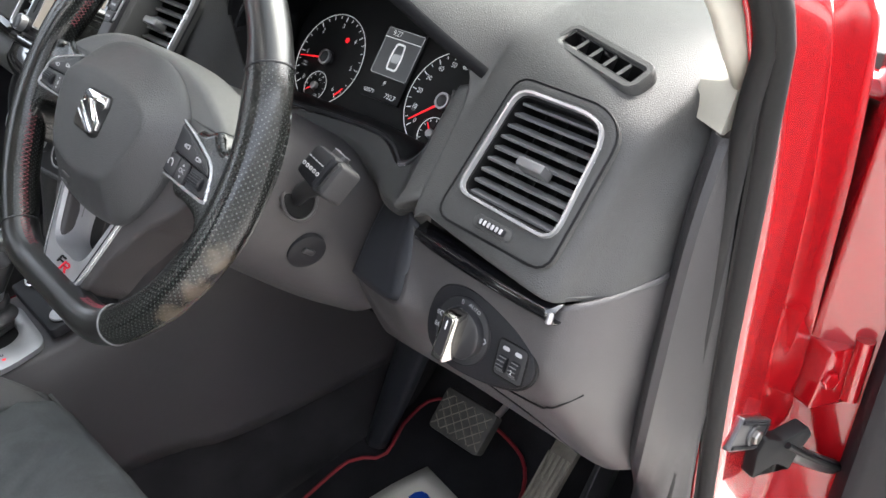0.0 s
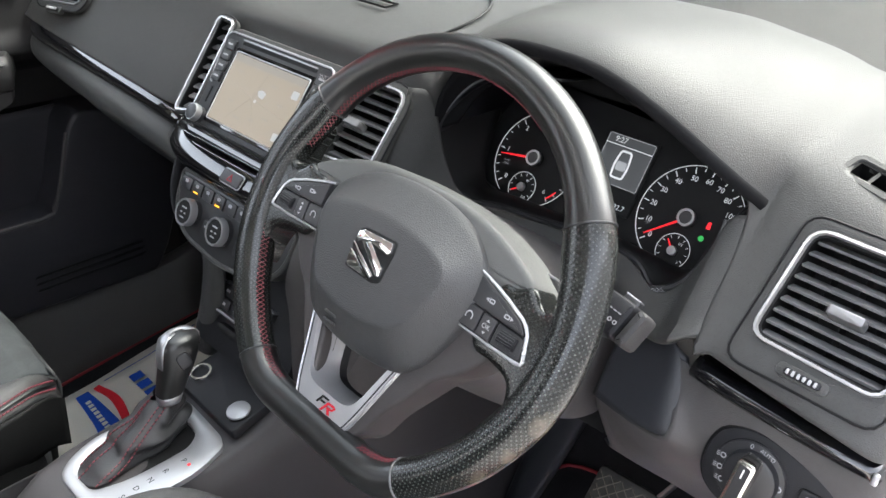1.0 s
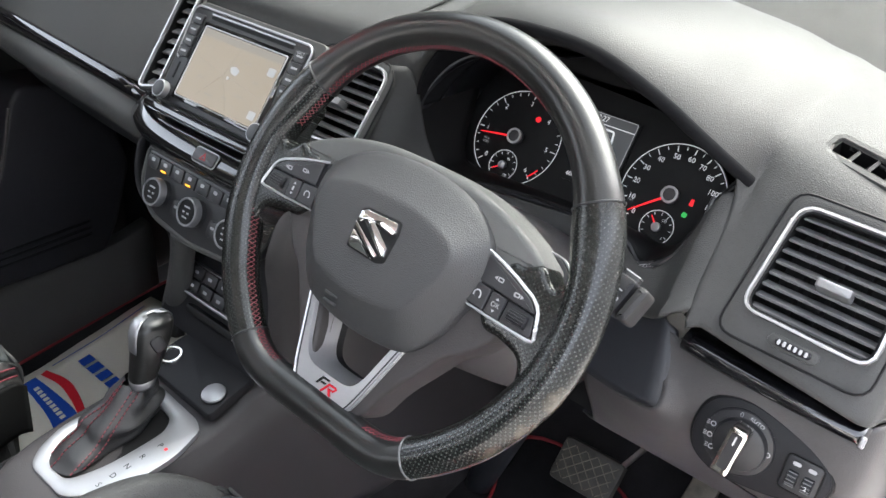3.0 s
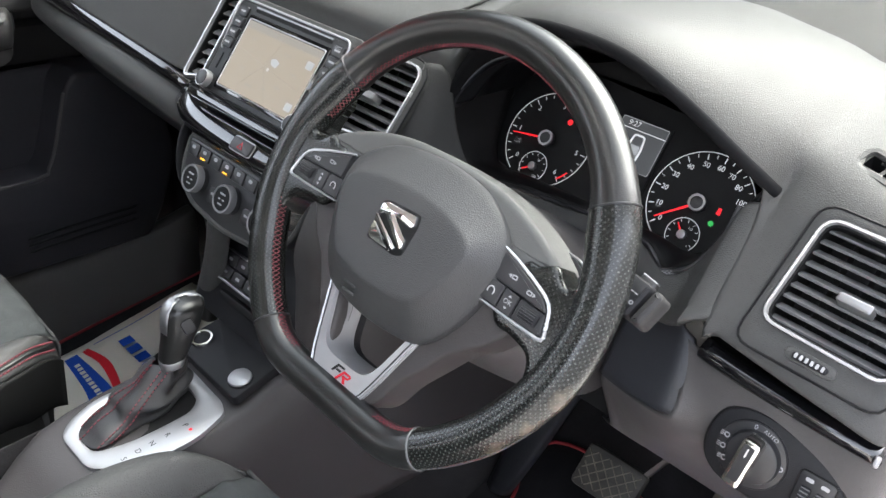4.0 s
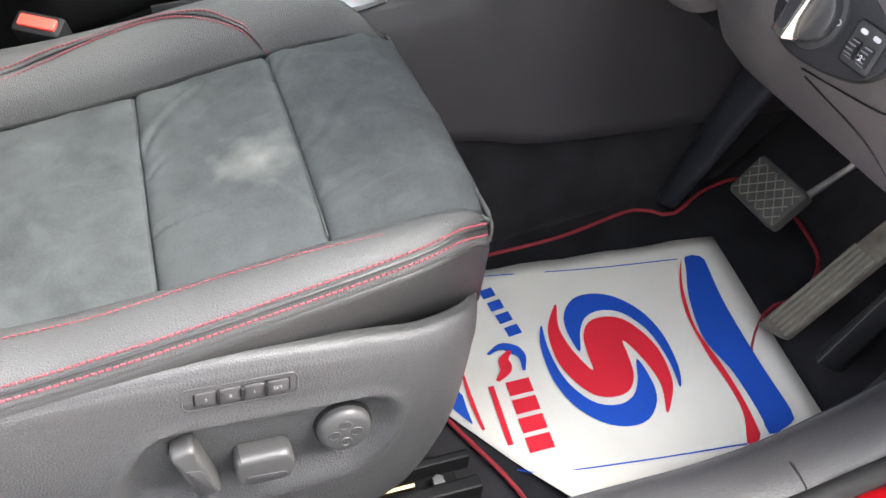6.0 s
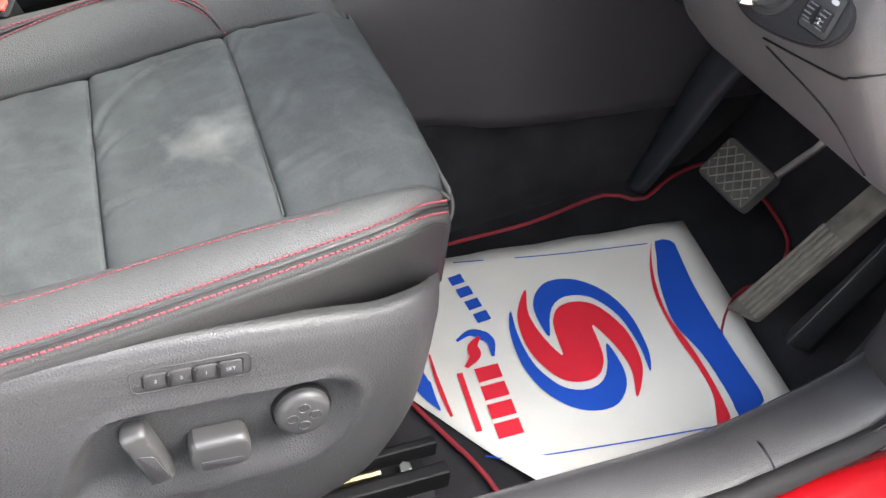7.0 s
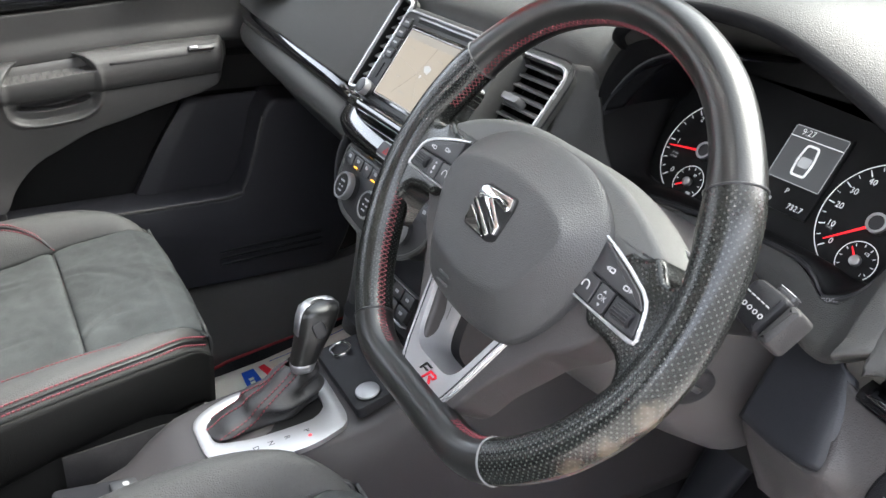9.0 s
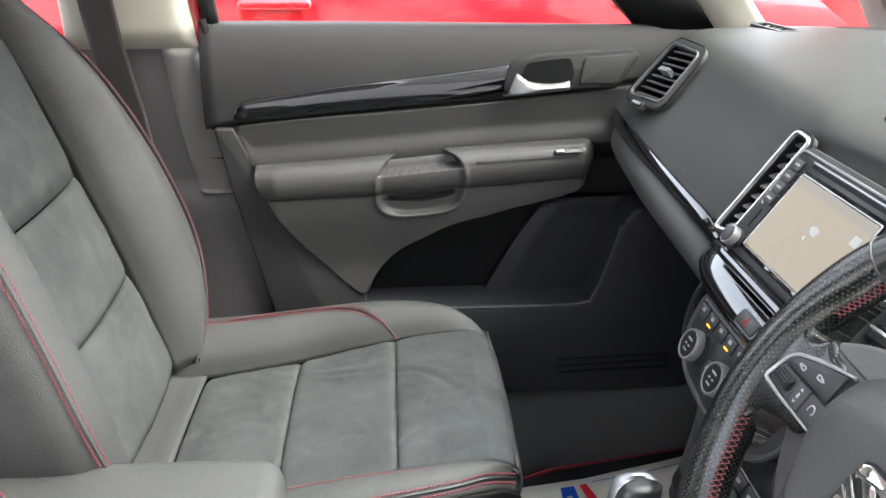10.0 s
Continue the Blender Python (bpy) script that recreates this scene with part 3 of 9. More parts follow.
# sill trim under the driver's door opening
sill_sections = []
for y in (-0.9, -0.3, 0.0, 0.2, 0.34, 0.42, 0.50):
    k = max(0.0, (y - 0.2) / 0.3)
    dx = -0.030 * k
    dz = 0.05 * k ** 3
    sill_sections.append([(0.715 + dx, y, 0.19), (0.732 + dx, y, 0.36 + dz), (0.745 + dx, y, 0.383 + dz), (0.775 + dx, y, 0.388 + dz), (0.806 + dx, y, 0.384 + dz), (0.816 + dx, y, 0.370 + dz), (0.818 + dx, y, 0.33 + dz)])
sill = structure("trim_sill", loft(sill_sections, 40, 24), "sill", "black grained plastic trim over the door sill", "sill trim", solid=0.004)
structure("trim_sill_seam", grid([[(0.735, 0.268, 0.378), (0.775, 0.268, 0.3915), (0.81, 0.268, 0.384)], [(0.735, 0.2705, 0.378), (0.775, 0.2705, 0.3915), (0.81, 0.2705, 0.384)]]), "black", "dark joint across the sill trim", "joint", solid=0.003)
structure("body_sill", loft([[(0.81, y, 0.366), (0.845, y, 0.370), (0.880, y, 0.356), (0.91, y, 0.31), (0.915, y, 0.15)] for y in (-0.9, -0.3, 0.1, 0.4, 0.55, 0.7)], 12, 12), "red", "glossy red painted body sill", "body sill", solid=0.004)
SEAL = [(0.822, -0.9, 0.384), (0.822, 0.1, 0.386), (0.818, 0.24, 0.386), (0.811, 0.32, 0.387), (0.803, 0.415, 0.394), (0.797, 0.466, 0.45), (0.794, 0.446, 0.58), (0.793, 0.402, 0.8), (0.797, 0.356, 1.05), (0.803, 0.30, 1.165), (0.785, 0.10, 1.33), (0.72, -0.25, 1.50)]
structure("door_seal", tube(cr(SEAL, 80), 0.0125, 12), "seal", "black rubber seal round the door opening", "door seal")
structure("door_seal_groove", tube([p + pt(-0.0015, -0.0118, 0.0085 if p.z < 0.42 else 0.0) for p in cr(SEAL, 80)], 0.0026, 6), "black", "dark groove along the rubber seal", "door seal")
structure("door_seal_inner", tube(cr([(0.780, 0.375, 0.56), (0.782, 0.365, 0.8), (0.790, 0.335, 1.05), (0.800, 0.290, 1.165), (0.775, 0.09, 1.33)], 40), 0.009, 10), "seal", "black rubber lip along the door post", "door seal")

# front door post, painted
post = []
for z, y0 in ((0.33, 0.50), (0.45, 0.475), (0.60, 0.440), (0.80, 0.408), (1.0, 0.374), (1.16, 0.30), (1.32, 0.11)):
    post.append([(0.790, y0 - 0.015, z), (0.801, y0 + 0.004, z), (0.8055, y0 + 0.014, z), (0.8065, y0 + 0.030, z), (0.8065, y0 + 0.085, z), (0.8045, y0 + 0.095, z), (0.797, y0 + 0.102, z), (0.796, y0 + 0.14, z), (0.800, y0 + 0.20, z), (0.790, y0 + 0.24, z)])
structure("door_post", loft(post, 30, 60), "red", "glossy red painted front door post", "door post", solid=0.003)
# kick trim between dash end and seal
kick = [
    [(0.660, 0.530, 0.33), (0.695, 0.485, 0.33), (0.712, 0.462, 0.33), (0.750, 0.450, 0.33), (0.786, 0.447, 0.33), (0.803, 0.462, 0.33)],
    [(0.665, 0.540, 0.42), (0.700, 0.475, 0.42), (0.716, 0.452, 0.42), (0.752, 0.440, 0.42), (0.786, 0.446, 0.42), (0.803, 0.470, 0.42)],
    [(0.680, 0.540, 0.524), (0.708, 0.458, 0.524), (0.723, 0.434, 0.524), (0.762, 0.408, 0.524), (0.786, 0.422, 0.524), (0.802, 0.448, 0.524)],
    [(0.700, 0.520, 0.62), (0.728, 0.420, 0.62), (0.748, 0.378, 0.62), (0.776, 0.362, 0.62), (0.787, 0.380, 0.62), (0.798, 0.400, 0.62)],
]
for z, y0, x0 in ((0.75, 0.32, 0.776), (0.95, 0.325, 0.778), (1.0455, 0.350, 0.776)):
    kick.append([(x0 - 0.035, y0 + 0.18, z), (x0 - 0.02, y0 + 0.02, z), (x0 + 0.004, y0 - 0.02, z), (x0 + 0.010, y0 + 0.03, z), (x0 + 0.012, y0 + 0.06, z), (x0 + 0.013, y0 + 0.08, z)])
structure("trim_kick_panel", loft(kick, 40, 20), "kick", "dark grey plastic trim beside the dashboard end", "kick panel", solid=0.003)
structure("trim_kick_joint", tube(cr([(0.7045, 0.4665, 0.372), (0.709, 0.459, 0.366), (0.7135, 0.4545, 0.366), (0.7205, 0.4455, 0.45), (0.7275, 0.4275, 0.535), (0.7235, 0.4315, 0.548)], 40), 0.0010, 6), "black", "fine joint of the insert in the kick trim", "joint")
# cream pillar trims and windscreen
for sgn, nm in ((1, "trim_pillar_driver"), (-1, "trim_pillar_passenger")):
    xo = 0.772 if sgn > 0 else 0.70
    secs = []
    for k, (y, z, dx) in enumerate(((0.36, 1.085, 0.0), (0.315, 1.13, 0.0), (0.25, 1.20, -0.01), (-0.02, 1.39, -0.05), (-0.28, 1.51, -0.10))):
        x = sgn * (xo + dx)
        secs.append([(x - sgn * 0.012, y + 0.055, z + 0.01), (x - sgn * 0.010, y, z), (x + sgn * 0.004, y - 0.022, z - 0.004), (x + sgn * 0.014, y - 0.012, z), (x + sgn * 0.018, y + 0.03, z + 0.01)])
    structure(nm, loft(secs, 16, 16), "cream", "cream plastic windscreen pillar trim", "pillar trim", solid=0.004)
foot = [(0.736, 0.352, 1.079), (0.739, 0.341, 1.052), (0.776, 0.330, 1.046), (0.780, 0.336, 1.090)]
structure("trim_pillar_foot", grid([[pt(*p) + pt(0, 0.05, 0.012) for p in foot], [pt(*p) + pt(0, 0.004, 0) for p in foot], [pt(*p) * 0.94 + sum((pt(*q) for q in foot), pt(0, 0, 0)) * 0.015 for p in foot]], close_v=True, caps=True), "cream", "pale grey plastic foot of the windscreen pillar", "pillar trim", angle=60)
structure("window_1", loft([[(x, 0.72 - 0.18 * x * x, 1.07), (x * 0.93, 0.30 - 0.15 * x * x, 1.32), (x * 0.84, -0.26 - 0.12 * x * x, 1.545)] for x in (-0.74, -0.37, 0, 0.37, 0.74)], 12, 8), "screen_glass", "lightly tinted laminated windscreen", "windscreen")
structure("window_2", grid([[(-0.745, -0.58, 1.11), (-0.66, -0.62, 1.52)], [(-0.745, 0.10, 1.11), (-0.66, -0.05, 1.52)], [(-0.745, 0.40, 1.10), (-0.70, 0.2, 1.30)]]), "glass", "clear passenger door window", "window").visible_shadow = False

# bonnet seen past the windscreen
structure("bonnet", loft([[(x, 0.74 - 0.1 * x * x, 1.05 - 0.05 * x * x), (x, 1.2, 1.0 - 0.06 * x * x), (x, 1.75, 0.80 - 0.1 * x * x)] for x in (-0.8, -0.4, 0, 0.4, 0.8)], 12, 10), "red", "glossy red bonnet in front of the windscreen", "bonnet", solid=0.01)

# ---- dashboard ----
# the outlets let into the pad: their planes and openings
RV = basis((0.672, 0.232, 1.013), (1, -0.07, 0.0), (-0.06, -0.80, 0.585))
RVQ = [(-0.054, -0.046), (0.053, -0.048), (0.047, 0.040), (0.030, 0.050), (-0.049, 0.050)]
CV = basis((0.141, 0.190, 1.0225), (1, 0, 0), (0, -0.82, 0.57))
CVQ = [(-0.048, -0.052), (0.044, -0.045), (0.048, 0.045), (-0.048, 0.045)]
LC = basis((-0.139, 0.168, 1.022), (1, 0.15, 0), (0.10, -0.82, 0.56))
LCQ = [(-0.026, -0.066), (0.002, -0.060), (0.014, 0.062), (-0.012, 0.066)]
LV = basis((-0.553, 0.180, 1.068), (1, 0.16, 0.05), (0.10, -0.78, 0.61))
LVQ = [(-0.056, -0.048), (0.046, -0.046), (0.052, 0.040), (-0.036, 0.048)]
DR = basis((0.664, 0.317, 1.0850), (1, -0.25, -0.11), (0.0, -0.45, 0.89))
DL = basis((-0.60, 0.36, 1.1275), (1, 0.1, 0.03), (0, -0.05, 1))
DQ = [(-0.047, -0.0085), (0.047, -0.0095), (0.045, 0.0095), (-0.047, 0.0085)]


def opened(bm):
    """Takes the pad away where an outlet is let into it."""
    gone = set()
    for m, quad, grow in ((RV, RVQ, 0.004), (CV, CVQ, 0.004), (LC, LCQ, -0.001), (LV, LVQ, 0.004), (DR, DQ, 0.0), (DL, DQ, 0.0)):
        inv = m.inverted()
        q = inset(quad, -grow)
        for f in bm.faces:
            p = inv @ f.calc_center_median()
            if abs(p.z) < 0.03 and all((q[i][0] - q[i - 1][0]) * (p.y - q[i - 1][1]) - (q[i][1] - q[i - 1][1]) * (p.x - q[i - 1][0]) > 0 for i in range(len(q))):
                gone.add(f)
    bmesh.ops.delete(bm, geom=list(gone), context="FACES")
    return bm


dashboard = thing("dashboard", (0.02, 0.35, 0.86), "dark grey grained plastic dashboard spanning the cabin", "dashboard")
ST = [
    (-0.735, [(0.66, 1.04), (0.60, 1.07), (0.48, 1.08), (0.36, 1.085), (0.285, 1.08), (0.245, 1.068), (0.215, 1.04), (0.185, 1.01), (0.165, 0.985)]),
    (-0.69, [(0.70, 1.07), (0.62, 1.10), (0.48, 1.112), (0.36, 1.115), (0.275, 1.112), (0.235, 1.096), (0.202, 1.06), (0.165, 1.02), (0.140, 0.987)]),
    (-0.60, [(0.72, 1.08), (0.62, 1.115), (0.48, 1.128), (0.36, 1.128), (0.270, 1.122), (0.228, 1.104), (0.195, 1.065), (0.160, 1.022), (0.132, 0.985)]),
    (-0.40, [(0.74, 1.08), (0.62, 1.125), (0.48, 1.135), (0.36, 1.132), (0.265, 1.122), (0.222, 1.102), (0.190, 1.060), (0.158, 1.015), (0.130, 0.975)]),
    (-0.20, [(0.75, 1.08), (0.62, 1.13), (0.48, 1.138), (0.36, 1.130), (0.262, 1.114), (0.222, 1.095), (0.192, 1.055), (0.162, 1.010), (0.138, 0.962)]),
    (-0.12, [(0.75, 1.08), (0.62, 1.13), (0.48, 1.138), (0.36, 1.128), (0.262, 1.105), (0.224, 1.088), (0.215, 1.065), (0.190, 1.020), (0.165, 0.962)]),
    (0.05, [(0.75, 1.08), (0.62, 1.13), (0.48, 1.138), (0.36, 1.128), (0.262, 1.105), (0.226, 1.090), (0.218, 1.065), (0.190, 1.020), (0.170, 0.962)]),
    (0.175, [(0.75, 1.08), (0.62, 1.13), (0.48, 1.138), (0.36, 1.128), (0.270, 1.108), (0.232, 1.090), (0.222, 1.065), (0.200, 1.020), (0.180, 0.962)]),
    (0.205, [(0.75, 1.08), (0.62, 1.13), (0.48, 1.138), (0.36, 1.130), (0.275, 1.108), (0.240, 1.080), (0.236, 1.060), (0.235, 1.04), (0.240, 1.02)]),
    (0.230, [(0.74, 1.08), (0.62, 1.13), (0.48, 1.142), (0.36, 1.140), (0.270, 1.124), (0.232, 1.102), (0.250, 1.085), (0.29, 1.07), (0.33, 1.06)]),
    (0.27, [(0.74, 1.08), (0.62, 1.13), (0.48, 1.148), (0.36, 1.153), (0.260, 1.148), (0.216, 1.130), (0.235, 1.115), (0.28, 1.10), (0.34, 1.09)]),
    (0.33, [(0.73, 1.08), (0.62, 1.13), (0.48, 1.152), (0.36, 1.164), (0.250, 1.168), (0.204, 1.152), (0.222, 1.137), (0.28, 1.12), (0.35, 1.10)]),
    (0.39, [(0.73, 1.08), (0.62, 1.13), (0.48, 1.152), (0.36, 1.166), (0.248, 1.173), (0.200, 1.157), (0.220, 1.142), (0.28, 1.125), (0.35, 1.10)]),
    (0.44, [(0.72, 1.08), (0.61, 1.125), (0.48, 1.150), (0.36, 1.163), (0.252, 1.167), (0.207, 1.151), (0.227, 1.136), (0.28, 1.118), (0.35, 1.10)]),
    (0.49, [(0.70, 1.08), (0.60, 1.12), (0.48, 1.143), (0.37, 1.150), (0.268, 1.144), (0.225, 1.124), (0.245, 1.110), (0.28, 1.10), (0.345, 1.085)]),
    (0.53, [(0.68, 1.08), (0.58, 1.115), (0.48, 1.133), (0.38, 1.133), (0.290, 1.119), (0.245, 1.094), (0.262, 1.082), (0.29, 1.075), (0.335, 1.06)]),
    (0.558, [(0.665, 1.08), (0.572, 1.112), (0.473, 1.127), (0.38, 1.122), (0.303, 1.103), (0.260, 1.071), (0.272, 1.062), (0.295, 1.055), (0.320, 1.04)]),
    (0.575, [(0.652, 1.08), (0.566, 1.108), (0.466, 1.120), (0.38, 1.113), (0.309, 1.093), (0.2775, 1.059), (0.2426, 1.018), (0.1966, 0.955), (0.212, 0.948)]),
    (0.59, [(0.64, 1.08), (0.56, 1.105), (0.46, 1.115), (0.38, 1.108), (0.312, 1.090), (0.275, 1.060), (0.2418, 1.018), (0.1943, 0.953), (0.208, 0.946)]),
    (0.64, [(0.60, 1.075), (0.53, 1.098), (0.45, 1.108), (0.38, 1.103), (0.312, 1.085), (0.271, 1.060), (0.2366, 1.016), (0.1876, 0.949), (0.202, 0.942)]),
    (0.70, [(0.56, 1.07), (0.50, 1.088), (0.43, 1.097), (0.37, 1.092), (0.306, 1.076), (0.264, 1.054), (0.2292, 1.012), (0.1802, 0.945), (0.197, 0.938)]),
    (0.735, [(0.52, 1.06), (0.47, 1.074), (0.41, 1.080), (0.355, 1.075), (0.306, 1.060), (0.270, 1.042), (0.237, 1.000), (0.186, 0.937), (0.200, 0.930)]),
    (0.744, [(0.51, 1.055), (0.465, 1.068), (0.41, 1.073), (0.358, 1.068), (0.313, 1.054), (0.285, 1.036), (0.256, 0.998), (0.205, 0.934), (0.218, 0.928)]),
    (0.750, [(0.50, 1.04), (0.46, 1.052), (0.41, 1.056), (0.372, 1.052), (0.335, 1.042), (0.307, 1.026), (0.276, 0.996), (0.222, 0.931), (0.236, 0.925)]),
    (0.762, [(0.50, 1.03), (0.465, 1.042), (0.42, 1.046), (0.39, 1.042), (0.362, 1.034), (0.338, 1.018), (0.308, 0.988), (0.252, 0.928), (0.266, 0.922)]),
    (0.768, [(0.50, 1.02), (0.47, 1.03), (0.43, 1.035), (0.42, 1.032), (0.40, 1.026), (0.385, 1.012), (0.36, 0.985), (0.315, 0.926), (0.325, 0.92)]),
]
part("top_pad", opened(loft([[(x, y, z) for y, z in pr] for x, pr in ST], 300, 129)), "dash", dashboard, "grained dark grey upper pad with instrument hood", solid=0.004)

# driver's lower face, from the instruments down to the knee panel
part("driver_face", loft([
    [(0.190, 0.215, 1.07), (0.188, 0.190, 1.00), (0.186, 0.165, 0.93), (0.186, 0.160, 0.86), (0.19, 0.20, 0.80)],
    [(0.206, 0.236, 1.06), (0.206, 0.212, 1.00), (0.205, 0.182, 0.93), (0.205, 0.185, 0.86), (0.205, 0.24, 0.80)],
    [(0.225, 0.245, 0.985), (0.225, 0.228, 0.96), (0.225, 0.205, 0.93), (0.225, 0.22, 0.87), (0.225, 0.26, 0.82)],
    [(0.262, 0.248, 0.953), (0.262, 0.235, 0.940), (0.262, 0.228, 0.92), (0.262, 0.25, 0.87), (0.262, 0.28, 0.82)],
    [(0.38, 0.250, 0.964), (0.38, 0.240, 0.945), (0.38, 0.245, 0.92), (0.38, 0.27, 0.87), (0.38, 0.30, 0.82)],
    [(0.46, 0.250, 0.968), (0.46, 0.240, 0.955), (0.46, 0.235, 0.938), (0.46, 0.250, 0.915), (0.46, 0.30, 0.905)],
    [(0.512, 0.230, 0.957), (0.510, 0.220, 0.945), (0.508, 0.212, 0.932), (0.508, 0.226, 0.914), (0.508, 0.29, 0.905)],
    [(0.533, 0.236, 0.974), (0.533, 0.219, 0.952), (0.532, 0.208, 0.932), (0.532, 0.218, 0.916), (0.532, 0.28, 0.91)],
    [(0.546, 0.243, 1.005), (0.548, 0.221, 0.978), (0.550, 0.199, 0.948), (0.551, 0.202, 0.932), (0.551, 0.26, 0.92)],
    [(0.554, 0.2602, 1.04), (0.554, 0.2331, 1.003), (0.554, 0.2032, 0.962), (0.554, 0.1885, 0.942), (0.554, 0.24, 0.930)],
    [(0.566, 0.2637, 1.046), (0.566, 0.2374, 1.01), (0.566, 0.2066, 0.968), (0.566, 0.1935, 0.95), (0.566, 0.24, 0.938)],
    [(0.5755, 0.2715, 1.05), (0.5755, 0.2422, 1.015), (0.5755, 0.2130, 0.975), (0.5755, 0.1975, 0.954), (0.5755, 0.242, 0.940)],
    [(0.586, 0.2790, 1.05), (0.586, 0.2510, 1.015), (0.586, 0.2215, 0.975), (0.586, 0.2060, 0.954), (0.586, 0.246, 0.942)],
], 60, 40), "dash", dashboard, "grained grey face below the instruments", solid=0.003)

# knee panel with the light switches
def knee(x):
    k = max(0.0, min(1.0, (0.60 - x) / 0.10))
    return [(x, 0.197 + 0.024 * k, 0.916 - 0.004 * k), (x, 0.190 + 0.018 * k, 0.892), (x, 0.187 + 0.016 * k, 0.855), (x, 0.200 + 0.012 * k, 0.822 - 0.02 * k), (x, 0.226, 0.785), (x, 0.270, 0.730), (x, 0.305, 0.692)]



def knee_end(x, dy, up, drop):
    """The knee panel's profile where it turns round the dash end."""
    return [(x, 0.197 + dy, 0.916 + up), (x, 0.190 + dy, 0.892), (x, 0.187 + dy, 0.855), (x, 0.200 + dy, 0.822 - drop * 0.5), (x, 0.226 + dy, 0.785 - drop * 0.5), (x, 0.270 + dy * 0.8, 0.730 - drop * 0.4), (x, 0.305 + dy * 0.6, 0.692 - drop * 0.3)]


part("knee_panel", loft([[(0.557, 0.206, 0.922), (0.570, 0.191, 0.892), (0.5755, 0.1748, 0.858), (0.532, 0.1865, 0.8445), (0.4885, 0.198, 0.8395), (0.494, 0.233, 0.760), (0.45, 0.300, 0.700)], [(0.588, 0.200, 0.917), (0.590, 0.190, 0.889), (0.590, 0.182, 0.852), (0.572, 0.190, 0.820), (0.540, 0.212, 0.788), (0.525, 0.252, 0.740), (0.48, 0.305, 0.692)]] + [knee(x) for x in (0.61, 0.66, 0.70)] + [knee_end(*a) for a in ((0.725, 0.0, 0.0, 0.0), (0.745, 0.005, 0.009, 0.0), (0.757, 0.028, 0.011, 0.006), (0.765, 0.066, 0.011, 0.02), (0.770, 0.115, 0.012, 0.035), (0.773, 0.18, 0.02, 0.045))], 60, 36), "dash_low", dashboard, "plain grey plastic knee panel", solid=0.003)
part("column_pocket", loft([[(0.486, 0.268, 0.942), (0.4875, 0.228, 0.895), (0.488, 0.196, 0.842)], [(0.510, 0.252, 0.942), (0.514, 0.214, 0.893), (0.522, 0.187, 0.845)], [(0.536, 0.230, 0.938), (0.542, 0.203, 0.897), (0.552, 0.180, 0.851)], [(0.553, 0.212, 0.928), (0.563, 0.194, 0.897), (0.571, 0.1770, 0.857)], [(0.566, 0.212, 0.921), (0.580, 0.198, 0.892), (0.588, 0.186, 0.859)]], 24, 16), "pocket", dashboard, "smooth blue-black cheek beside the column", solid=0.003)
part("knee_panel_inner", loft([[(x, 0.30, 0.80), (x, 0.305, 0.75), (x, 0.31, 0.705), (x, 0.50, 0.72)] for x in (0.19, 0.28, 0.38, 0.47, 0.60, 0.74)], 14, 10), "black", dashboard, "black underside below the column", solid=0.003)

# unseen sheet added to stop light leaking down into the footwell
part("footwell_light_block", grid([[(x, y, 0.795 + 0.02 * (y - 0.3)) for x in (0.125, 0.30, 0.50, 0.765)] for y in (0.29, 0.45, 0.60, 0.79)]), "black", dashboard, "added black sheet that keeps light out of the driver's footwell", solid=0.004)
part("knee_joint", tube(cr([(0.623, 0.2215, 0.7905), (0.722, 0.2040, 0.8135), (0.738, 0.2010, 0.8210), (0.747, 0.2025, 0.8265), (0.758, 0.2223, 0.835)], 70), 0.0009, 6), "black", dashboard, "fine joint across the knee panel")
part("knee_joint", tube(cr([(0.623, 0.2283, 0.782), (0.695, 0.2463, 0.758), (0.718, 0.2953, 0.701)], 70), 0.0009, 6), "black", dashboard, "fine joint across the knee panel")

# shelf slot with a gloss strip
part("slot_liner", loft([[(x, 0.196 + e, 0.946), (x, 0.23 + e, 0.940), (x, 0.24 + e, 0.928), (x, 0.225 + e, 0.912), (x, 0.198 + e, 0.914)] for x, e in ((0.570, 0.008), (0.60, 0.0), (0.70, -0.002), (0.737, 0.0))], 12, 12), "black", dashboard, "black open slot", solid=0.002)
part("gloss_strip", loft([[(x, 0.200 + e, 0.931 + d), (x, 0.188 + e, 0.927 + d), (x, 0.185 + e, 0.920 + d), (x, 0.190 + e, 0.914 + d), (x, 0.205 + e, 0.912 + d)] for x, e, d in ((0.578, 0.006, 0.002), (0.62, 0.0, 0.001), (0.70, -0.002, -0.002), (0.742, 0.0, -0.004))], 16, 12), "gloss", dashboard, "glossy black drawer strip", solid=0.002)
part("strip_end_cap", rbox(0.005, 0.010, 0.004, 0.0018, basis((0.7395, 0.1855, 0.9175), (1, 0, 0), (0.1, -0.9, 0.35))), "satin", dashboard, "bright end cap")

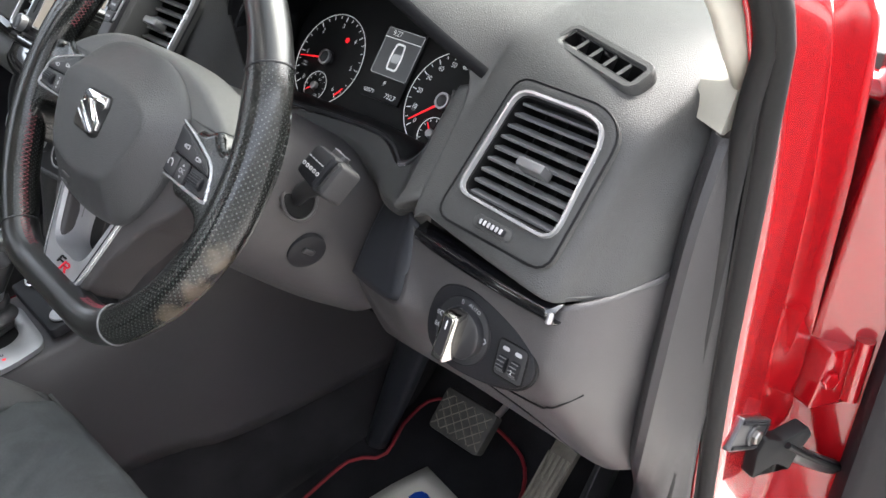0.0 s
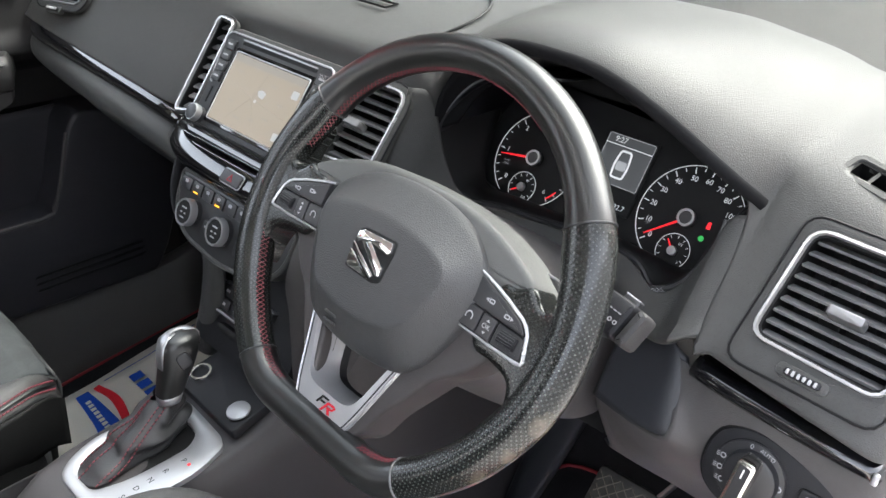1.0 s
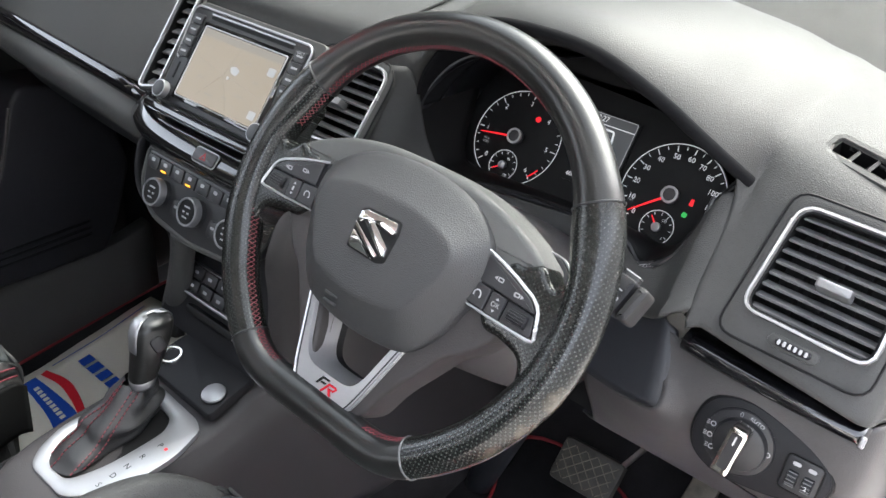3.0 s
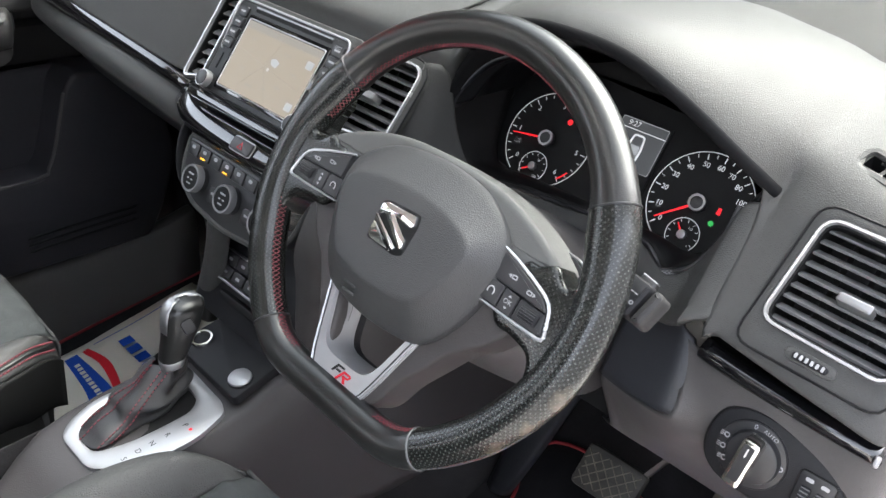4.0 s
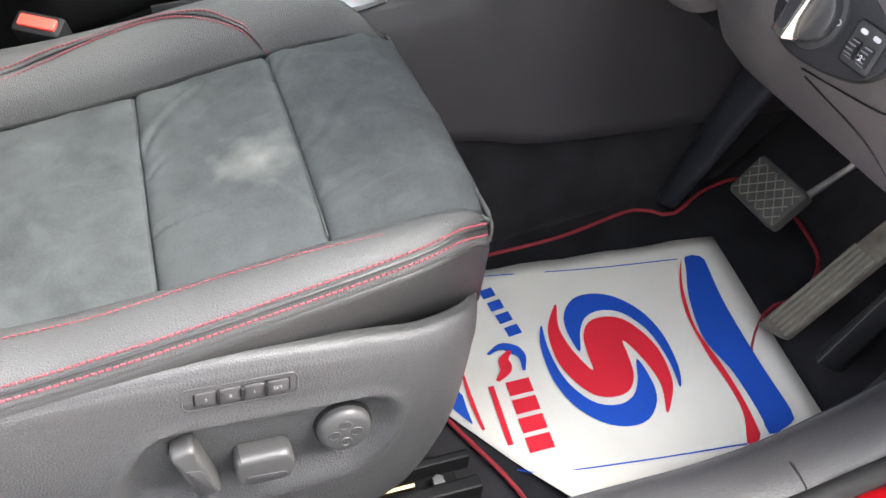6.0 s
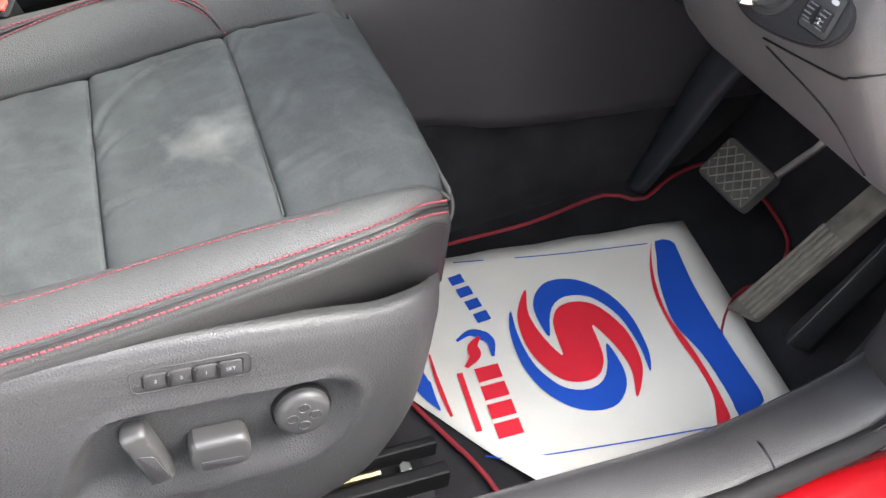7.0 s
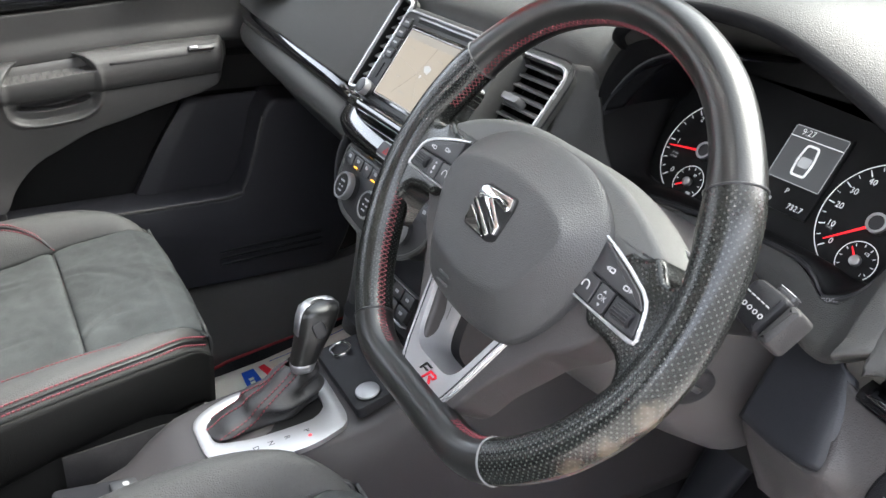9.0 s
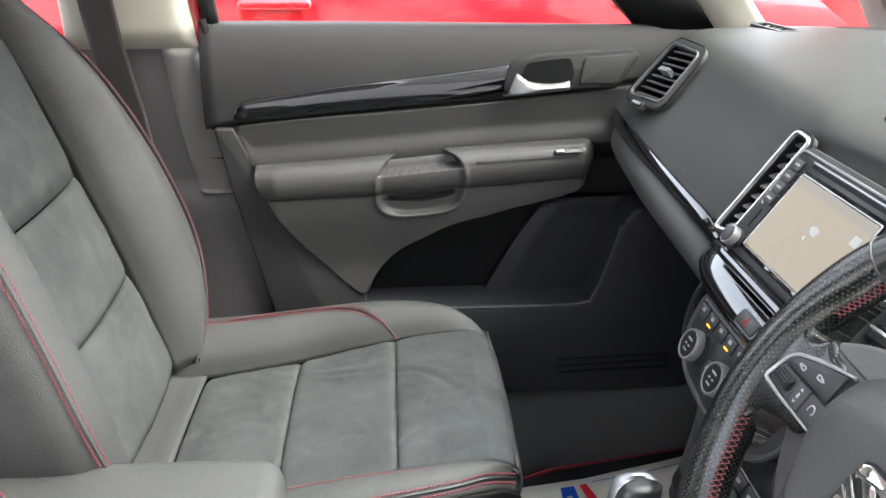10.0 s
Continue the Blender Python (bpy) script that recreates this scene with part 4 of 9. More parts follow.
# passenger lower dash
part("glove_strip", loft([[(x, 0.145 + e, 0.988 + d), (x, 0.128 + e, 0.980 + d), (x, 0.122 + e, 0.965 + d), (x, 0.132 + e, 0.950 + d)] for x, e, d in ((-0.66, 0.012, 0.004), (-0.60, 0.0, 0.002), (-0.40, 0.0, -0.008), (-0.22, 0.006, -0.020), (-0.165, 0.016, -0.034))], 24, 10), "gloss", dashboard, "glossy black decor strip", solid=0.003)
part("glove_box", loft([[(x, 0.150 + e, 0.966 + d), (x, 0.124 + e, 0.964 + d), (x, 0.108 + e, 0.950 + d), (x, 0.106 + e, 0.932 + d), (x, 0.116 + e, 0.918 + d), (x, 0.135 + e, 0.910 + d)] for x, e, d in ((-0.70, 0.06, 0.0), (-0.66, 0.025, 0.002), (-0.58, 0.01, 0.0), (-0.40, 0.0, -0.008), (-0.25, 0.004, -0.020), (-0.175, 0.014, -0.036), (-0.135, 0.03, -0.06))], 36, 28), "dash", dashboard, "padded grey roll of the lower dash", solid=0.003)
part("glove_lid", loft([[(x, 0.132 + e, 0.9115 + d), (x, 0.150 + e, 0.890 + d), (x, 0.20 + e, 0.835 + d), (x, 0.34, 0.775)] for x, e, d in ((-0.70, 0.06, 0.0), (-0.58, 0.01, 0.0), (-0.40, 0.0, -0.008), (-0.25, 0.004, -0.020), (-0.135, 0.03, -0.06))], 30, 16), "trim_dark", dashboard, "dark glove box lid", solid=0.003)
part("glove_underside", loft([[(x, 0.335, 0.775), (x, 0.45, 0.735), (x, 0.60, 0.68), (x, 0.70, 0.58), (x, 0.74, 0.42), (x, 0.745, 0.25)] for x in (-0.755, -0.60, -0.40, -0.20, -0.06)], 16, 16), "trim_dark", dashboard, "black underside and toe board lining", solid=0.004)
# stack side wing down to the console
part("stack_wing", loft([[(-0.150, 0.155, 0.93), (-0.150, 0.110, 0.90), (-0.132, 0.090, 0.84), (-0.092, 0.104, 0.785), (-0.104, 0.104, 0.71), (-0.122, 0.104, 0.62)], [(-0.165, 0.20, 0.92), (-0.168, 0.17, 0.88), (-0.145, 0.14, 0.82), (-0.098, 0.15, 0.785), (-0.112, 0.15, 0.71), (-0.128, 0.15, 0.62)], [(-0.16, 0.30, 0.90), (-0.16, 0.28, 0.86), (-0.14, 0.26, 0.80), (-0.105, 0.26, 0.76), (-0.118, 0.26, 0.70), (-0.130, 0.26, 0.60)]], 12, 28), "trim_dark", dashboard, "dark side wing of the centre stack", solid=0.003)
part("stack_bar", loft([[(a - 0.006, 0.112, z), (a, 0.100, z), ((a + b) / 2, 0.094, z), (b, 0.099, z), (b + 0.004, 0.112, z)] for a, b, z in ((-0.080, -0.044, 0.798), (-0.084, -0.050, 0.765), (-0.098, -0.062, 0.715), (-0.116, -0.076, 0.668), (-0.134, -0.090, 0.620))], 24, 14), "dash", dashboard, "grey bar from the climate panel down to the console", solid=0.003)
part("stack_wing_driver", loft([[(0.135, 0.12, 0.93), (0.135, 0.085, 0.86), (0.130, 0.09, 0.80), (0.118, 0.10, 0.70), (0.110, 0.11, 0.58)], [(0.188, 0.165, 0.94), (0.186, 0.150, 0.87), (0.172, 0.155, 0.80), (0.146, 0.16, 0.70), (0.126, 0.16, 0.56)], [(0.190, 0.30, 0.92), (0.190, 0.30, 0.86), (0.176, 0.30, 0.80), (0.148, 0.30, 0.70), (0.128, 0.30, 0.54)]], 12, 20), "dash_low", dashboard, "grey side wing of the centre stack", solid=0.003)

# lid on the dash top, its joint and the sunload sensor slot
lid = cr([(-0.10, 0.262, 1.1065), (-0.115, 0.34, 1.1285), (-0.07, 0.40, 1.136), (0.03, 0.415, 1.1375), (0.13, 0.40, 1.136), (0.175, 0.34, 1.1285), (0.165, 0.272, 1.109)], 40)
part("lid_joint", tube(lid, 0.0016, 6), "black", dashboard, "fine joint round the tray lid")
part("lid_grip", tube([(0.0, 0.30, 1.1195), (0.055, 0.30, 1.1195), (0.06, 0.315, 1.1225), (-0.005, 0.315, 1.1225)], 0.0015, 6, closed=True), "black", dashboard, "small outlined grip of the lid")
part("demister_slot", grid([[(-0.62, 0.47, 1.1285), (-0.62, 0.53, 1.1262)], [(-0.30, 0.50, 1.1375), (-0.30, 0.56, 1.134)]]), "black", dashboard, "dark demister slot", solid=0.004)


def air_vent(m, quad, r, slats, label, tab=(0, 0), wheel=None, margin=0.016, tilt=118, ring="chrome_soft", outer=None):
    v = thing("air_vent", m.translation, label, "air vent", "dashboard air vents")
    o = rquad(quad, r)
    ho = rquad(outer, 0.016) if outer else scaled(o, margin)
    part("housing", ring_plate(ho, o, -0.006, 0.0030, m=m, bevel=0.0012), "dash", v, "grey plastic surround")
    part("joint", tube([m @ Vector((x, y, 0.0018)) for x, y in scaled(ho, 0.0006)], 0.0012, 6, closed=True), "black", v, "fine dark joint")
    part("bezel", ring_plate(scaled(o, 0.0038), o, -0.004, 0.0062, m=m, bevel=0.0024), ring, v, "bright silver rim")
    back = ring_plate(o, scaled(o, -0.002), -0.045, 0.002, m=m)
    prism(scaled(o, -0.001), -0.046, -0.042, bm=back, m=m)
    part("duct", back, "black", v, "dark duct")
    ys = [p[1] for p in o]
    lo, hi = min(ys), max(ys)
    for i in range(slats):
        y = lo + (hi - lo) * (i + 0.6) / (slats + 0.15)
        x0, x1 = span_at(o, y)
        if x1 - x0 < 0.004:
            continue
        s = m @ Matrix.Translation(((x0 + x1) / 2, y, -0.007)) @ pose(0, 0, 0, tilt, 0, 0)
        part("slat", prism(rrect(x1 - x0 - 0.001, 0.0105, 0.002, 1), -0.0013, 0.0013, 0.0006, m=s, steps=1), "grey_slat", v)
    for i in (-1, 0, 1):
        part("vane", prism(rrect(0.0015, (hi - lo) * 0.86, 0.0004, 1), -0.034, -0.016, m=m @ Matrix.Translation((i * 0.024 + (o[0][0] + o[10][0]) / 2, (lo + hi) / 2, 0))), "black", v)
    if tab:
        t = m @ Matrix.Translation((tab[0], tab[1], -0.004)) @ pose(0, 0, 0, -8, 0, 0)
        part("slider_tab", prism(rrect(0.029, 0.0085, 0.002, 3), 0.0, 0.015, 0.002, m=t), "lever", v, "satin silver slider tab")
    if wheel:
        w = m @ Matrix.Translation((wheel[0], wheel[1], 0.0))
        part("wheel_surround", prism(rrect(0.044, 0.0115, 0.0055, 4), -0.002, 0.0052, 0.0015, m=w), "dash", v, "grey wheel surround")
        tw = part("thumb_wheel", prism(rrect(0.031, 0.0066, 0.003, 3), 0, 0.0072, 0.002, m=w), "trim_dark", v)
        for i in range(6):
            part("rib", prism(rrect(0.0024, 0.0046, 0.001, 2), 0.0066, 0.0084, 0.0005, m=w @ Matrix.Translation(((i - 2.5) * 0.0046, 0, 0))), "grey_print", tw)
    return v


# driver side vent, beside the door
air_vent(RV, RVQ, [0.012, 0.014, 0.016, 0.016, 0.014], 9, "square driver's air vent with silver rim and grey slats", (0.004, -0.006), (-0.002, -0.0620), 0.013, outer=[(-0.067, -0.074), (0.0615, -0.073), (0.0605, 0.046), (0.036, 0.062), (-0.060, 0.062)])
# right centre vent
air_vent(CV, CVQ, [0.006, 0.01, 0.016, 0.008], 8, "centre air vent with silver rim beside the screen", (-0.006, -0.006), None, 0.010)
# narrow left centre vent
air_vent(LC, LCQ, 0.006, 9, "narrow slanted air vent beside the screen", None, None, 0.006, ring="chrome_soft", tilt=140)
# passenger side vent
air_vent(LV, LVQ, [0.01, 0.01, 0.014, 0.014], 8, "passenger air vent with silver rim at the dash end", (0.0, 0.0), (-0.01, -0.062), 0.013, ring="grey_slat")


def side_demister(m):
    v = thing("side_demister", m.translation, "slim grey demister outlet with upright fins on the dash", "demister vent")
    o = rquad(DQ, 0.0035)
    part("frame", ring_plate(scaled(o, 0.0080), o, -0.008, 0.0034, m=m, bevel=0.0022), "dash", v, "raised grey frame")
    d = ring_plate(o, scaled(o, -0.0015), -0.03, 0.001, m=m)
    prism(scaled(o, -0.0005), -0.031, -0.028, bm=d, m=m)
    part("duct", d, "black", v)
    for i in range(4):
        part("fin", prism(rrect(0.0030, 0.0185, 0.0006, 1), -0.018, 0.0005, m=m @ Matrix.Translation((-0.0275 + i * 0.0185, 0, 0)) @ pose(0, 0, 0, 0, 30, 0)), "dash", v)
    return v


side_demister(DR)
side_demister(DL)

# ---- instrument cluster ----
CN = Vector((0, -0.85, 0.53)).normalized()
CM = basis((0.395, 0.311, 0.998), (1, 0, 0), CN)
cluster = thing("instrument_cluster", (0.395, 0.32, 0.95), "dark instrument cluster with two white-marked dials, ignition on", "instrument cluster")
part("backplate", prism(rquad([(-0.175, -0.062), (0.156, -0.062), (0.146, 0.030), (0.09, 0.075), (-0.13, 0.090), (-0.172, 0.05)], 0.03), -0.02, -0.003, m=CM), "black", cluster, "matt black dial plate")
part("hood_lining", loft([
    [(0.203, 0.242, 1.075), (0.207, 0.238, 1.02), (0.212, 0.236, 0.985), (0.232, 0.246, 0.960), (0.262, 0.250, 0.952), (0.308, 0.252, 0.959), (0.40, 0.252, 0.968), (0.47, 0.252, 0.968), (0.500, 0.244, 0.953), (0.517, 0.236, 0.960), (0.536, 0.240, 0.978), (0.549, 0.256, 1.018), (0.566, 0.274, 1.052)],
    [(0.210, 0.27, 1.085), (0.215, 0.27, 1.03), (0.222, 0.262, 0.985), (0.240, 0.262, 0.962), (0.264, 0.264, 0.957), (0.308, 0.266, 0.962), (0.40, 0.268, 0.968), (0.47, 0.266, 0.968), (0.503, 0.264, 0.960), (0.524, 0.264, 0.966), (0.540, 0.268, 0.988), (0.548, 0.28, 1.025), (0.566, 0.287, 1.058)],
    [(0.222, 0.34, 1.10), (0.225, 0.33, 1.04), (0.235, 0.30, 0.985), (0.25, 0.285, 0.962), (0.268, 0.283, 0.955), (0.308, 0.285, 0.957), (0.40, 0.287, 0.957), (0.47, 0.287, 0.957), (0.50, 0.285, 0.955), (0.52, 0.287, 0.962), (0.532, 0.30, 0.99), (0.55, 0.33, 1.03), (0.56, 0.345, 1.07)]], 8, 60), "black", cluster, "dark shroud round the dials", solid=0.003)
part("lip", tube(cr([(0.207, 0.238, 1.02), (0.212, 0.236, 0.985), (0.232, 0.245, 0.960), (0.262, 0.249, 0.952), (0.308, 0.251, 0.959), (0.40, 0.251, 0.968), (0.47, 0.251, 0.968), (0.500, 0.243, 0.953), (0.517, 0.235, 0.960), (0.535, 0.239, 0.977), (0.547, 0.252, 1.008), (0.549, 0.262, 1.035)], 60), 0.0024, 8), "button", cluster, "thin dark lip")
part("hood_back", prism([(0.195, 0.93), (0.585, 0.93), (0.585, 1.098), (0.53, 1.118), (0.44, 1.148), (0.33, 1.150), (0.27, 1.138), (0.195, 1.116)], -0.372, -0.360, m=Matrix(((1, 0, 0, 0), (0, 0, -1, 0), (0, 1, 0, 0), (0, 0, 0, 1)))), "black", cluster, "black hood lining behind the dials")
ring_pts = cr([(0.262, 0.250, 0.953), (0.232, 0.246, 0.960), (0.213, 0.238, 0.985), (0.209, 0.240, 1.018), (0.220, 0.252, 1.052), (0.246, 0.262, 1.082), (0.290, 0.272, 1.100), (0.340, 0.284, 1.104)], 48)
part("dial_collar", grid([ring_pts, [p + Vector((0.003, 0.012, -0.001)) for p in ring_pts], [Vector((0.305, 0.312, 1.0)) + (p - Vector((0.298, 0.250, 1.0))) * 0.90 + Vector((0, 0.035, 0)) for p in ring_pts]]), "collar", cluster, "dark smooth collar round the rev counter", solid=0.002)
# the edge's highlight put in as a thin pale tube
part("collar_highlight", tube(ring_pts, 0.0011, 6), "grey_slat", cluster, "pale line for the highlight on the collar's edge")
# black sheet and tube put in for the soft shade inside the hood
part("hood_inner_shade", loft([[(0.206, 0.237, 1.028), (0.214, 0.238, 1.062), (0.233, 0.240, 1.094), (0.262, 0.236, 1.116)], [(0.209, 0.243, 1.024), (0.219, 0.252, 1.055), (0.243, 0.262, 1.085), (0.286, 0.268, 1.108)], [(0.222, 0.262, 1.030), (0.236, 0.275, 1.060), (0.262, 0.285, 1.088), (0.300, 0.29, 1.110)]], 8, 20), "hood_shade", cluster, "inner side of the hood, its shade put in as black", solid=0.002)
part("hood_rim_shade", tube(cr([(0.232, 0.242, 1.097), (0.243, 0.223, 1.109), (0.27, 0.2150, 1.127), (0.33, 0.2030, 1.149), (0.39, 0.1990, 1.154), (0.44, 0.2060, 1.147), (0.49, 0.2240, 1.121), (0.53, 0.2440, 1.091), (0.548, 0.2540, 1.077), (0.560, 0.2640, 1.066), (0.572, 0.2740, 1.055)], 60), 0.0062, 10), "hood_shade", cluster, "black band for the shade along the hood's rounded edge")
part("housing_back", box(0.21, 0.555, 0.36, 0.372, 0.93, 1.075, 0.003), "black", cluster, "black housing behind the dials")
for x, y, z in ((0.213, 0.238, 0.982), (0.515, 0.238, 0.956)):
    part("reset_button", rbox(0.010, 0.020, 0.006, 0.003, basis((x, y, z), (1, 0.1, 0.55 if x > 0.4 else 0.1), CN) @ pose(0, 0, 0, 0, 0, 90 if x > 0.4 else 0)), "button", cluster)

GO = basis((0.515, 0.238, 0.956), (1, 0.1, 0.55), CN)
part("reset_word", text_bm("GO/SET", 0.0050, GO @ Matrix.Translation((0.0, 0.0, 0.0064))), "grey_print", cluster, smooth=False)

def dial(cx, cy, marks, labels, needle, a0, a1, sub, red_from=None, angles=None):
    """A round gauge in the cluster's plane. Angles in degrees, anticlockwise from the right; a0 the first mark, a1 the last."""
    R = 0.0542
    c = CM @ Matrix.Translation((cx, cy, 0))
    d = part("dial", prism(circle(R, 48), -0.004, -0.0015, m=c), "black", cluster, "black dial face")
    arc = [(R * math.cos(radians(a)), R * math.sin(radians(a))) for a in [a0 + 12 + (a1 - 12 - a0 - 12) * i / 60 for i in range(61)]]
    part("rim", tube([c @ Vector((x, y, -0.0008)) for x, y in arc], 0.00042, 6), "lit_white", d, "thin white rim line")
    n = len(labels) - 1
    at = angles or [a0 + (a1 - a0) * i / n for i in range(n + 1)]
    each = marks // n
    for i in range(marks + 1):
        k, f = min(n - 1, i // each), i / each - min(n - 1, i // each)
        a = radians(at[k] + (at[k + 1] - at[k]) * f)
        L = 0.0058 if i % each == 0 else 0.0034
        rr = R - 0.0022 - L / 2
        w = 0.00042 if i % each == 0 else 0.00028
        part("tick_mark", prism([(-L / 2, -w), (L / 2, -w), (L / 2, w), (-L / 2, w)], -0.0012, -0.0007, m=c @ Matrix.Translation((rr * math.cos(a), rr * math.sin(a), 0)) @ pose(0, 0, 0, 0, 0, math.degrees(a))), "lit_white", d, smooth=False)
    for t, a in zip(labels, at):
        rr = R - 0.0135
        part("figure", text_bm(t, 0.0076, c @ Matrix.Translation((rr * math.cos(radians(a)), rr * math.sin(radians(a)), -0.0006))), "lit_white", d, smooth=False)
    if red_from is not None:
        arc = [(math.cos(radians(a)), math.sin(radians(a))) for a in [red_from + (a1 - red_from) * i / 10 for i in range(11)]]
        part("red_zone", tube([c @ Vector((x * (R - 0.0055), y * (R - 0.0055), -0.0008)) for x, y in arc], 0.0008, 6), "lit_red", d, "red line at the scale's end")
    n0, n1 = 0.008, R - 0.009
    part("needle", prism([(n0, -0.0011), (n1, -0.0004), (n1, 0.0004), (n0, 0.0011)], 0.003, 0.0042, m=c @ pose(0, 0, 0, 0, 0, needle)), "lit_red", d, "red needle", smooth=False)
    hub = part("hub", prism(circle(0.0088, 24), 0, 0.007, 0.002, m=c), "button", d, "dark needle cap")
    part("hub_ring", ring_plate(circle(0.0088, 24), circle(0.0066, 24), 0.004, 0.0078, m=c), "satin", d, "silver cap ring")
    s = c @ Matrix.Translation((sub[0], sub[1], 0.0005))
    r = 0.0175
    sd = part("small_dial", prism(circle(r, 32), -0.001, 0.0003, m=s), "black", d, "small gauge face")
    part("small_rim", tube([s @ Vector((r * math.cos(radians(a)), r * math.sin(radians(a)), 0.0004)) for a in range(-40, 221, 10)], 0.00038, 6), "lit_white", d)
    for i in range(9):
        a = radians(210 - 240 * i / 8)
        part("small_mark", prism([(-0.0013, -0.00026), (0.0013, -0.00026), (0.0013, 0.00026), (-0.0013, 0.00026)], 0.0004, 0.0008, m=s @ Matrix.Translation(((r - 0.003) * math.cos(a), (r - 0.003) * math.sin(a), 0)) @ pose(0, 0, 0, 0, 0, math.degrees(a))), "lit_white", sd, smooth=False)
    for t, x, y in sub[3]:
        part("small_figure", text_bm(t, 0.0040, s @ Matrix.Translation((x, y, 0.0009))), "lit_white", sd, smooth=False)
    part("small_hub", prism(circle(0.0048, 20), 0, 0.005, 0.0015, m=s), "satin", d, "silver cap")
    part("small_needle", prism([(0.004, -0.0008), (0.013, -0.0004), (0.013, 0.0004), (0.004, 0.0008)], 0.002, 0.003, m=s @ pose(0, 0, 0, 0, 0, sub[2])), "lit_red", d, smooth=False)
    return d


tach = dial(-0.097, 0.0, 24, ["0", "1", "2", "3", "4", "5", "6"], 189, 226, -48, (-0.001, -0.0345, 214, (("90", 0.004, 0.0085), ("130", 0.007, -0.0100))), red_from=-32)
for t, x, y in (("1/min", -0.0365, -0.0120), ("x1000", -0.0365, -0.0160)):
    part("unit_word", text_bm(t, 0.0034, CM @ Matrix.Translation((-0.097 + x, y, -0.0008))), "lit_grey", tach, smooth=False)
speedo = dial(0.095, 0.0, 20, ["0", "10", "20", "30", "40", "50", "60", "70", "80", "100", "120"], 220, 223, 2, (0.0, -0.0345, 132, (("1/2", 0.005, 0.0085), ("1", 0.0095, -0.0090))), angles=[223, 200, 176, 153, 130, 107, 85, 65, 46, 24, 2])
part("unit_word", text_bm("mph", 0.0034, CM @ Matrix.Translation((0.095 - 0.038, -0.0175, -0.0008))), "lit_grey", speedo, smooth=False)
dm = CM @ Matrix.Translation((0.004, 0.018, 0))
screen_small = part("display", prism(rrect(0.062, 0.082, 0.002, 2), -0.002, 0.0005, m=dm), "black", cluster, "small driver display")
part("display_area", prism(rrect(0.056, 0.052, 0.001, 1), 0.0004, 0.0010, m=dm @ Matrix.Translation((0, 0.012, 0))), "lit_dim", screen_small, "dim grey lit panel")
part("display_line", prism(rrect(0.056, 0.0009, 0.0002, 1), 0.001, 0.0014, m=dm @ Matrix.Translation((0, 0.0275, 0))), "lit_white", screen_small)
part("display_clock", text_bm("9:27", 0.0085, dm @ Matrix.Translation((-0.012, 0.033, 0.0015))), "lit_white", screen_small, smooth=False)
cs = rquad([(-0.008, -0.015), (0.008, -0.015), (0.0095, 0.0), (0.007, 0.016), (-0.007, 0.016), (-0.0095, 0.0)], 0.004)
part("car_symbol", ring_plate(cs, scaled(cs, -0.0022), 0.001, 0.0014, m=dm @ Matrix.Translation((0, 0.008, 0))), "lit_white", screen_small, "pale car outline symbol", smooth=False)
part("car_roof", prism(rrect(0.012, 0.010, 0.002, 2, 0, 0.007), 0.001, 0.0013, m=dm), "lit_grey", screen_small, smooth=False)
part("display_frame", tube([dm @ Vector((x, y + 0.012, 0.001)) for x, y in rrect(0.056, 0.052, 0.001, 1)], 0.0004, 4, closed=True), "lit_grey", screen_small)
part("trip_count", text_bm("732.7", 0.0075, dm @ Matrix.Translation((0.016, -0.034, 0.001))), "lit_white", screen_small, smooth=False)
part("distance_count", text_bm("60079", 0.0065, dm @ Matrix.Translation((-0.018, -0.034, 0.001))), "lit_white", screen_small, smooth=False)
part("gear_letter", text_bm("P", 0.0075, dm @ Matrix.Translation((0.0, -0.022, 0.001))), "lit_white", screen_small, smooth=False)
part("warning_light", prism(circle(0.0032, 12), -0.001, -0.0004, m=CM @ Matrix.Translation((-0.081, 0.027, 0))), "lit_red", cluster, "lit red warning lamp")
part("belt_light", prism(rquad([(-0.0022, -0.0035), (0.0022, -0.0035), (0.0015, 0.0035), (-0.0015, 0.0035)], 0.0008), -0.001, -0.0004, m=CM @ Matrix.Translation((0.117, 0.001, 0))), "lit_red", cluster, "lit red belt lamp")
part("start_light", prism(circle(0.0028, 12), -0.001, -0.0004, m=CM @ Matrix.Translation((0.115, -0.013, 0))), "lit_green", cluster, "lit green lamp")

# ---- steering column ----
WC = Vector((0.373, 0.0415, 1.007))
AX = basis(WC, (1, 0, 0), (0, -0.831, 0.5566))
column = thing("steering_column", AX @ Vector((0, 0, -0.2)), "dark grey plastic steering column shroud", "steering column")


def colsec(s, hw, lo, hi, n=20):
    out = []
    for i in range(n):
        a = 2 * math.pi * i / n
        c, q = math.cos(a), math.sin(a)
        x = hw * abs(c) ** 0.75 * (1 if c >= 0 else -1)
        y = (hi if q >= 0 else -lo) * abs(q) ** 0.75 * (1 if q >= 0 else -1)
        out.append(AX @ Vector((x, y, -s)))
    return out


part("lower_shroud", loft([colsec(0.030, 0.060, -0.050, 0.045), colsec(0.040, 0.075, -0.068, 0.055), colsec(0.085, 0.096, -0.092, 0.062), colsec(0.15, 0.099, -0.104, 0.066), colsec(0.24, 0.100, -0.112, 0.066), colsec(0.32, 0.098, -0.112, 0.06)], 22, 44, closed=True, caps=True), "dash_low", column, "rounded dark grey shroud")
lockm = basis(AX @ Vector((0.0955, -0.050, -0.166)), AX.to_3x3() @ Vector((0, 0, -1)), AX.to_3x3() @ Vector((0.93, -0.36, 0.06)))
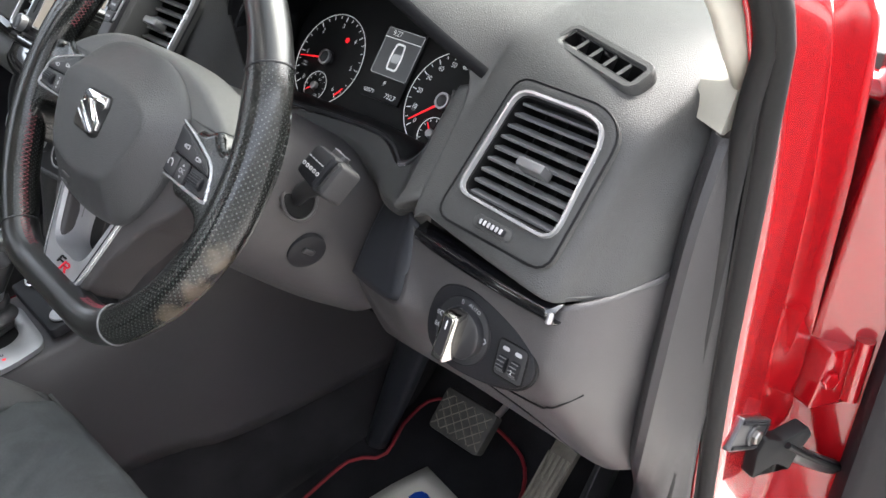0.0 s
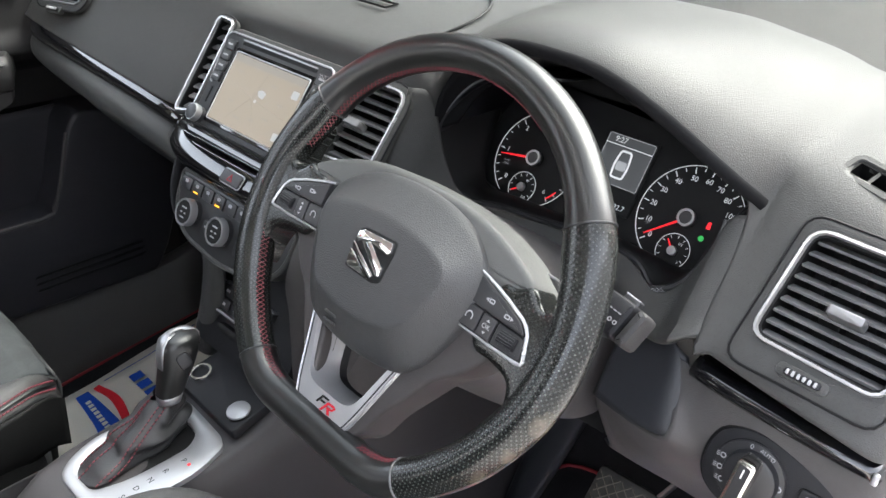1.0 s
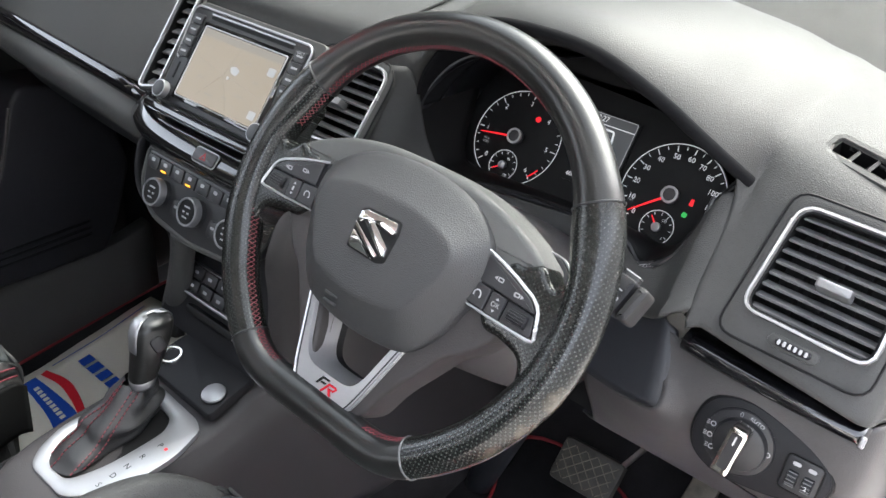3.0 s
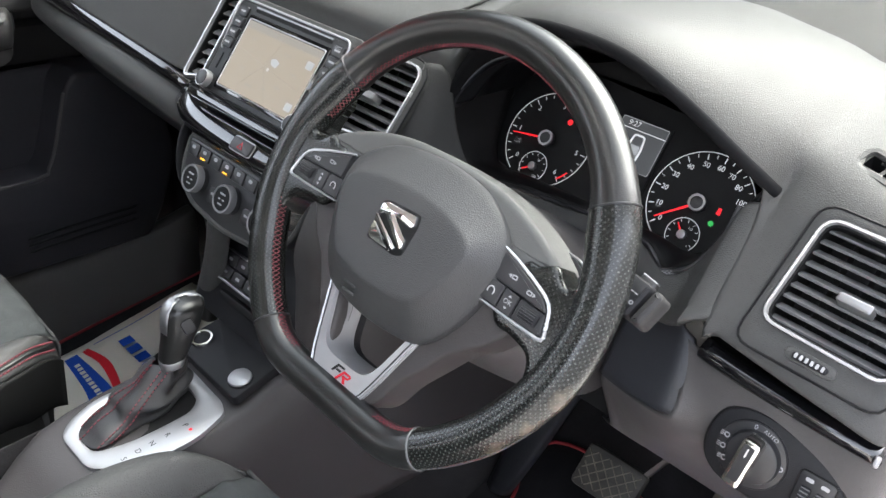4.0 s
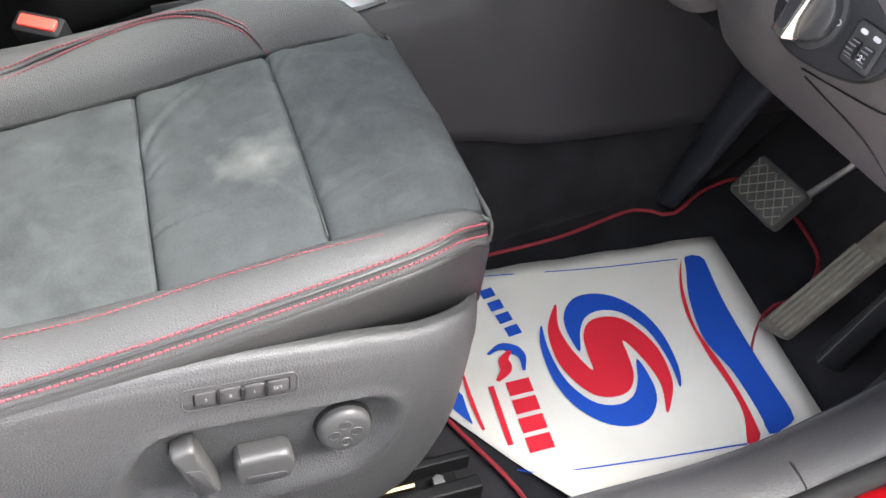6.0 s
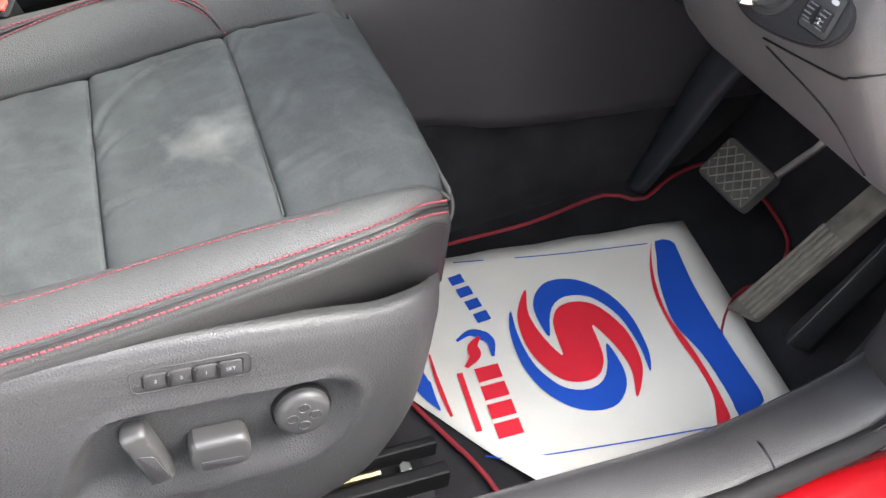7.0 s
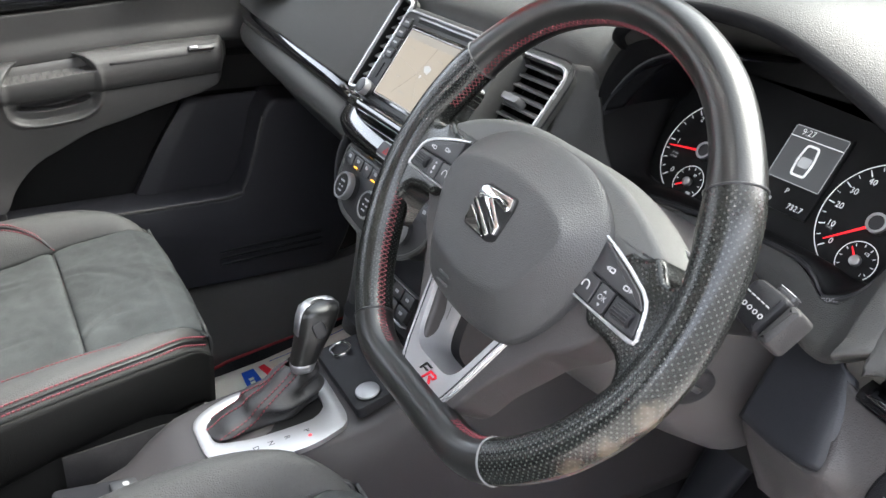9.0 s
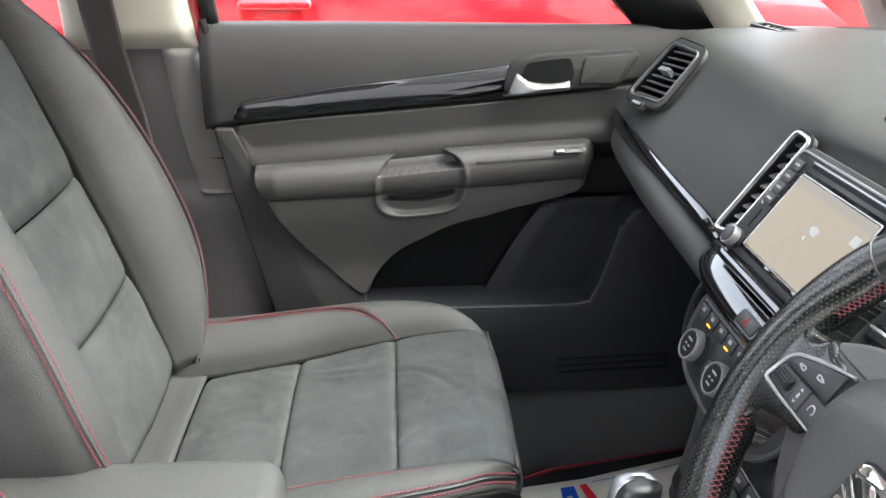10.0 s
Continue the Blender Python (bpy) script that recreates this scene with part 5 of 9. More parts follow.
part("ignition_lock", prism(circle(0.020, 28), -0.004, 0.002, 0.001, m=lockm), "trim_dark", column, "round dark cap over the ignition lock")
part("lock_tab", rbox(0.014, 0.007, 0.004, 0.002, lockm @ Matrix.Translation((0.0, 0.002, 0.001))), "button", column)
stalk = part("stalk", tube([AX @ Vector(p) for p in cr([(0.094, -0.004, -0.126), (0.120, 0.008, -0.110), (0.150, 0.020, -0.094), (0.172, 0.027, -0.084)], 14)], [0.011, 0.0105, 0.010, 0.0098, 0.0098, 0.0100, 0.0105, 0.011, 0.0115, 0.012, 0.0125, 0.013, 0.013, 0.012], 12, flat=0.75), "button", column, "black wiper stalk")
sm = basis(AX @ Vector((0.172, 0.029, -0.076)), Vector((1, 0.10, -0.34)), AX.to_3x3() @ Vector((0.02, 0.10, 1)))
part("stalk_end", prism(rquad([(-0.026, -0.015), (0.006, -0.0185), (0.007, 0.0165), (-0.024, 0.0150)], 0.006), -0.014, 0.010, 0.005, m=sm), "trim_dark", stalk, "chunky stalk end with white symbols")
part("stalk_cap", prism(rquad([(0.0068, -0.0180), (0.0185, -0.0170), (0.0195, 0.0150), (0.0078, 0.0160)], 0.005), -0.0135, 0.0098, 0.005, m=sm), "door_soft", stalk, "dusty grey end cap")
part("stalk_switch", prism(rrect(0.016, 0.010, 0.003), 0, 0.005, 0.002, m=sm @ Matrix.Translation((-0.004, 0.0150, -0.003)) @ pose(0, 0, 0, -90, 0, 0)), "button", stalk)
part("switch_edge", tube([sm @ Vector((x, 0.0202, z)) for x, z in ((-0.011, -0.007), (-0.011, 0.001), (0.003, 0.001), (0.003, -0.007))], 0.0006, 5), "satin", stalk, "silver edge of the rocker")
for i in range(5):
    part("stalk_mark", ring_plate(circle(0.0019, 10, -0.0205 + 0.0052 * i, -0.0050), circle(0.0011, 10, -0.0205 + 0.0052 * i, -0.0050), 0.0098, 0.0104, m=sm), "grey_print", stalk, smooth=False)
    part("stalk_mark", prism(rrect(0.0034, 0.0010, 0.0003, 1, -0.0195 + 0.0046 * i, 0.0030), 0.0098, 0.0104, m=sm), "grey_print", stalk, smooth=False)
part("stalk_collar", prism(circle(0.019, 24), -0.01, 0.004, 0.003, m=basis(AX @ Vector((0.096, -0.006, -0.126)), (0, 1, 0), (0.93, 0.1, 0.3))), "black", column, "round black stalk opening")
part("collar_lip", tube([basis(AX @ Vector((0.096, -0.006, -0.126)), (0, 1, 0), (0.93, 0.1, 0.3)) @ Vector((x, y, 0.003)) for x, y in circle(0.0205, 28)], 0.0018, 8, closed=True), "dash_low", column, "raised lip round the stalk opening")

# ---- steering wheel ----
# its plane stands a little steeper than the column, the wheel turned slightly to the right
WM = basis((0.3761, 0.0332, 1.0049), (0.99888, -0.00927, -0.04642), (0.015, -0.868, 0.496))
wheel = thing("steering_wheel", WM.translation, "black leather flat-bottomed steering wheel with silver lower spoke", "steering wheel")
RIM_HALF = [(0.0465, 0.1730), (0.091, 0.1540), (0.126, 0.1255), (0.155, 0.0875), (0.1720, 0.0450), (0.1782, 0.0), (0.1722, -0.048), (0.1505, -0.096), (0.126, -0.1275), (0.102, -0.1490), (0.085, -0.1590), (0.063, -0.1640), (0.032, -0.1645)]
RIM_LINE = cr([(0, 0.1797, 0)] + [(x, y, 0) for x, y in RIM_HALF] + [(0, -0.1645, 0)] + [(-x, y, 0) for x, y in reversed(RIM_HALF)], 720, closed=True)
RIM_TAB = sorted((math.degrees(math.atan2(p.y, p.x)) % 360, p.x, p.y) for p in RIM_LINE)


def bump_at(a, mid, width):
    """A soft bell over the angle a, in degrees."""
    return math.exp(-((((a - mid) % 360 + 180) % 360 - 180) / width) ** 2)


def rim_mid(a):
    """The rim's middle line at angle a (degrees): a circle cut flat at the bottom."""
    a %= 360
    tab = RIM_TAB
    lo, hi = 0, len(tab) - 1
    if a <= tab[0][0] or a >= tab[-1][0]:
        return Vector((tab[0][1], tab[0][2], 0))
    while hi - lo > 1:
        m = (lo + hi) // 2
        lo, hi = (m, hi) if tab[m][0] <= a else (lo, m)
    k = (a - tab[lo][0]) / max(1e-9, tab[hi][0] - tab[lo][0])
    return Vector((tab[lo][1] + (tab[hi][1] - tab[lo][1]) * k, tab[lo][2] + (tab[hi][2] - tab[lo][2]) * k, 0))


def rim_point(a, q, grow=0.0):
    """A point of the rim's skin: a round the wheel, q round the section (0 outwards, 90 towards the driver)."""
    c = rim_mid(a)
    t = (rim_mid(a + 1.5) - rim_mid(a - 1.5)).normalized()
    out = Vector((t.y, -t.x, 0))
    thumb = bump_at(a, 154, 11) + bump_at(a, 26, 11)
    side = max(bump_at(a, 190, 44), bump_at(a, -10, 44))
    rx, rz = 0.0160 + 0.0026 * side + 0.0014 * thumb, 0.0165 + 0.0016 * side
    cq, sq = math.cos(radians(q)), math.sin(radians(q))
    ridge = 1 + 0.045 * side * (bump_at(q, 62, 16) + 0.8 * bump_at(q, 128, 16))
    inner = 1 + (0.22 * thumb if cq < 0 else 0.0)
    return WM @ (c + out * ((rx * ridge * inner + grow) * cq) + Vector((0, 0, (rz * ridge + grow) * sq)))


def rim_sec(a, grow=0.0, n=32):
    return [rim_point(a, 360 * k / n, grow) for k in range(n)]


def rim_arc(a0, a1, name, mat, label):
    n = max(6, int(abs(a1 - a0) / 2))
    part(name, band_uv(grid([rim_sec(a0 + (a1 - a0) * i / n) for i in range(n + 1)], close_v=True, caps=True), 32, 0.178 * radians(abs(a1 - a0)) / n, 0.107 / 32), mat, wheel, label)


rim_arc(32, 148, "rim_top", "rim_leather", "smooth worn leather top of the rim")
rim_arc(148, 235, "rim_side", "rim_perf", "perforated leather grip")
rim_arc(-56, 32, "rim_side", "rim_perf", "perforated leather grip, rubbed through to beige")
rim_arc(235, 304, "rim_bottom", "rim_leather", "smooth leather flat bottom")
# the seam at 304 is paler: its highlight is put into the colour
for a in (32, 148, 235, 304):
    part("rim_seam", tube(rim_sec(a, 0.0002), 0.0009, 6, closed=True), "button" if a != 304 else "grey_slat", wheel)


def stitching(a0, a1, q0, q1, step=1.5, r=0.00034):
    """Cross stitches round the rim between two angles of its section."""
    bm = bmesh.new()
    n = int(abs(a1 - a0) / step)
    for i in range(n):
        a, b = a0 + (a1 - a0) * i / n, a0 + (a1 - a0) * (i + 1) / n
        tube([rim_point(a, q0, 0.0003), rim_point(b, q1, 0.0003)], r, 4, bm=bm, caps=False)
        tube([rim_point(a, q1, 0.0003), rim_point(b, q0, 0.0003)], r, 4, bm=bm, caps=False)
    return bm


part("stitching", stitching(62, 163, 157, 177), "stitch", wheel, "red cross stitching")
part("stitching", stitching(194, 250, 150, 176), "stitch", wheel, "red cross stitching")
part("stitching", stitching(288, 303, 146, 168), "stitch", wheel, "red cross stitching")


def wplate(pts, z0, z1, bevel, mat, name, label="", r=0.012, parent=None):
    return part(name, prism(rquad(pts, r, 5), z0, z1, bevel, steps=4, m=WM), mat, parent or wheel, label)


def mirror(pts):
    return [(-x, y) for x, y in reversed(pts)]


# airbag cover: a shield with a flat raised middle and sloping facets round it
edge_half = [(0.042, 0.0605), (0.070, 0.0495), (0.0905, 0.031), (0.0962, 0.008), (0.0915, -0.019), (0.080, -0.050), (0.064, -0.073), (0.045, -0.0835)]
face_half = [(0.028, 0.0282), (0.050, 0.0240), (0.0655, 0.0185), (0.0718, 0.0090), (0.0695, -0.0070), (0.0600, -0.0275), (0.0495, -0.0430), (0.0370, -0.0492)]
EDGE = cr([(0, 0.0645, 0)] + [(x, y, 0) for x, y in edge_half] + [(0, -0.0880, 0)] + [(-x, y, 0) for x, y in reversed(edge_half)], 108, closed=True, even=True)
FACE = cr([(0, 0.0295, 0)] + [(x, y, 0) for x, y in face_half] + [(0, -0.0545, 0)] + [(-x, y, 0) for x, y in reversed(face_half)], 108, closed=True, even=True)


def cover_ring(k, z, grow=1.0):
    """A ring of the cover: k 0 at its edge, 1 at the raised middle."""
    return [WM @ Vector(((e.x + (f.x - e.x) * k) * grow, (e.y + (f.y - e.y) * k) * grow, z)) for e, f in zip(EDGE, FACE)]


def inner_ring(k, z):
    return [WM @ Vector((f.x * k, -0.010 + (f.y + 0.010) * k, z)) for f in FACE]


part("airbag_cover", grid([cover_ring(0, -0.034, 0.96), cover_ring(0, -0.010), cover_ring(0, 0.0030), cover_ring(0.02, 0.0062), cover_ring(0.07, 0.0092), cover_ring(0.20, 0.0130), cover_ring(0.45, 0.0194), cover_ring(0.70, 0.0254), cover_ring(0.90, 0.0301), cover_ring(0.955, 0.0313), inner_ring(0.985, 0.0320), inner_ring(0.93, 0.0324), inner_ring(0.6, 0.0332), inner_ring(0.3, 0.0336), inner_ring(0.05, 0.0337)], close_v=True, caps=True), "airbag", wheel, "grained grey airbag cover with a flat raised middle", angle=50)
part("hub_back", grid([cover_ring(0, -0.070, 0.86), cover_ring(0, -0.040, 0.98), cover_ring(0, -0.012, 0.97)], close_v=True, caps=True), "trim_dark", wheel, "dark wheel hub behind the cover")

# pale grey cowl over the top of the hub, running out along the side spokes
cowl_half = [(0.030, 0.0680), (0.055, 0.0655), (0.082, 0.0595), (0.108, 0.0500), (0.1265, 0.0405), (0.1360, 0.0330), (0.1290, 0.0240), (0.1180, 0.0190), (0.092, 0.0)]
cowl_pts = [(0.0, 0.0685)] + cowl_half + mirror(cowl_half)
part("hub_cowl", prism([(p.x, p.y) for p in cr([(x, y, 0) for x, y in cowl_pts], 110, closed=True)], -0.040, 0.0050, 0.007, steps=6, m=WM), "cowl", wheel, "pale grey plastic cowl behind the cover", angle=50)
# plastic skirts between switch pods and lower spoke
skirt = [(0.070, -0.016), (0.1200, -0.0270), (0.1195, -0.0330), (0.1130, -0.0430), (0.1025, -0.0555), (0.0860, -0.0700), (0.0700, -0.0940), (0.0535, -0.1200), (0.0420, -0.1460), (0.030, -0.1560), (0.026, -0.145), (0.040, -0.09)]
for pts in (skirt, mirror(skirt)):
    part("spoke_skirt", prism([(p.x, p.y) for p in cr([(x, y, 0) for x, y in pts], 70, closed=True)], -0.040, 0.001, 0.004, steps=4, m=WM), "skirt", wheel, "warm grey plastic rear cover of the spoke", angle=50)

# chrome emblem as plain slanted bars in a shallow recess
part("emblem_base", prism(rquad([(-0.0212, -0.0222), (0.0130, -0.0232), (0.0212, -0.0195), (0.0228, 0.0070), (0.0205, 0.0166), (-0.0150, 0.0146), (-0.0212, 0.0115)], 0.003, 3), 0.031, 0.0342, 0.0004, m=WM), "black", wheel, "dark emblem recess")
for pts in (
    [(-0.0196, 0.0040), (-0.0186, 0.0098), (-0.0132, 0.0130), (0.0192, 0.0148), (0.0212, 0.0068), (0.0185, 0.0035), (-0.0020, 0.0062), (0.0196, -0.0072), (0.0200, -0.0150), (0.0165, -0.0160), (-0.0125, 0.0036), (-0.0160, 0.0006)],
    [(-0.0200, 0.0006), (-0.0172, -0.0006), (0.0140, -0.0165), (0.0118, -0.0200), (0.0085, -0.0190), (-0.0200, -0.0038)],
    [(-0.0196, -0.0064), (-0.0168, -0.0068), (0.0062, -0.0196), (0.0100, -0.0212), (-0.0150, -0.0208), (-0.0190, -0.0182)],
):
    part("emblem", prism(rquad(pts, 0.0010, 2), 0.0335, 0.0372, 0.0010, m=WM), "chrome", wheel, "chrome emblem piece")
# faint lettering bars pressed into the cover
for dy in (0.0, -0.007):
    part("cover_mark", prism(rrect(0.015, 0.0022, 0.0008, 2, -0.022, -0.067 + dy), 0.020, 0.0238 + dy * 0.28, 0.0004, m=WM), "airbag", wheel)

# leather side spokes that run out into the rim
spoke = [(0.108, 0.0265), (0.1215, 0.0300), (0.1340, 0.0360), (0.1440, 0.0275), (0.1520, 0.0250), (0.1570, 0.0310), (0.1565, 0.0470), (0.1530, 0.0660), (0.1650, 0.0700), (0.1790, 0.030), (0.1800, -0.020), (0.1720, -0.056), (0.1560, -0.0740), (0.1530, -0.0560), (0.1500, -0.0420), (0.1430, -0.0335), (0.1250, -0.0290), (0.1080, -0.0270), (0.098, -0.006)]
for pts in (spoke, mirror(spoke)):
    o = cr([(x, y, 0) for x, y in pts], 90, closed=True)
    part("spoke", flat_uv(prism([(p.x, p.y) for p in o], -0.024, 0.0088, 0.0065, steps=5, m=WM), WM), "rim_perf", wheel, "perforated leather side spoke", angle=50)
pod = [(0.0900, 0.0290), (0.1235, 0.0194), (0.1420, 0.0124), (0.1510, 0.0050), (0.1572, -0.0160), (0.1540, -0.0190), (0.1270, -0.0186), (0.0885, -0.0172)]
for s in (1, -1):
    def side(pts):
        return [(s * x - 0.0030, y) for x, y in pts]
    p = wplate(side(pod), -0.016, 0.0088, 0.002, "trim_dark", "switch_pod", "black switch pod with silver edge", 0.004)
    line = [(0.0905, 0.0288), (0.106, 0.0247), (0.1235, 0.0192), (0.1415, 0.0122), (0.1475, 0.0080), (0.1510, 0.0030), (0.1540, -0.0060), (0.1568, -0.0150), (0.1560, -0.0178), (0.1520, -0.0188), (0.127, -0.0184), (0.0890, -0.0170)]
    part("silver_edge", tube([WM @ Vector((x, y, 0.0088)) for x, y in side(line)], [0.0012, 0.0015] + [0.0017] * 8 + [0.0014, 0.0010], 8), "chrome_soft", p, "silver edge line")
    k = wplate(side([(0.0945, 0.0262), (0.1225, 0.0172), (0.1405, 0.0103), (0.1480, 0.0040), (0.1490, 0.0012), (0.0945, 0.0044)]), 0.006, 0.0108, 0.0010, "button", "two_way_key", "black two-way key", 0.0018, p)
    for mx, my in ((0.1125, 0.0120), (0.1300, 0.0078)):
        x, y = side([(mx, my)])[0]
        part("key_symbol", ring_plate(rrect(0.0052, 0.0036, 0.0010, 2, x, y), rrect(0.0034, 0.0018, 0.0005, 2, x, y), 0.0106, 0.0111, m=WM), "grey_print", k, smooth=False)
        d = 0.0046 if (mx > 0.12) == (s > 0) else -0.0046
        part("key_symbol", prism([(x + d - 0.0012 * (1 if d > 0 else -1), y - 0.0017), (x + d + 0.0014 * (1 if d > 0 else -1), y), (x + d - 0.0012 * (1 if d > 0 else -1), y + 0.0017)], 0.0106, 0.0111, m=WM), "grey_print", k, smooth=False)
    k = wplate(side([(0.0895, 0.0030), (0.1085, 0.0018), (0.1085, -0.0158), (0.0895, -0.0150)]), 0.006, 0.0108, 0.0010, "button", "key", "black key", 0.0018, p)
    x, y = side([(0.0990, -0.0065)])[0]
    part("key_symbol", tube([WM @ Vector((x + 0.0032 * math.cos(radians(a)), y + 0.0036 * math.sin(radians(a)), 0.0109)) for a in range(-30, 211, 20)], 0.0006, 5), "grey_print", k, smooth=False)
    k = wplate(side([(0.1098, 0.0018), (0.1240, 0.0008), (0.1235, -0.0165), (0.1098, -0.0160)]), 0.006, 0.0108, 0.0010, "button", "key", "black key", 0.0018, p)
    x, y = side([(0.1170, -0.0072)])[0]
    if s > 0:
        part("key_word", text_bm("OK", 0.0056, WM @ Matrix.Translation((x, y, 0.0110))), "grey_print", k, smooth=False)
    else:
        part("key_symbol", prism(rrect(0.0022, 0.0040, 0.0006, 1, x, y), 0.0106, 0.0111, m=WM), "grey_print", k, smooth=False)
    for d in (1, -1):
        part("key_symbol", prism([(x - 0.0016, y + d * 0.0040), (x + 0.0016, y + d * 0.0040), (x, y + d * 0.0060)], 0.0106, 0.0111, m=WM), "grey_print", k, smooth=False)
    x, y = side([(0.1380, -0.0078)])[0]
    wplate(side([(0.1250, 0.0006), (0.1495, -0.0005), (0.1535, -0.0140), (0.1518, -0.0165), (0.1250, -0.0166)]), 0.004, 0.0094, 0.0010, "button", "wheel_bed", "dark bed of the scroll wheel", 0.0018, p)
    sw = part("scroll_wheel", tube([WM @ Vector((x + u * 0.0088, y, 0.0085)) for u in (-1, -0.85, 0.85, 1)], [0.0042, 0.0056, 0.0056, 0.0042], 24), "trim_dark", p, "ribbed scroll wheel")
    for i in range(7):
        a = radians(20 + 23 * i)
        part("wheel_rib", tube([WM @ Vector((x + u * 0.0074, y + 0.0056 * math.cos(a), 0.0085 + 0.0056 * math.sin(a))) for u in (-1, 1)], 0.00042, 5), "button", sw, smooth=False)

# silver lower spoke: a V whose inner walls slope down to an opening
vr = [0.004, 0.010, 0.012, 0.012, 0.010, 0.004]
vo = rquad([(-0.0615, -0.074), (-0.0432, -0.1400), (-0.0345, -0.1588), (0.0268, -0.1580), (0.0360, -0.1370), (0.0570, -0.074)], vr, 5)
v1 = rquad([(-0.0510, -0.076), (-0.0360, -0.1220), (-0.0260, -0.1330), (0.0205, -0.1325), (0.0300, -0.1220), (0.0465, -0.076)], vr, 5)
v2 = rquad([(-0.0375, -0.078), (-0.0285, -0.1210), (-0.0200, -0.1300), (0.0150, -0.1300), (0.0235, -0.1210), (0.0330, -0.078)], vr, 5)
vi = scaled(vo, -0.0028)
part("lower_spoke", grid([[WM @ Vector((x, y, z)) for x, y in o] for o, z in ((vo, -0.022), (vo, 0.001), (vi, 0.0042), (v1, 0.0046), (v2, -0.018), (v2, -0.026))], close_v=True), "silver", wheel, "satin silver painted lower spoke", angle=30)
part("lower_spoke_edge", tube([WM @ Vector((x, y, 0.0030)) for x, y in scaled(vo, -0.0012)][3:-3], 0.0015, 8), "chrome_soft", wheel, "bright edge line of the lower spoke")
part("lower_spoke_groove", tube([WM @ Vector((x, y, 0.0042)) for x, y in scaled(vo, -0.0042)][3:-3], 0.0007, 6), "trim_dark", wheel)
part("lower_spoke_back", ring_plate(scaled(vo, 0.003), scaled(v2, 0.002), -0.038, -0.014, m=WM), "trim_dark", wheel, "dark back of the lower spoke")
FRB = WM @ Matrix.Translation((0.0010, -0.1425, 0.0005)) @ pose(0, 0, 0, 0, 0, 2)
for pts, mt in (([(-0.0145, -0.0015), (-0.0120, -0.0015), (-0.0070, 0.0055), (0.0010, 0.0055), (0.0020, 0.0072), (-0.0085, 0.0072)], "black"), ([(-0.0090, 0.0010), (-0.0025, 0.0010), (-0.0015, 0.0026), (-0.0078, 0.0026)], "black"), ([(-0.0060, -0.0062), (-0.0035, -0.0062), (0.0035, 0.0028), (0.0105, 0.0028), (0.0115, 0.0045), (0.0020, 0.0045)], "ink_red"), ([(0.0105, 0.0045), (0.0135, 0.0025), (0.0100, -0.0012), (0.0020, -0.0012), (0.0030, 0.0002), (0.0090, 0.0002), (0.0110, 0.0022)], "ink_red"), ([(0.0030, -0.0012), (0.0058, -0.0012), (0.0085, -0.0062), (0.0058, -0.0062)], "ink_red")):
    part("badge", prism([(x * 0.86, y * 0.92) for x, y in pts], 0.0030, 0.0050, m=FRB), mt, wheel, "small slanted badge bar", smooth=False)
pad_pts = [(0.096, 0.038), (0.110, 0.0455), (0.1290, 0.0445), (0.1395, 0.0365), (0.1425, 0.0265), (0.136, 0.0165), (0.112, 0.010), (0.100, 0.02)]
for pts in (pad_pts, mirror(pad_pts)):
    pd = part("shift_paddle", prism(rquad(pts, 0.007), -0.042, -0.032, 0.003, m=WM), "button", wheel, "black gear paddle")
    part("paddle_edge", tube([WM @ Vector((p.x, p.y, -0.0345)) for p in cr([(u, v, 0) for u, v in (pts[1:5] if pts is pad_pts else pts[3:7])], 16)], 0.0011, 6), "satin", pd, "bright edge of the paddle")
part("paddle_mark", text_bm("+", 0.010, WM @ Matrix.Translation((0.1325, 0.0270, -0.0315))), "white", wheel, smooth=False)

# ---- screen unit ----
SN = Vector((0, -0.82, 0.57)).normalized()
SM = basis((-0.005, 0.158, 1.016), (1, 0, 0), SN)
unit = thing("infotainment_unit", (-0.005, 0.16, 0.96), "infotainment unit with a lit pale map on its screen", "car screen")
part("surround", prism(rrect(0.235, 0.142, 0.012), -0.03, 0.0, 0.003, m=SM), "dash", unit, "grey surround plate")
part("face", prism(rquad([(-0.106, -0.062), (0.102, -0.062), (0.104, 0.056), (0.098, 0.063), (-0.108, 0.063), (-0.112, 0.056)], 0.006), -0.002, 0.006, 0.002, m=SM), "button", unit, "black face plate")
fr_o = rquad([(-0.105, -0.006), (-0.112, 0.056), (-0.106, 0.063), (0.098, 0.063), (0.104, 0.056), (0.102, 0.0)], 0.005)
part("face_edge", tube([SM @ Vector((x, y, 0.006)) for x, y in fr_o[:-1]], 0.0014, 6), "satin", unit, "silver edge line")
scr = part("screen_bezel", prism(rrect(0.162, 0.102, 0.003, 3, 0.0, -0.004), 0.004, 0.0075, 0.001, m=SM), "gloss", unit, "gloss black screen bezel")
part("screen_edge", tube([SM @ Vector((x, y, 0.0074)) for x, y in rrect(0.150, 0.092, 0.002, 3, -0.001, -0.004)], 0.0009, 6, closed=True), "satin", scr, "thin silver screen edge")
part("screen", prism(rrect(0.147, 0.089, 0.0015, 2, -0.001, -0.004), 0.0074, 0.0080, m=SM), "map", scr, "lit beige map picture", smooth=False)
bm = bmesh.new()
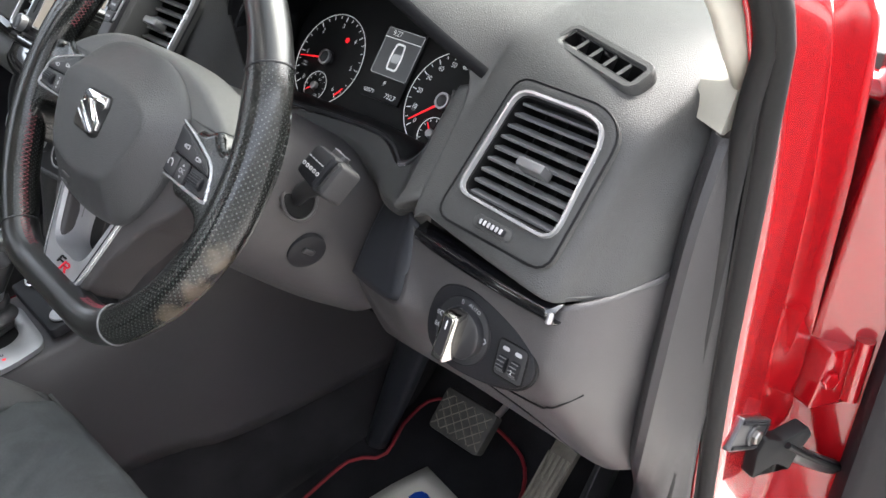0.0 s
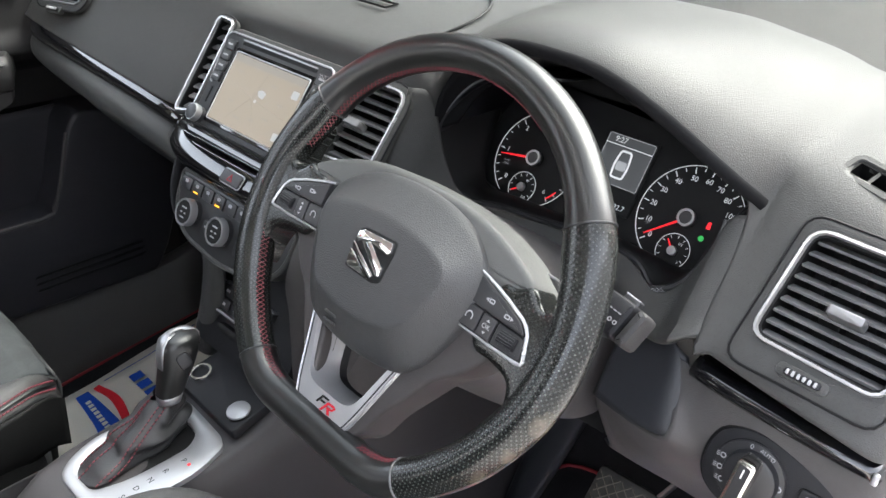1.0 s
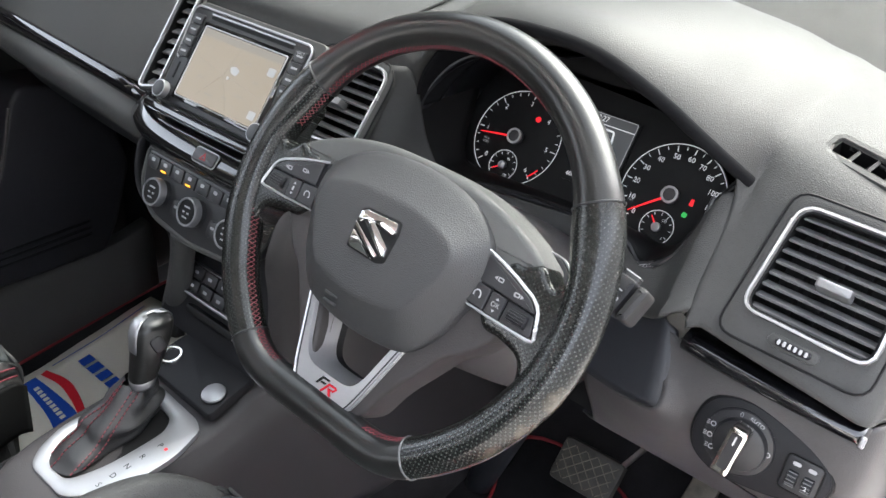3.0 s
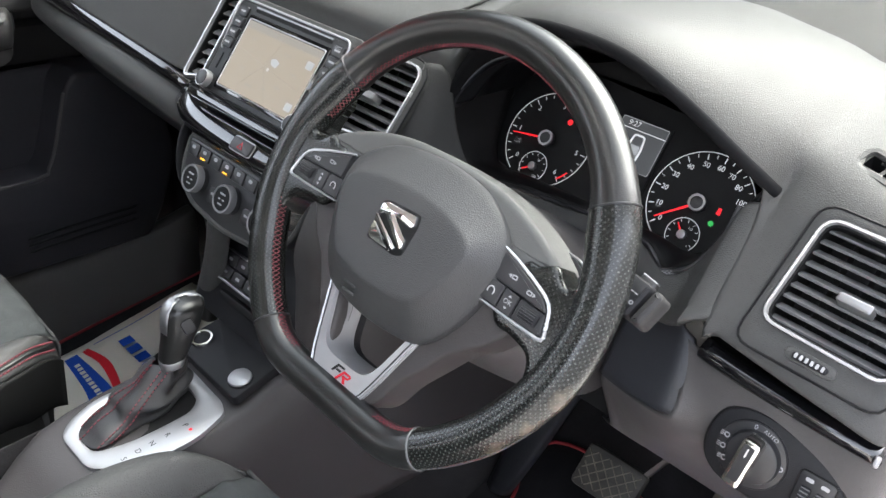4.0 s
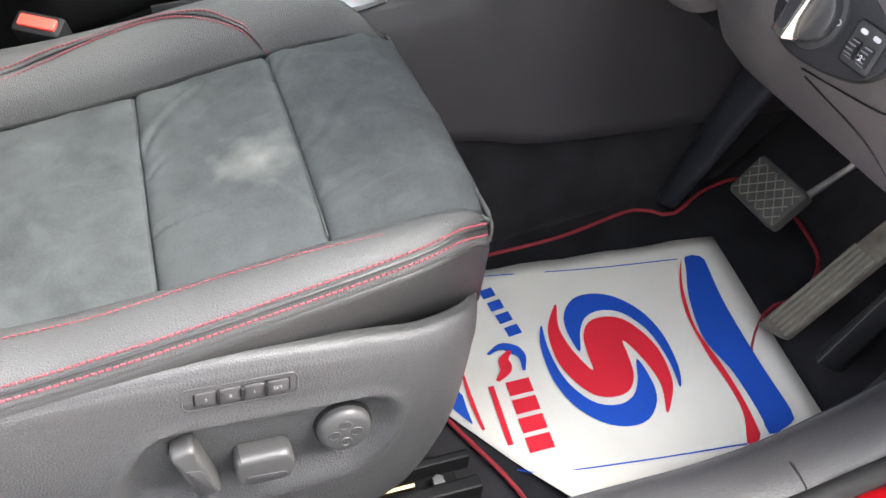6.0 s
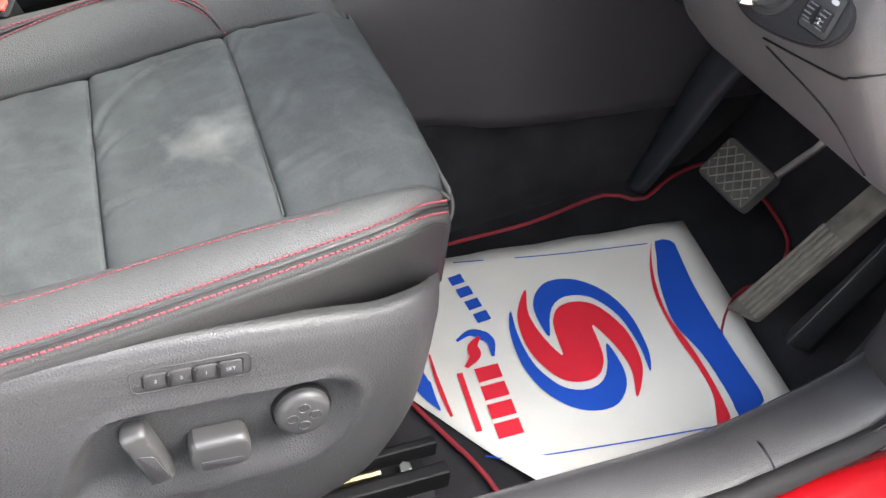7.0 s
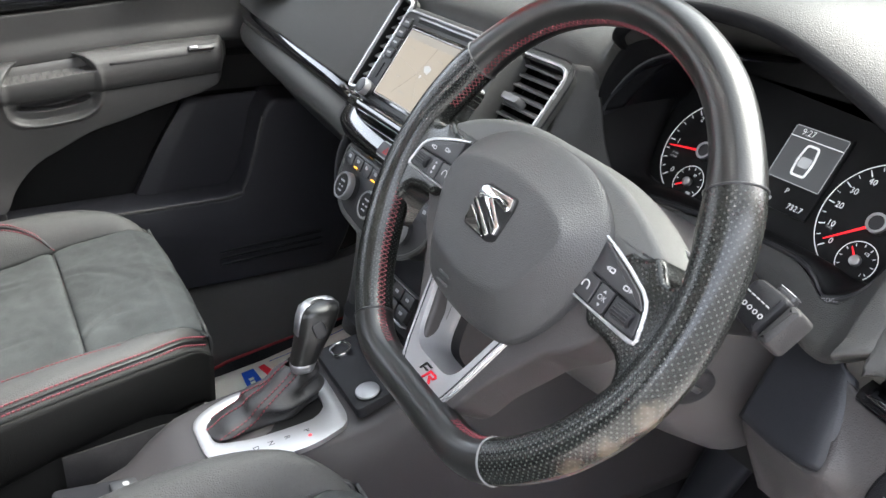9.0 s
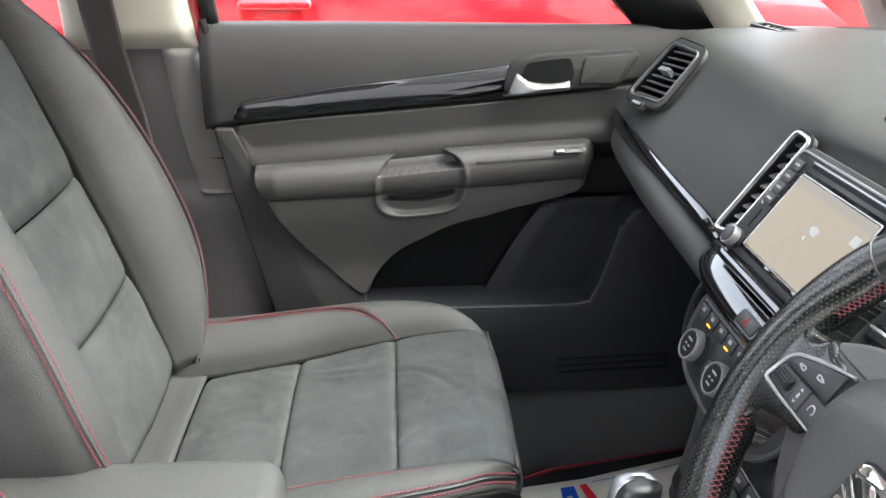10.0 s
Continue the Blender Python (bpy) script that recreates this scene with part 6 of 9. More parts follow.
for x, y, w, h in ((-0.05, 0.02, 0.012, 0.0018), (0.02, 0.018, 0.013, 0.0018), (-0.045, -0.018, 0.010, 0.002), (0.03, -0.022, 0.012, 0.0018), (-0.02, -0.034, 0.014, 0.002), (0.045, 0.0, 0.011, 0.0018), (0.008, -0.030, 0.009, 0.0018)):
    prism(rrect(w, h, 0.0005, 1, x, y), 0.0080, 0.0083, bm=bm, m=SM)
tagged(part("map_names", bm, "map_line", scr, "faint grey map lettering bars", smooth=False), kind="stuff")
bm = bmesh.new()
for pts in ([(-0.04, -0.04), (-0.01, -0.005), (0.004, 0.038)], [(-0.07, 0.005), (-0.01, -0.005), (0.065, -0.015)], [(-0.01, -0.005), (0.02, -0.045)]):
    tube([SM @ Vector((x, y, 0.0080)) for x, y in pts], 0.00025, 4, bm=bm)
part("map_roads", bm, "map_line", scr, "pale road lines", smooth=False)
bm = prism(rquad([(0.000, 0.000), (0.010, -0.002), (0.013, 0.006), (0.004, 0.009), (-0.004, 0.006)], 0.002), 0.0080, 0.0083, m=SM)
prism(rrect(0.004, 0.004, 0.001, 1, -0.001, -0.007), 0.0080, 0.0084, bm=bm, m=SM)
part("map_town", bm, "lit_grey", scr, "grey town patch", smooth=False)
part("screen_header", prism(rrect(0.147, 0.010, 0.001, 1, -0.001, 0.0355), 0.0079, 0.0082, m=SM), "map_line", scr, "pale grey header bar", smooth=False)
part("screen_icon", prism(rrect(0.012, 0.010, 0.0015, 2, 0.062, 0.018), 0.0081, 0.0086, m=SM), "lit_grey", scr, smooth=False)
part("screen_icon", prism(rrect(0.012, 0.010, 0.0015, 2, 0.062, -0.036), 0.0081, 0.0086, m=SM), "lit_grey", scr, smooth=False)
part("disc_slot", prism(rrect(0.150, 0.0042, 0.002, 2, 0.0, 0.0535), 0.004, 0.0066, m=SM), "black", unit, "disc slot")
part("disc_slot_edge", prism(rrect(0.150, 0.0016, 0.0006, 1, 0.0, 0.0575), 0.004, 0.0078, m=SM), "satin", unit, "silver slot edge")
for i in range(4):
    for x in (-0.0945, 0.0915):
        b = part("key", prism(rquad([(x - 0.009, 0.040 - i * 0.0145), (x + 0.009, 0.040 - i * 0.0145), (x + 0.009, 0.053 - i * 0.0145), (x - 0.010, 0.053 - i * 0.0145)], 0.002), 0.005, 0.009, 0.001, m=SM), "button", unit, "black key with white word")
        part("key_word", prism(rrect(0.010, 0.0024, 0.0005, 1, x, 0.0465 - i * 0.0145), 0.0089, 0.0093, m=SM), "grey_print", unit, smooth=False)
part("key_word", text_bm("EJECT", 0.0046, SM @ Matrix.Translation((0.0915, 0.0500, 0.0094))), "grey_print", unit, smooth=False)
part("card_slot", prism(rrect(0.0022, 0.022, 0.001, 2, -0.094, -0.022), 0.005, 0.0068, m=SM), "black", unit)
for x in (-0.0915, 0.0895):
    k = part("dial_knob", prism(circle(0.0105, 28, x, -0.0515), 0.004, 0.022, 0.003, m=SM), "button", unit, "round black knob")
    part("knob_ring", ring_plate(circle(0.0112, 28, x, -0.0515), circle(0.0092, 28, x, -0.0515), 0.012, 0.0205, m=SM, bevel=0.002), "satin", unit, "silver knob ring")
part("lower_edge", loft([[SM @ Vector((x, -0.064, 0.004)), SM @ Vector((x, -0.067, 0.010)), SM @ Vector((x, -0.076, 0.011)), SM @ Vector((x, -0.079, 0.002))] for x in (-0.118, -0.05, 0.03, 0.112)], 10, 10), "gloss", unit, "gloss black ledge below the screen", solid=0.002)

# gloss trim and hazard switch
CLN = Vector((0, -0.9, 0.43)).normalized()
KM = basis((0.0, 0.09, 0.858), (1, 0, 0), CLN)
stack = thing("centre_stack_trim", (0.0, 0.11, 0.925), "gloss black trim between screen and climate panel", "dash trim")
part("trim_shelf", loft([[(x, 0.150 + e, 0.962 + d), (x, 0.118 + e, 0.948 + d), (x, 0.096 + e, 0.930 + d), (x, 0.098 + e, 0.912 + d), (x, 0.110 + e, 0.902 + d)] for x, e, d in ((-0.172, 0.02, 0.002), (-0.13, 0.006, 0.0), (-0.06, 0.0, -0.002), (0.05, 0.0, -0.002), (0.13, 0.004, 0.0))], 20, 16), "gloss", stack, "curved gloss black shelf", solid=0.003)
hz = part("hazard_switch", prism(rrect(0.040, 0.017, 0.004), -0.004, 0.008, 0.002, m=basis((0.012, 0.102, 0.930), (1, 0, 0), (0, -0.75, 0.65))), "button", stack, "black hazard switch with red triangle")
hm = basis((0.012, 0.102, 0.930), (1, 0, 0), (0, -0.75, 0.65))
part("switch_edge", tube([hm @ Vector((x, y, 0.005)) for x, y in rrect(0.041, 0.018, 0.004)], 0.0009, 6, closed=True), "satin", hz, "silver outline")
part("triangle", ring_plate([(-0.0055, -0.0045), (0.0055, -0.0045), (0, 0.005)], [(-0.0030, -0.0031), (0.0030, -0.0031), (0, 0.0022)], 0.0075, 0.0085, m=hm), "piping", hz, "red triangle", smooth=False)

# ---- climate panel ----
climate = thing("climate_panel", (0.0, 0.10, 0.825), "black climate control panel with three round knobs", "climate control")
co = rquad([(-0.121, 0.044), (-0.117, -0.002), (-0.080, -0.030), (0.0, -0.038), (0.085, -0.030), (0.120, 0.0), (0.124, 0.044)], [0.006, 0.02, 0.02, 0.02, 0.02, 0.02, 0.006], 5)
part("panel", prism(co, -0.03, 0.001, 0.003, m=KM), "button", climate, "black curved panel")
part("panel_edge", tube([KM @ Vector((x, y, -0.001)) for x, y in scaled(co, 0.002)], 0.0035, 8, closed=True), "dash", climate, "grey rim")
for i, x in enumerate((-0.072, 0.0, 0.074)):
    r = 0.0175
    k = part("knob", prism(circle(r, 36, x, 0.0), 0.0, 0.017, 0.003, m=KM), "button", climate, "round black climate knob")
    part("knob_ring", ring_plate(circle(r + 0.0006, 36, x, 0.0), circle(r - 0.0025, 36, x, 0.0), 0.008, 0.0178, m=KM, bevel=0.002), "satin", k, "satin silver ring")
    part("knob_face", prism(circle(r - 0.003, 36, x, 0.0), 0.0165, 0.0175, m=KM), "black", k)
    bm = bmesh.new()
    for dx, dy, w, h in ((0, 0.006, 0.011, 0.0022), (-0.004, -0.001, 0.004, 0.002), (0.004, -0.001, 0.004, 0.002), (0, -0.007, 0.009, 0.0018)):
        prism(rrect(w, h, 0.0006, 1, x + dx, dy), 0.0175, 0.0179, bm=bm, m=KM)
    part("knob_symbols", bm, "grey_print", k, "grey symbols", smooth=False)
for i in range(9):
    x = -0.104 + i * 0.0255
    b = part("key", prism(rrect(0.0235, 0.017, 0.002, 2, x, 0.031), 0.0, 0.004, 0.0012, m=KM), "button", climate, "small black key")
    part("key_symbol", prism(rrect(0.007, 0.0045, 0.0015, 2, x, 0.034), 0.0039, 0.0043, m=KM), "grey_print", b, smooth=False)
    if i in (1, 3):
        part("key_light", prism(rrect(0.010, 0.0018, 0.0006, 1, x, 0.0255), 0.0039, 0.0046, m=KM), "lit_amber", b, "lit amber bar", smooth=False)
for x in (-0.036, 0.037):
    part("key", prism(rrect(0.018, 0.020, 0.003, 2, x, -0.008), 0.0, 0.004, 0.0012, m=KM), "button", climate)
    part("key_symbol", prism(rrect(0.007, 0.003, 0.001, 2, x, -0.006), 0.0039, 0.0043, m=KM), "grey_print", climate, smooth=False)


# ---- light switch panel ----
LM = basis((0.672, 0.187, 0.862), (1, 0.03, 0.0), (0.02, -0.97, 0.22))
lights = thing("light_switch_panel", (0.672, 0.19, 0.83), "dark panel with rotary headlight switch and dimmer wheels", "light switch")
lo = cr([(-0.060, 0.0, 0), (-0.050, 0.028, 0), (-0.018, 0.038, 0), (0.030, 0.026, 0), (0.056, 0.010, 0), (0.060, -0.008, 0), (0.046, -0.024, 0), (0.010, -0.034, 0), (-0.030, -0.036, 0), (-0.054, -0.024, 0)], 48, closed=True)
lo = [(p.x, p.y) for p in lo]
part("plate", prism(lo, -0.006, 0.005, 0.002, m=LM), "trim_dark", lights, "dark lens-shaped plate")
part("plate_rim", tube([LM @ Vector((x, y, 0.001)) for x, y in lo], 0.0025, 8, closed=True), "black", lights)
sx, sy = -0.019, 0.0
part("dial", prism(circle(0.030, 40, sx, sy), 0.003, 0.0068, 0.001, m=LM), "button", lights, "round black switch face")
part("dial_rim", tube([LM @ Vector((x, y, 0.0055)) for x, y in circle(0.0305, 40, sx, sy)], 0.0008, 6, closed=True), "trim_dark", lights)
knob = part("knob_base", prism(circle(0.0235, 36, sx + 0.002, sy), 0.005, 0.015, 0.004, m=LM), "button", lights, "rotary switch")
gm = LM @ Matrix.Translation((sx, sy, 0.012)) @ pose(0, 0, 0, 0, 0, -6)
part("grip", prism(rquad([(-0.0085, -0.025), (0.0070, -0.025), (0.0085, 0.019), (0.0065, 0.0225), (-0.0065, 0.0225), (-0.0085, 0.019)], 0.003), 0.0, 0.018, 0.003, m=gm), "chrome_grip", knob, "bright chrome turning grip")
part("grip_inlay", prism(rrect(0.0095, 0.036, 0.002, 2, 0.0, 0.000), 0.0175, 0.0188, m=gm), "button", knob, "black inlay")
part("grip_mark", prism(rrect(0.0014, 0.009, 0.0005, 1, 0.0, 0.011), 0.0187, 0.0191, m=gm), "white", knob, smooth=False)
part("position_mark", text_bm("0", 0.0065, LM @ Matrix.Translation((sx - 0.005, sy + 0.0255, 0.0072))), "grey_print", lights, smooth=False)
part("position_word", text_bm("AUTO", 0.0050, LM @ Matrix.Translation((sx + 0.009, sy + 0.0245, 0.0072)) @ pose(0, 0, 0, 0, 0, -14)), "grey_print", lights, smooth=False)
for dx, dy in ((-0.0245, 0.006), (-0.0245, -0.005), (0.0255, 0.002), (-0.020, -0.015)):
    part("lamp_symbol", ring_plate(circle(0.0026, 12, sx + dx, sy + dy), circle(0.0017, 12, sx + dx, sy + dy), 0.0068, 0.0073, m=LM), "grey_print", lights, smooth=False)
    for k in (-1, 0, 1):
        part("lamp_ray", prism(rrect(0.0028, 0.0006, 0.0002, 1, sx + dx - 0.0045, sy + dy + k * 0.0016), 0.0068, 0.0072, m=LM), "grey_print", lights, smooth=False)
dim = part("dimmer_plate", prism(rrect(0.030, 0.032, 0.004, 3, 0.037, -0.003), 0.004, 0.0065, 0.001, m=LM), "button", lights, "dimmer wheel plate")
part("dimmer_rim", tube([LM @ Vector((x, y, 0.006)) for x, y in rrect(0.031, 0.033, 0.004, 3, 0.037, -0.003)], 0.0009, 6, closed=True), "black", dim)
for i, x in enumerate((0.0305, 0.0435)):
    part("dimmer_wheel", tube([LM @ Vector((x + u, -0.007, 0.004)) for u in (-0.0045, -0.004, 0.004, 0.0045)], [0.006, 0.0078, 0.0078, 0.006], 24), "trim_dark", dim, "ribbed thumb wheel")
    for k in range(5):
        a = -0.9 + 0.45 * k
        part("wheel_rib", tube([LM @ Vector((x + u, -0.007 + 0.0078 * math.sin(a), 0.004 + 0.0078 * math.cos(a))) for u in (-0.0036, 0.0036)], 0.0006, 5), "grey_slat", dim)
    part("dimmer_symbol", prism(rrect(0.007, 0.0035, 0.0015, 2, x, 0.007), 0.0064, 0.0069, m=LM), "grey_print", dim, smooth=False)
part("dimmer_figure", text_bm("2", 0.0055, LM @ Matrix.Translation((0.0435, -0.008, 0.0122))), "white", dim, smooth=False)

# ---- centre console ----
console = thing("centre_console", (0.03, -0.1, 0.2), "dark grey centre console between the seats", "console")


def csec(y, z, hw, cx=0.032, drop=0.0):
    return [(cx - hw - 0.030, y, 0.41), (cx - hw - 0.022, y, 0.50), (cx - hw - 0.012, y, z - 0.05), (cx - hw, y, z - 0.016), (cx - hw + 0.014, y, z - 0.003), (cx, y, z), (cx + hw - 0.014, y, z - 0.003), (cx + hw, y, z - 0.016), (cx + hw + 0.012, y, z - 0.05), (cx + hw + 0.022, y, 0.50), (cx + hw + 0.030, y, 0.41)]


part("body", loft([csec(0.78, 0.88, 0.125), csec(0.5, 0.82, 0.125), csec(0.30, 0.80, 0.124), csec(0.20, 0.77, 0.114), csec(0.15, 0.69, 0.094), csec(0.12, 0.654, 0.088), csec(0.08, 0.648, 0.084), csec(0.02, 0.628, 0.084), csec(-0.10, 0.618, 0.080), csec(-0.18, 0.612, 0.070, 0.038), csec(-0.26, 0.575, 0.056, 0.048), csec(-0.45, 0.560, 0.052, 0.050), csec(-0.9, 0.56, 0.055, 0.050)], 44, 40), "console", console, "dark grained plastic console body", solid=0.003)
# tray panel with lighter socket and start button
TN = Vector((0, -0.22, 0.975)).normalized()
TM = basis((0.030, 0.052, 0.650), (1, 0.02, 0), TN)
tray = part("socket_panel", prism(rquad([(-0.072, -0.030), (0.072, -0.036), (0.068, 0.042), (-0.068, 0.040)], 0.008), -0.01, 0.004, 0.003, m=TM), "trim_dark", console, "dark panel with socket and start button")
part("socket_ring", ring_plate(circle(0.0155, 28, -0.048, -0.002), circle(0.011, 28, -0.048, -0.002), 0.0, 0.009, m=TM, bevel=0.002), "chrome", tray, "chrome socket ring")
part("socket_cap", prism(circle(0.0105, 24, -0.048, -0.002), 0.0, 0.003, m=TM), "black", tray)
part("start_button", prism(circle(0.0155, 32, 0.050, -0.010), 0.0, 0.0085, 0.002, m=TM), "silver", tray, "round satin silver start button")
part("start_ring", ring_plate(circle(0.0170, 32, 0.050, -0.010), circle(0.0155, 32, 0.050, -0.010), 0.0, 0.006, m=TM), "black", tray)
# silver gate plate
GM = basis((0.034, -0.075, 0.6235), (1, 0, 0), (0, -0.08, 1))
shifted = lambda pts: [(x - 0.034, y + 0.075) for x, y in pts]
go = rquad(shifted([(-0.028, -0.100), (-0.012, -0.140), (0.006, -0.158), (0.075, -0.158), (0.112, -0.110), (0.116, -0.040), (0.102, 0.004), (0.086, 0.013), (-0.002, 0.018), (-0.014, 0.008)]), [0.02, 0.014, 0.012, 0.014, 0.02, 0.02, 0.008, 0.01, 0.012, 0.01], 4)
gi = rquad(shifted([(-0.012, -0.098), (-0.001, -0.125), (0.018, -0.143), (0.055, -0.143), (0.069, -0.105), (0.072, -0.060), (0.072, -0.024), (0.058, -0.006), (0.030, -0.002), (0.006, -0.010)]), [0.012, 0.01, 0.01, 0.012, 0.02, 0.01, 0.01, 0.01, 0.01, 0.012], 4)
gate = part("gate_plate", ring_plate(go, gi, -0.006, 0.003, m=GM, bevel=0.002), "silver", console, "satin silver selector plate")
part("gate_well", prism(gi, -0.02, -0.004, m=GM), "black", gate, "dark well below the boot")
for i, (t, y) in enumerate((("P", 0.033), ("R", 0.009), ("N", -0.011), ("D", -0.029), ("S", -0.047))):
    part("gate_letter", text_bm(t, 0.010, GM @ Matrix.Translation((0.056, y, 0.0034))), "black", gate, smooth=False)
part("gate_light", prism(circle(0.0022, 12, 0.066, 0.034), 0.002, 0.0036, m=GM), "lit_red", gate, "tiny red position lamp", smooth=False)
# parking brake switches behind the selector
HB = basis((0.060, -0.250, 0.582), (1, 0, 0), (0, 0.08, 1))
hbp = part("switch_panel", prism(rquad([(-0.040, -0.070), (0.046, -0.070), (0.050, 0.050), (-0.030, 0.056)], 0.01), -0.01, 0.004, 0.002, m=HB), "trim_dark", console, "dark switch panel")
for i in range(3):
    k = part("console_switch", prism(rrect(0.020, 0.030, 0.003, 2, -0.016 + i * 0.024, 0.004), 0.002, 0.010, 0.003, m=HB), "button", hbp, "black rocker switch")
    part("console_symbol", prism(rrect(0.007, 0.007, 0.002, 2, -0.016 + i * 0.024, 0.006), 0.0099, 0.0103, m=HB), "grey_print", k, smooth=False)
part("console_light", prism(rrect(0.008, 0.003, 0.0008, 1, 0.032, 0.014), 0.0099, 0.0105, m=HB), "lit_amber", hbp, smooth=False)

# lower switch bank below the climate panel
BN = Vector((0, -0.86, 0.5)).normalized()
BM = basis((-0.010, 0.118, 0.722), (1, 0, 0), BN)
bank = thing("switch_bank", (-0.01, 0.12, 0.69), "bank of small black switches with bright lower edges", "switches")
part("bank_plate", prism(rrect(0.205, 0.150, 0.012, 3, 0.01, 0.005), -0.03, -0.002, 0.003, m=BM), "trim_dark", bank, "dark plate")
for r in range(2):
    for i in range(4):
        b = part("bank_switch", prism(rrect(0.026, 0.0165, 0.002, 2, -0.045 + i * 0.0285, 0.014 - r * 0.019), -0.003, 0.006, 0.0015, m=BM), "button", bank, "black switch")
        part("bank_symbol", prism(rrect(0.008, 0.004, 0.001, 2, -0.045 + i * 0.0285, 0.014 - r * 0.019), 0.0059, 0.0063, m=BM), "grey_print", b, smooth=False)
part("bank_edge", prism(rrect(0.118, 0.0036, 0.0015, 2, -0.002, -0.0165), -0.002, 0.009, 0.001, m=BM), "satin", bank, "bright edge strip")
part("bank_edge", prism(rrect(0.116, 0.0014, 0.0005, 2, -0.002, 0.0245), -0.002, 0.007, 0.0005, m=BM), "satin", bank, "bright edge strip")
part("bank_shelf", prism(rrect(0.10, 0.012, 0.003, 2, 0.012, -0.034), -0.006, 0.010, 0.003, m=BM), "black", bank, "black shelf lip")

# gear selector
lever = thing("gear_selector", (0.032, -0.05, 0.62), "automatic gear selector with satin cap and red-stitched leather boot", "gear lever")
boot_low = cr([(-0.012, -0.060, 0), (-0.008, -0.112, 0), (0.016, -0.141, 0), (0.053, -0.140, 0), (0.052, -0.090, 0), (0.044, -0.038, 0), (0.030, -0.010, 0), (0.000, -0.018, 0)], 64, closed=True)
boot_top = cr([(0.020 + 0.0165 * math.cos(radians(a)), -0.021 + 0.0195 * math.sin(radians(a)), 0) for a in (180, 215, 250, 290, 330, 380, 430, 490)], 64, closed=True)


def boot_at(k, i):
    """A point of the gaiter: k from the plate up to the collar, i round it; pleats run round, bunched at the top."""
    i = i % 64
    low, top = boot_low[int(i)].lerp(boot_low[(int(i) + 1) % 64], i % 1), boot_top[int(i)].lerp(boot_top[(int(i) + 1) % 64], i % 1)
    p = low.lerp(top, k ** 0.92)
    away = (p - Vector((0.020, -0.045 + 0.024 * k, 0))).normalized()
    a = 2 * math.pi * i / 64
    pleat = 0.0042 * math.sin(15 * k + 1.4 * math.sin(2 * a + 0.6)) * math.sin(math.pi * min(1.0, k * 1.05)) + 0.0028 * math.sin(5 * a + 6 * k)
    p += away * (0.007 * math.sin(math.pi * k) + pleat)
    return Vector((p.x, p.y, 0.6205 + 0.058 * (0.55 * k + 0.45 * k * k) + 0.0018 * math.sin(3 * a + 9 * k)))


part("boot", grid([[boot_at(k / 34, i) for i in range(64)] for k in range(35)], close_v=True), "boot", lever, "soft black leather boot with folds")
for i0, i1 in ((15.0, 12.0), (19.0, 16.5), (25.5, 24.0), (29.0, 28.0)):
    pts = []
    for k in range(41):
        q = boot_at(k / 40, i0 + (i1 - i0) * k / 40)
        pts.append(q + (q - Vector((0.020, -0.045, q.z - 0.03))).normalized() * 0.0009)
    part("boot_stitching", dashes(pts, 0.0009, 0.004, 0.0018), "stitch", lever, "red stitch row")
    part("boot_seam", tube([p - Vector((0, 0, 0.0006)) for p in pts], 0.0006, 5), "black", lever)
ksec = []
for cx, cy, cz, rx, ry in ((0.031, -0.024, 0.676, 0.013, 0.014), (0.031, -0.022, 0.688, 0.0145, 0.0165), (0.0290, -0.015, 0.703, 0.0160, 0.0190), (0.0255, -0.006, 0.722, 0.0185, 0.0225), (0.0215, 0.001, 0.740, 0.0195, 0.0255), (0.0200, 0.004, 0.750, 0.0185, 0.0245), (0.0192, 0.005, 0.756, 0.013, 0.018), (0.0190, 0.005, 0.758, 0.004, 0.006)):
    ksec.append([(cx + rx * (abs(math.cos(a)) ** 0.8) * (1 if math.cos(a) >= 0 else -1), cy + ry * (abs(math.sin(a)) ** 0.8) * (1 if math.sin(a) >= 0 else -1), cz) for a in [2 * math.pi * i / 24 for i in range(24)]])
part("knob", loft(ksec[1:], 22, 36, closed=True, caps=True), "rim_leather", lever, "black leather selector grip")
part("collar", loft(ksec[:2], 4, 36, closed=True), "satin", lever, "satin silver collar", solid=0.001)
cap = [[(p[0] + (p[0] - 0.021) * 0.04, p[1] + (p[1] - 0.001) * 0.04, p[2] + 0.0012) for p in s] for s in ksec[3:]]
rows = [cr(s, 36, True) for s in cap]
part("cap", grid([[r[j] for j in range(8, 30)] for r in rows]), "satin", lever, "satin silver cap strip", solid=0.001)
part("thumb_button", prism(rrect(0.016, 0.020, 0.005, 3), 0, 0.004, 0.002, m=basis((0.0415, -0.004, 0.732), (0, 1, 0.3), (1, -0.1, 0.3))), "button", lever)


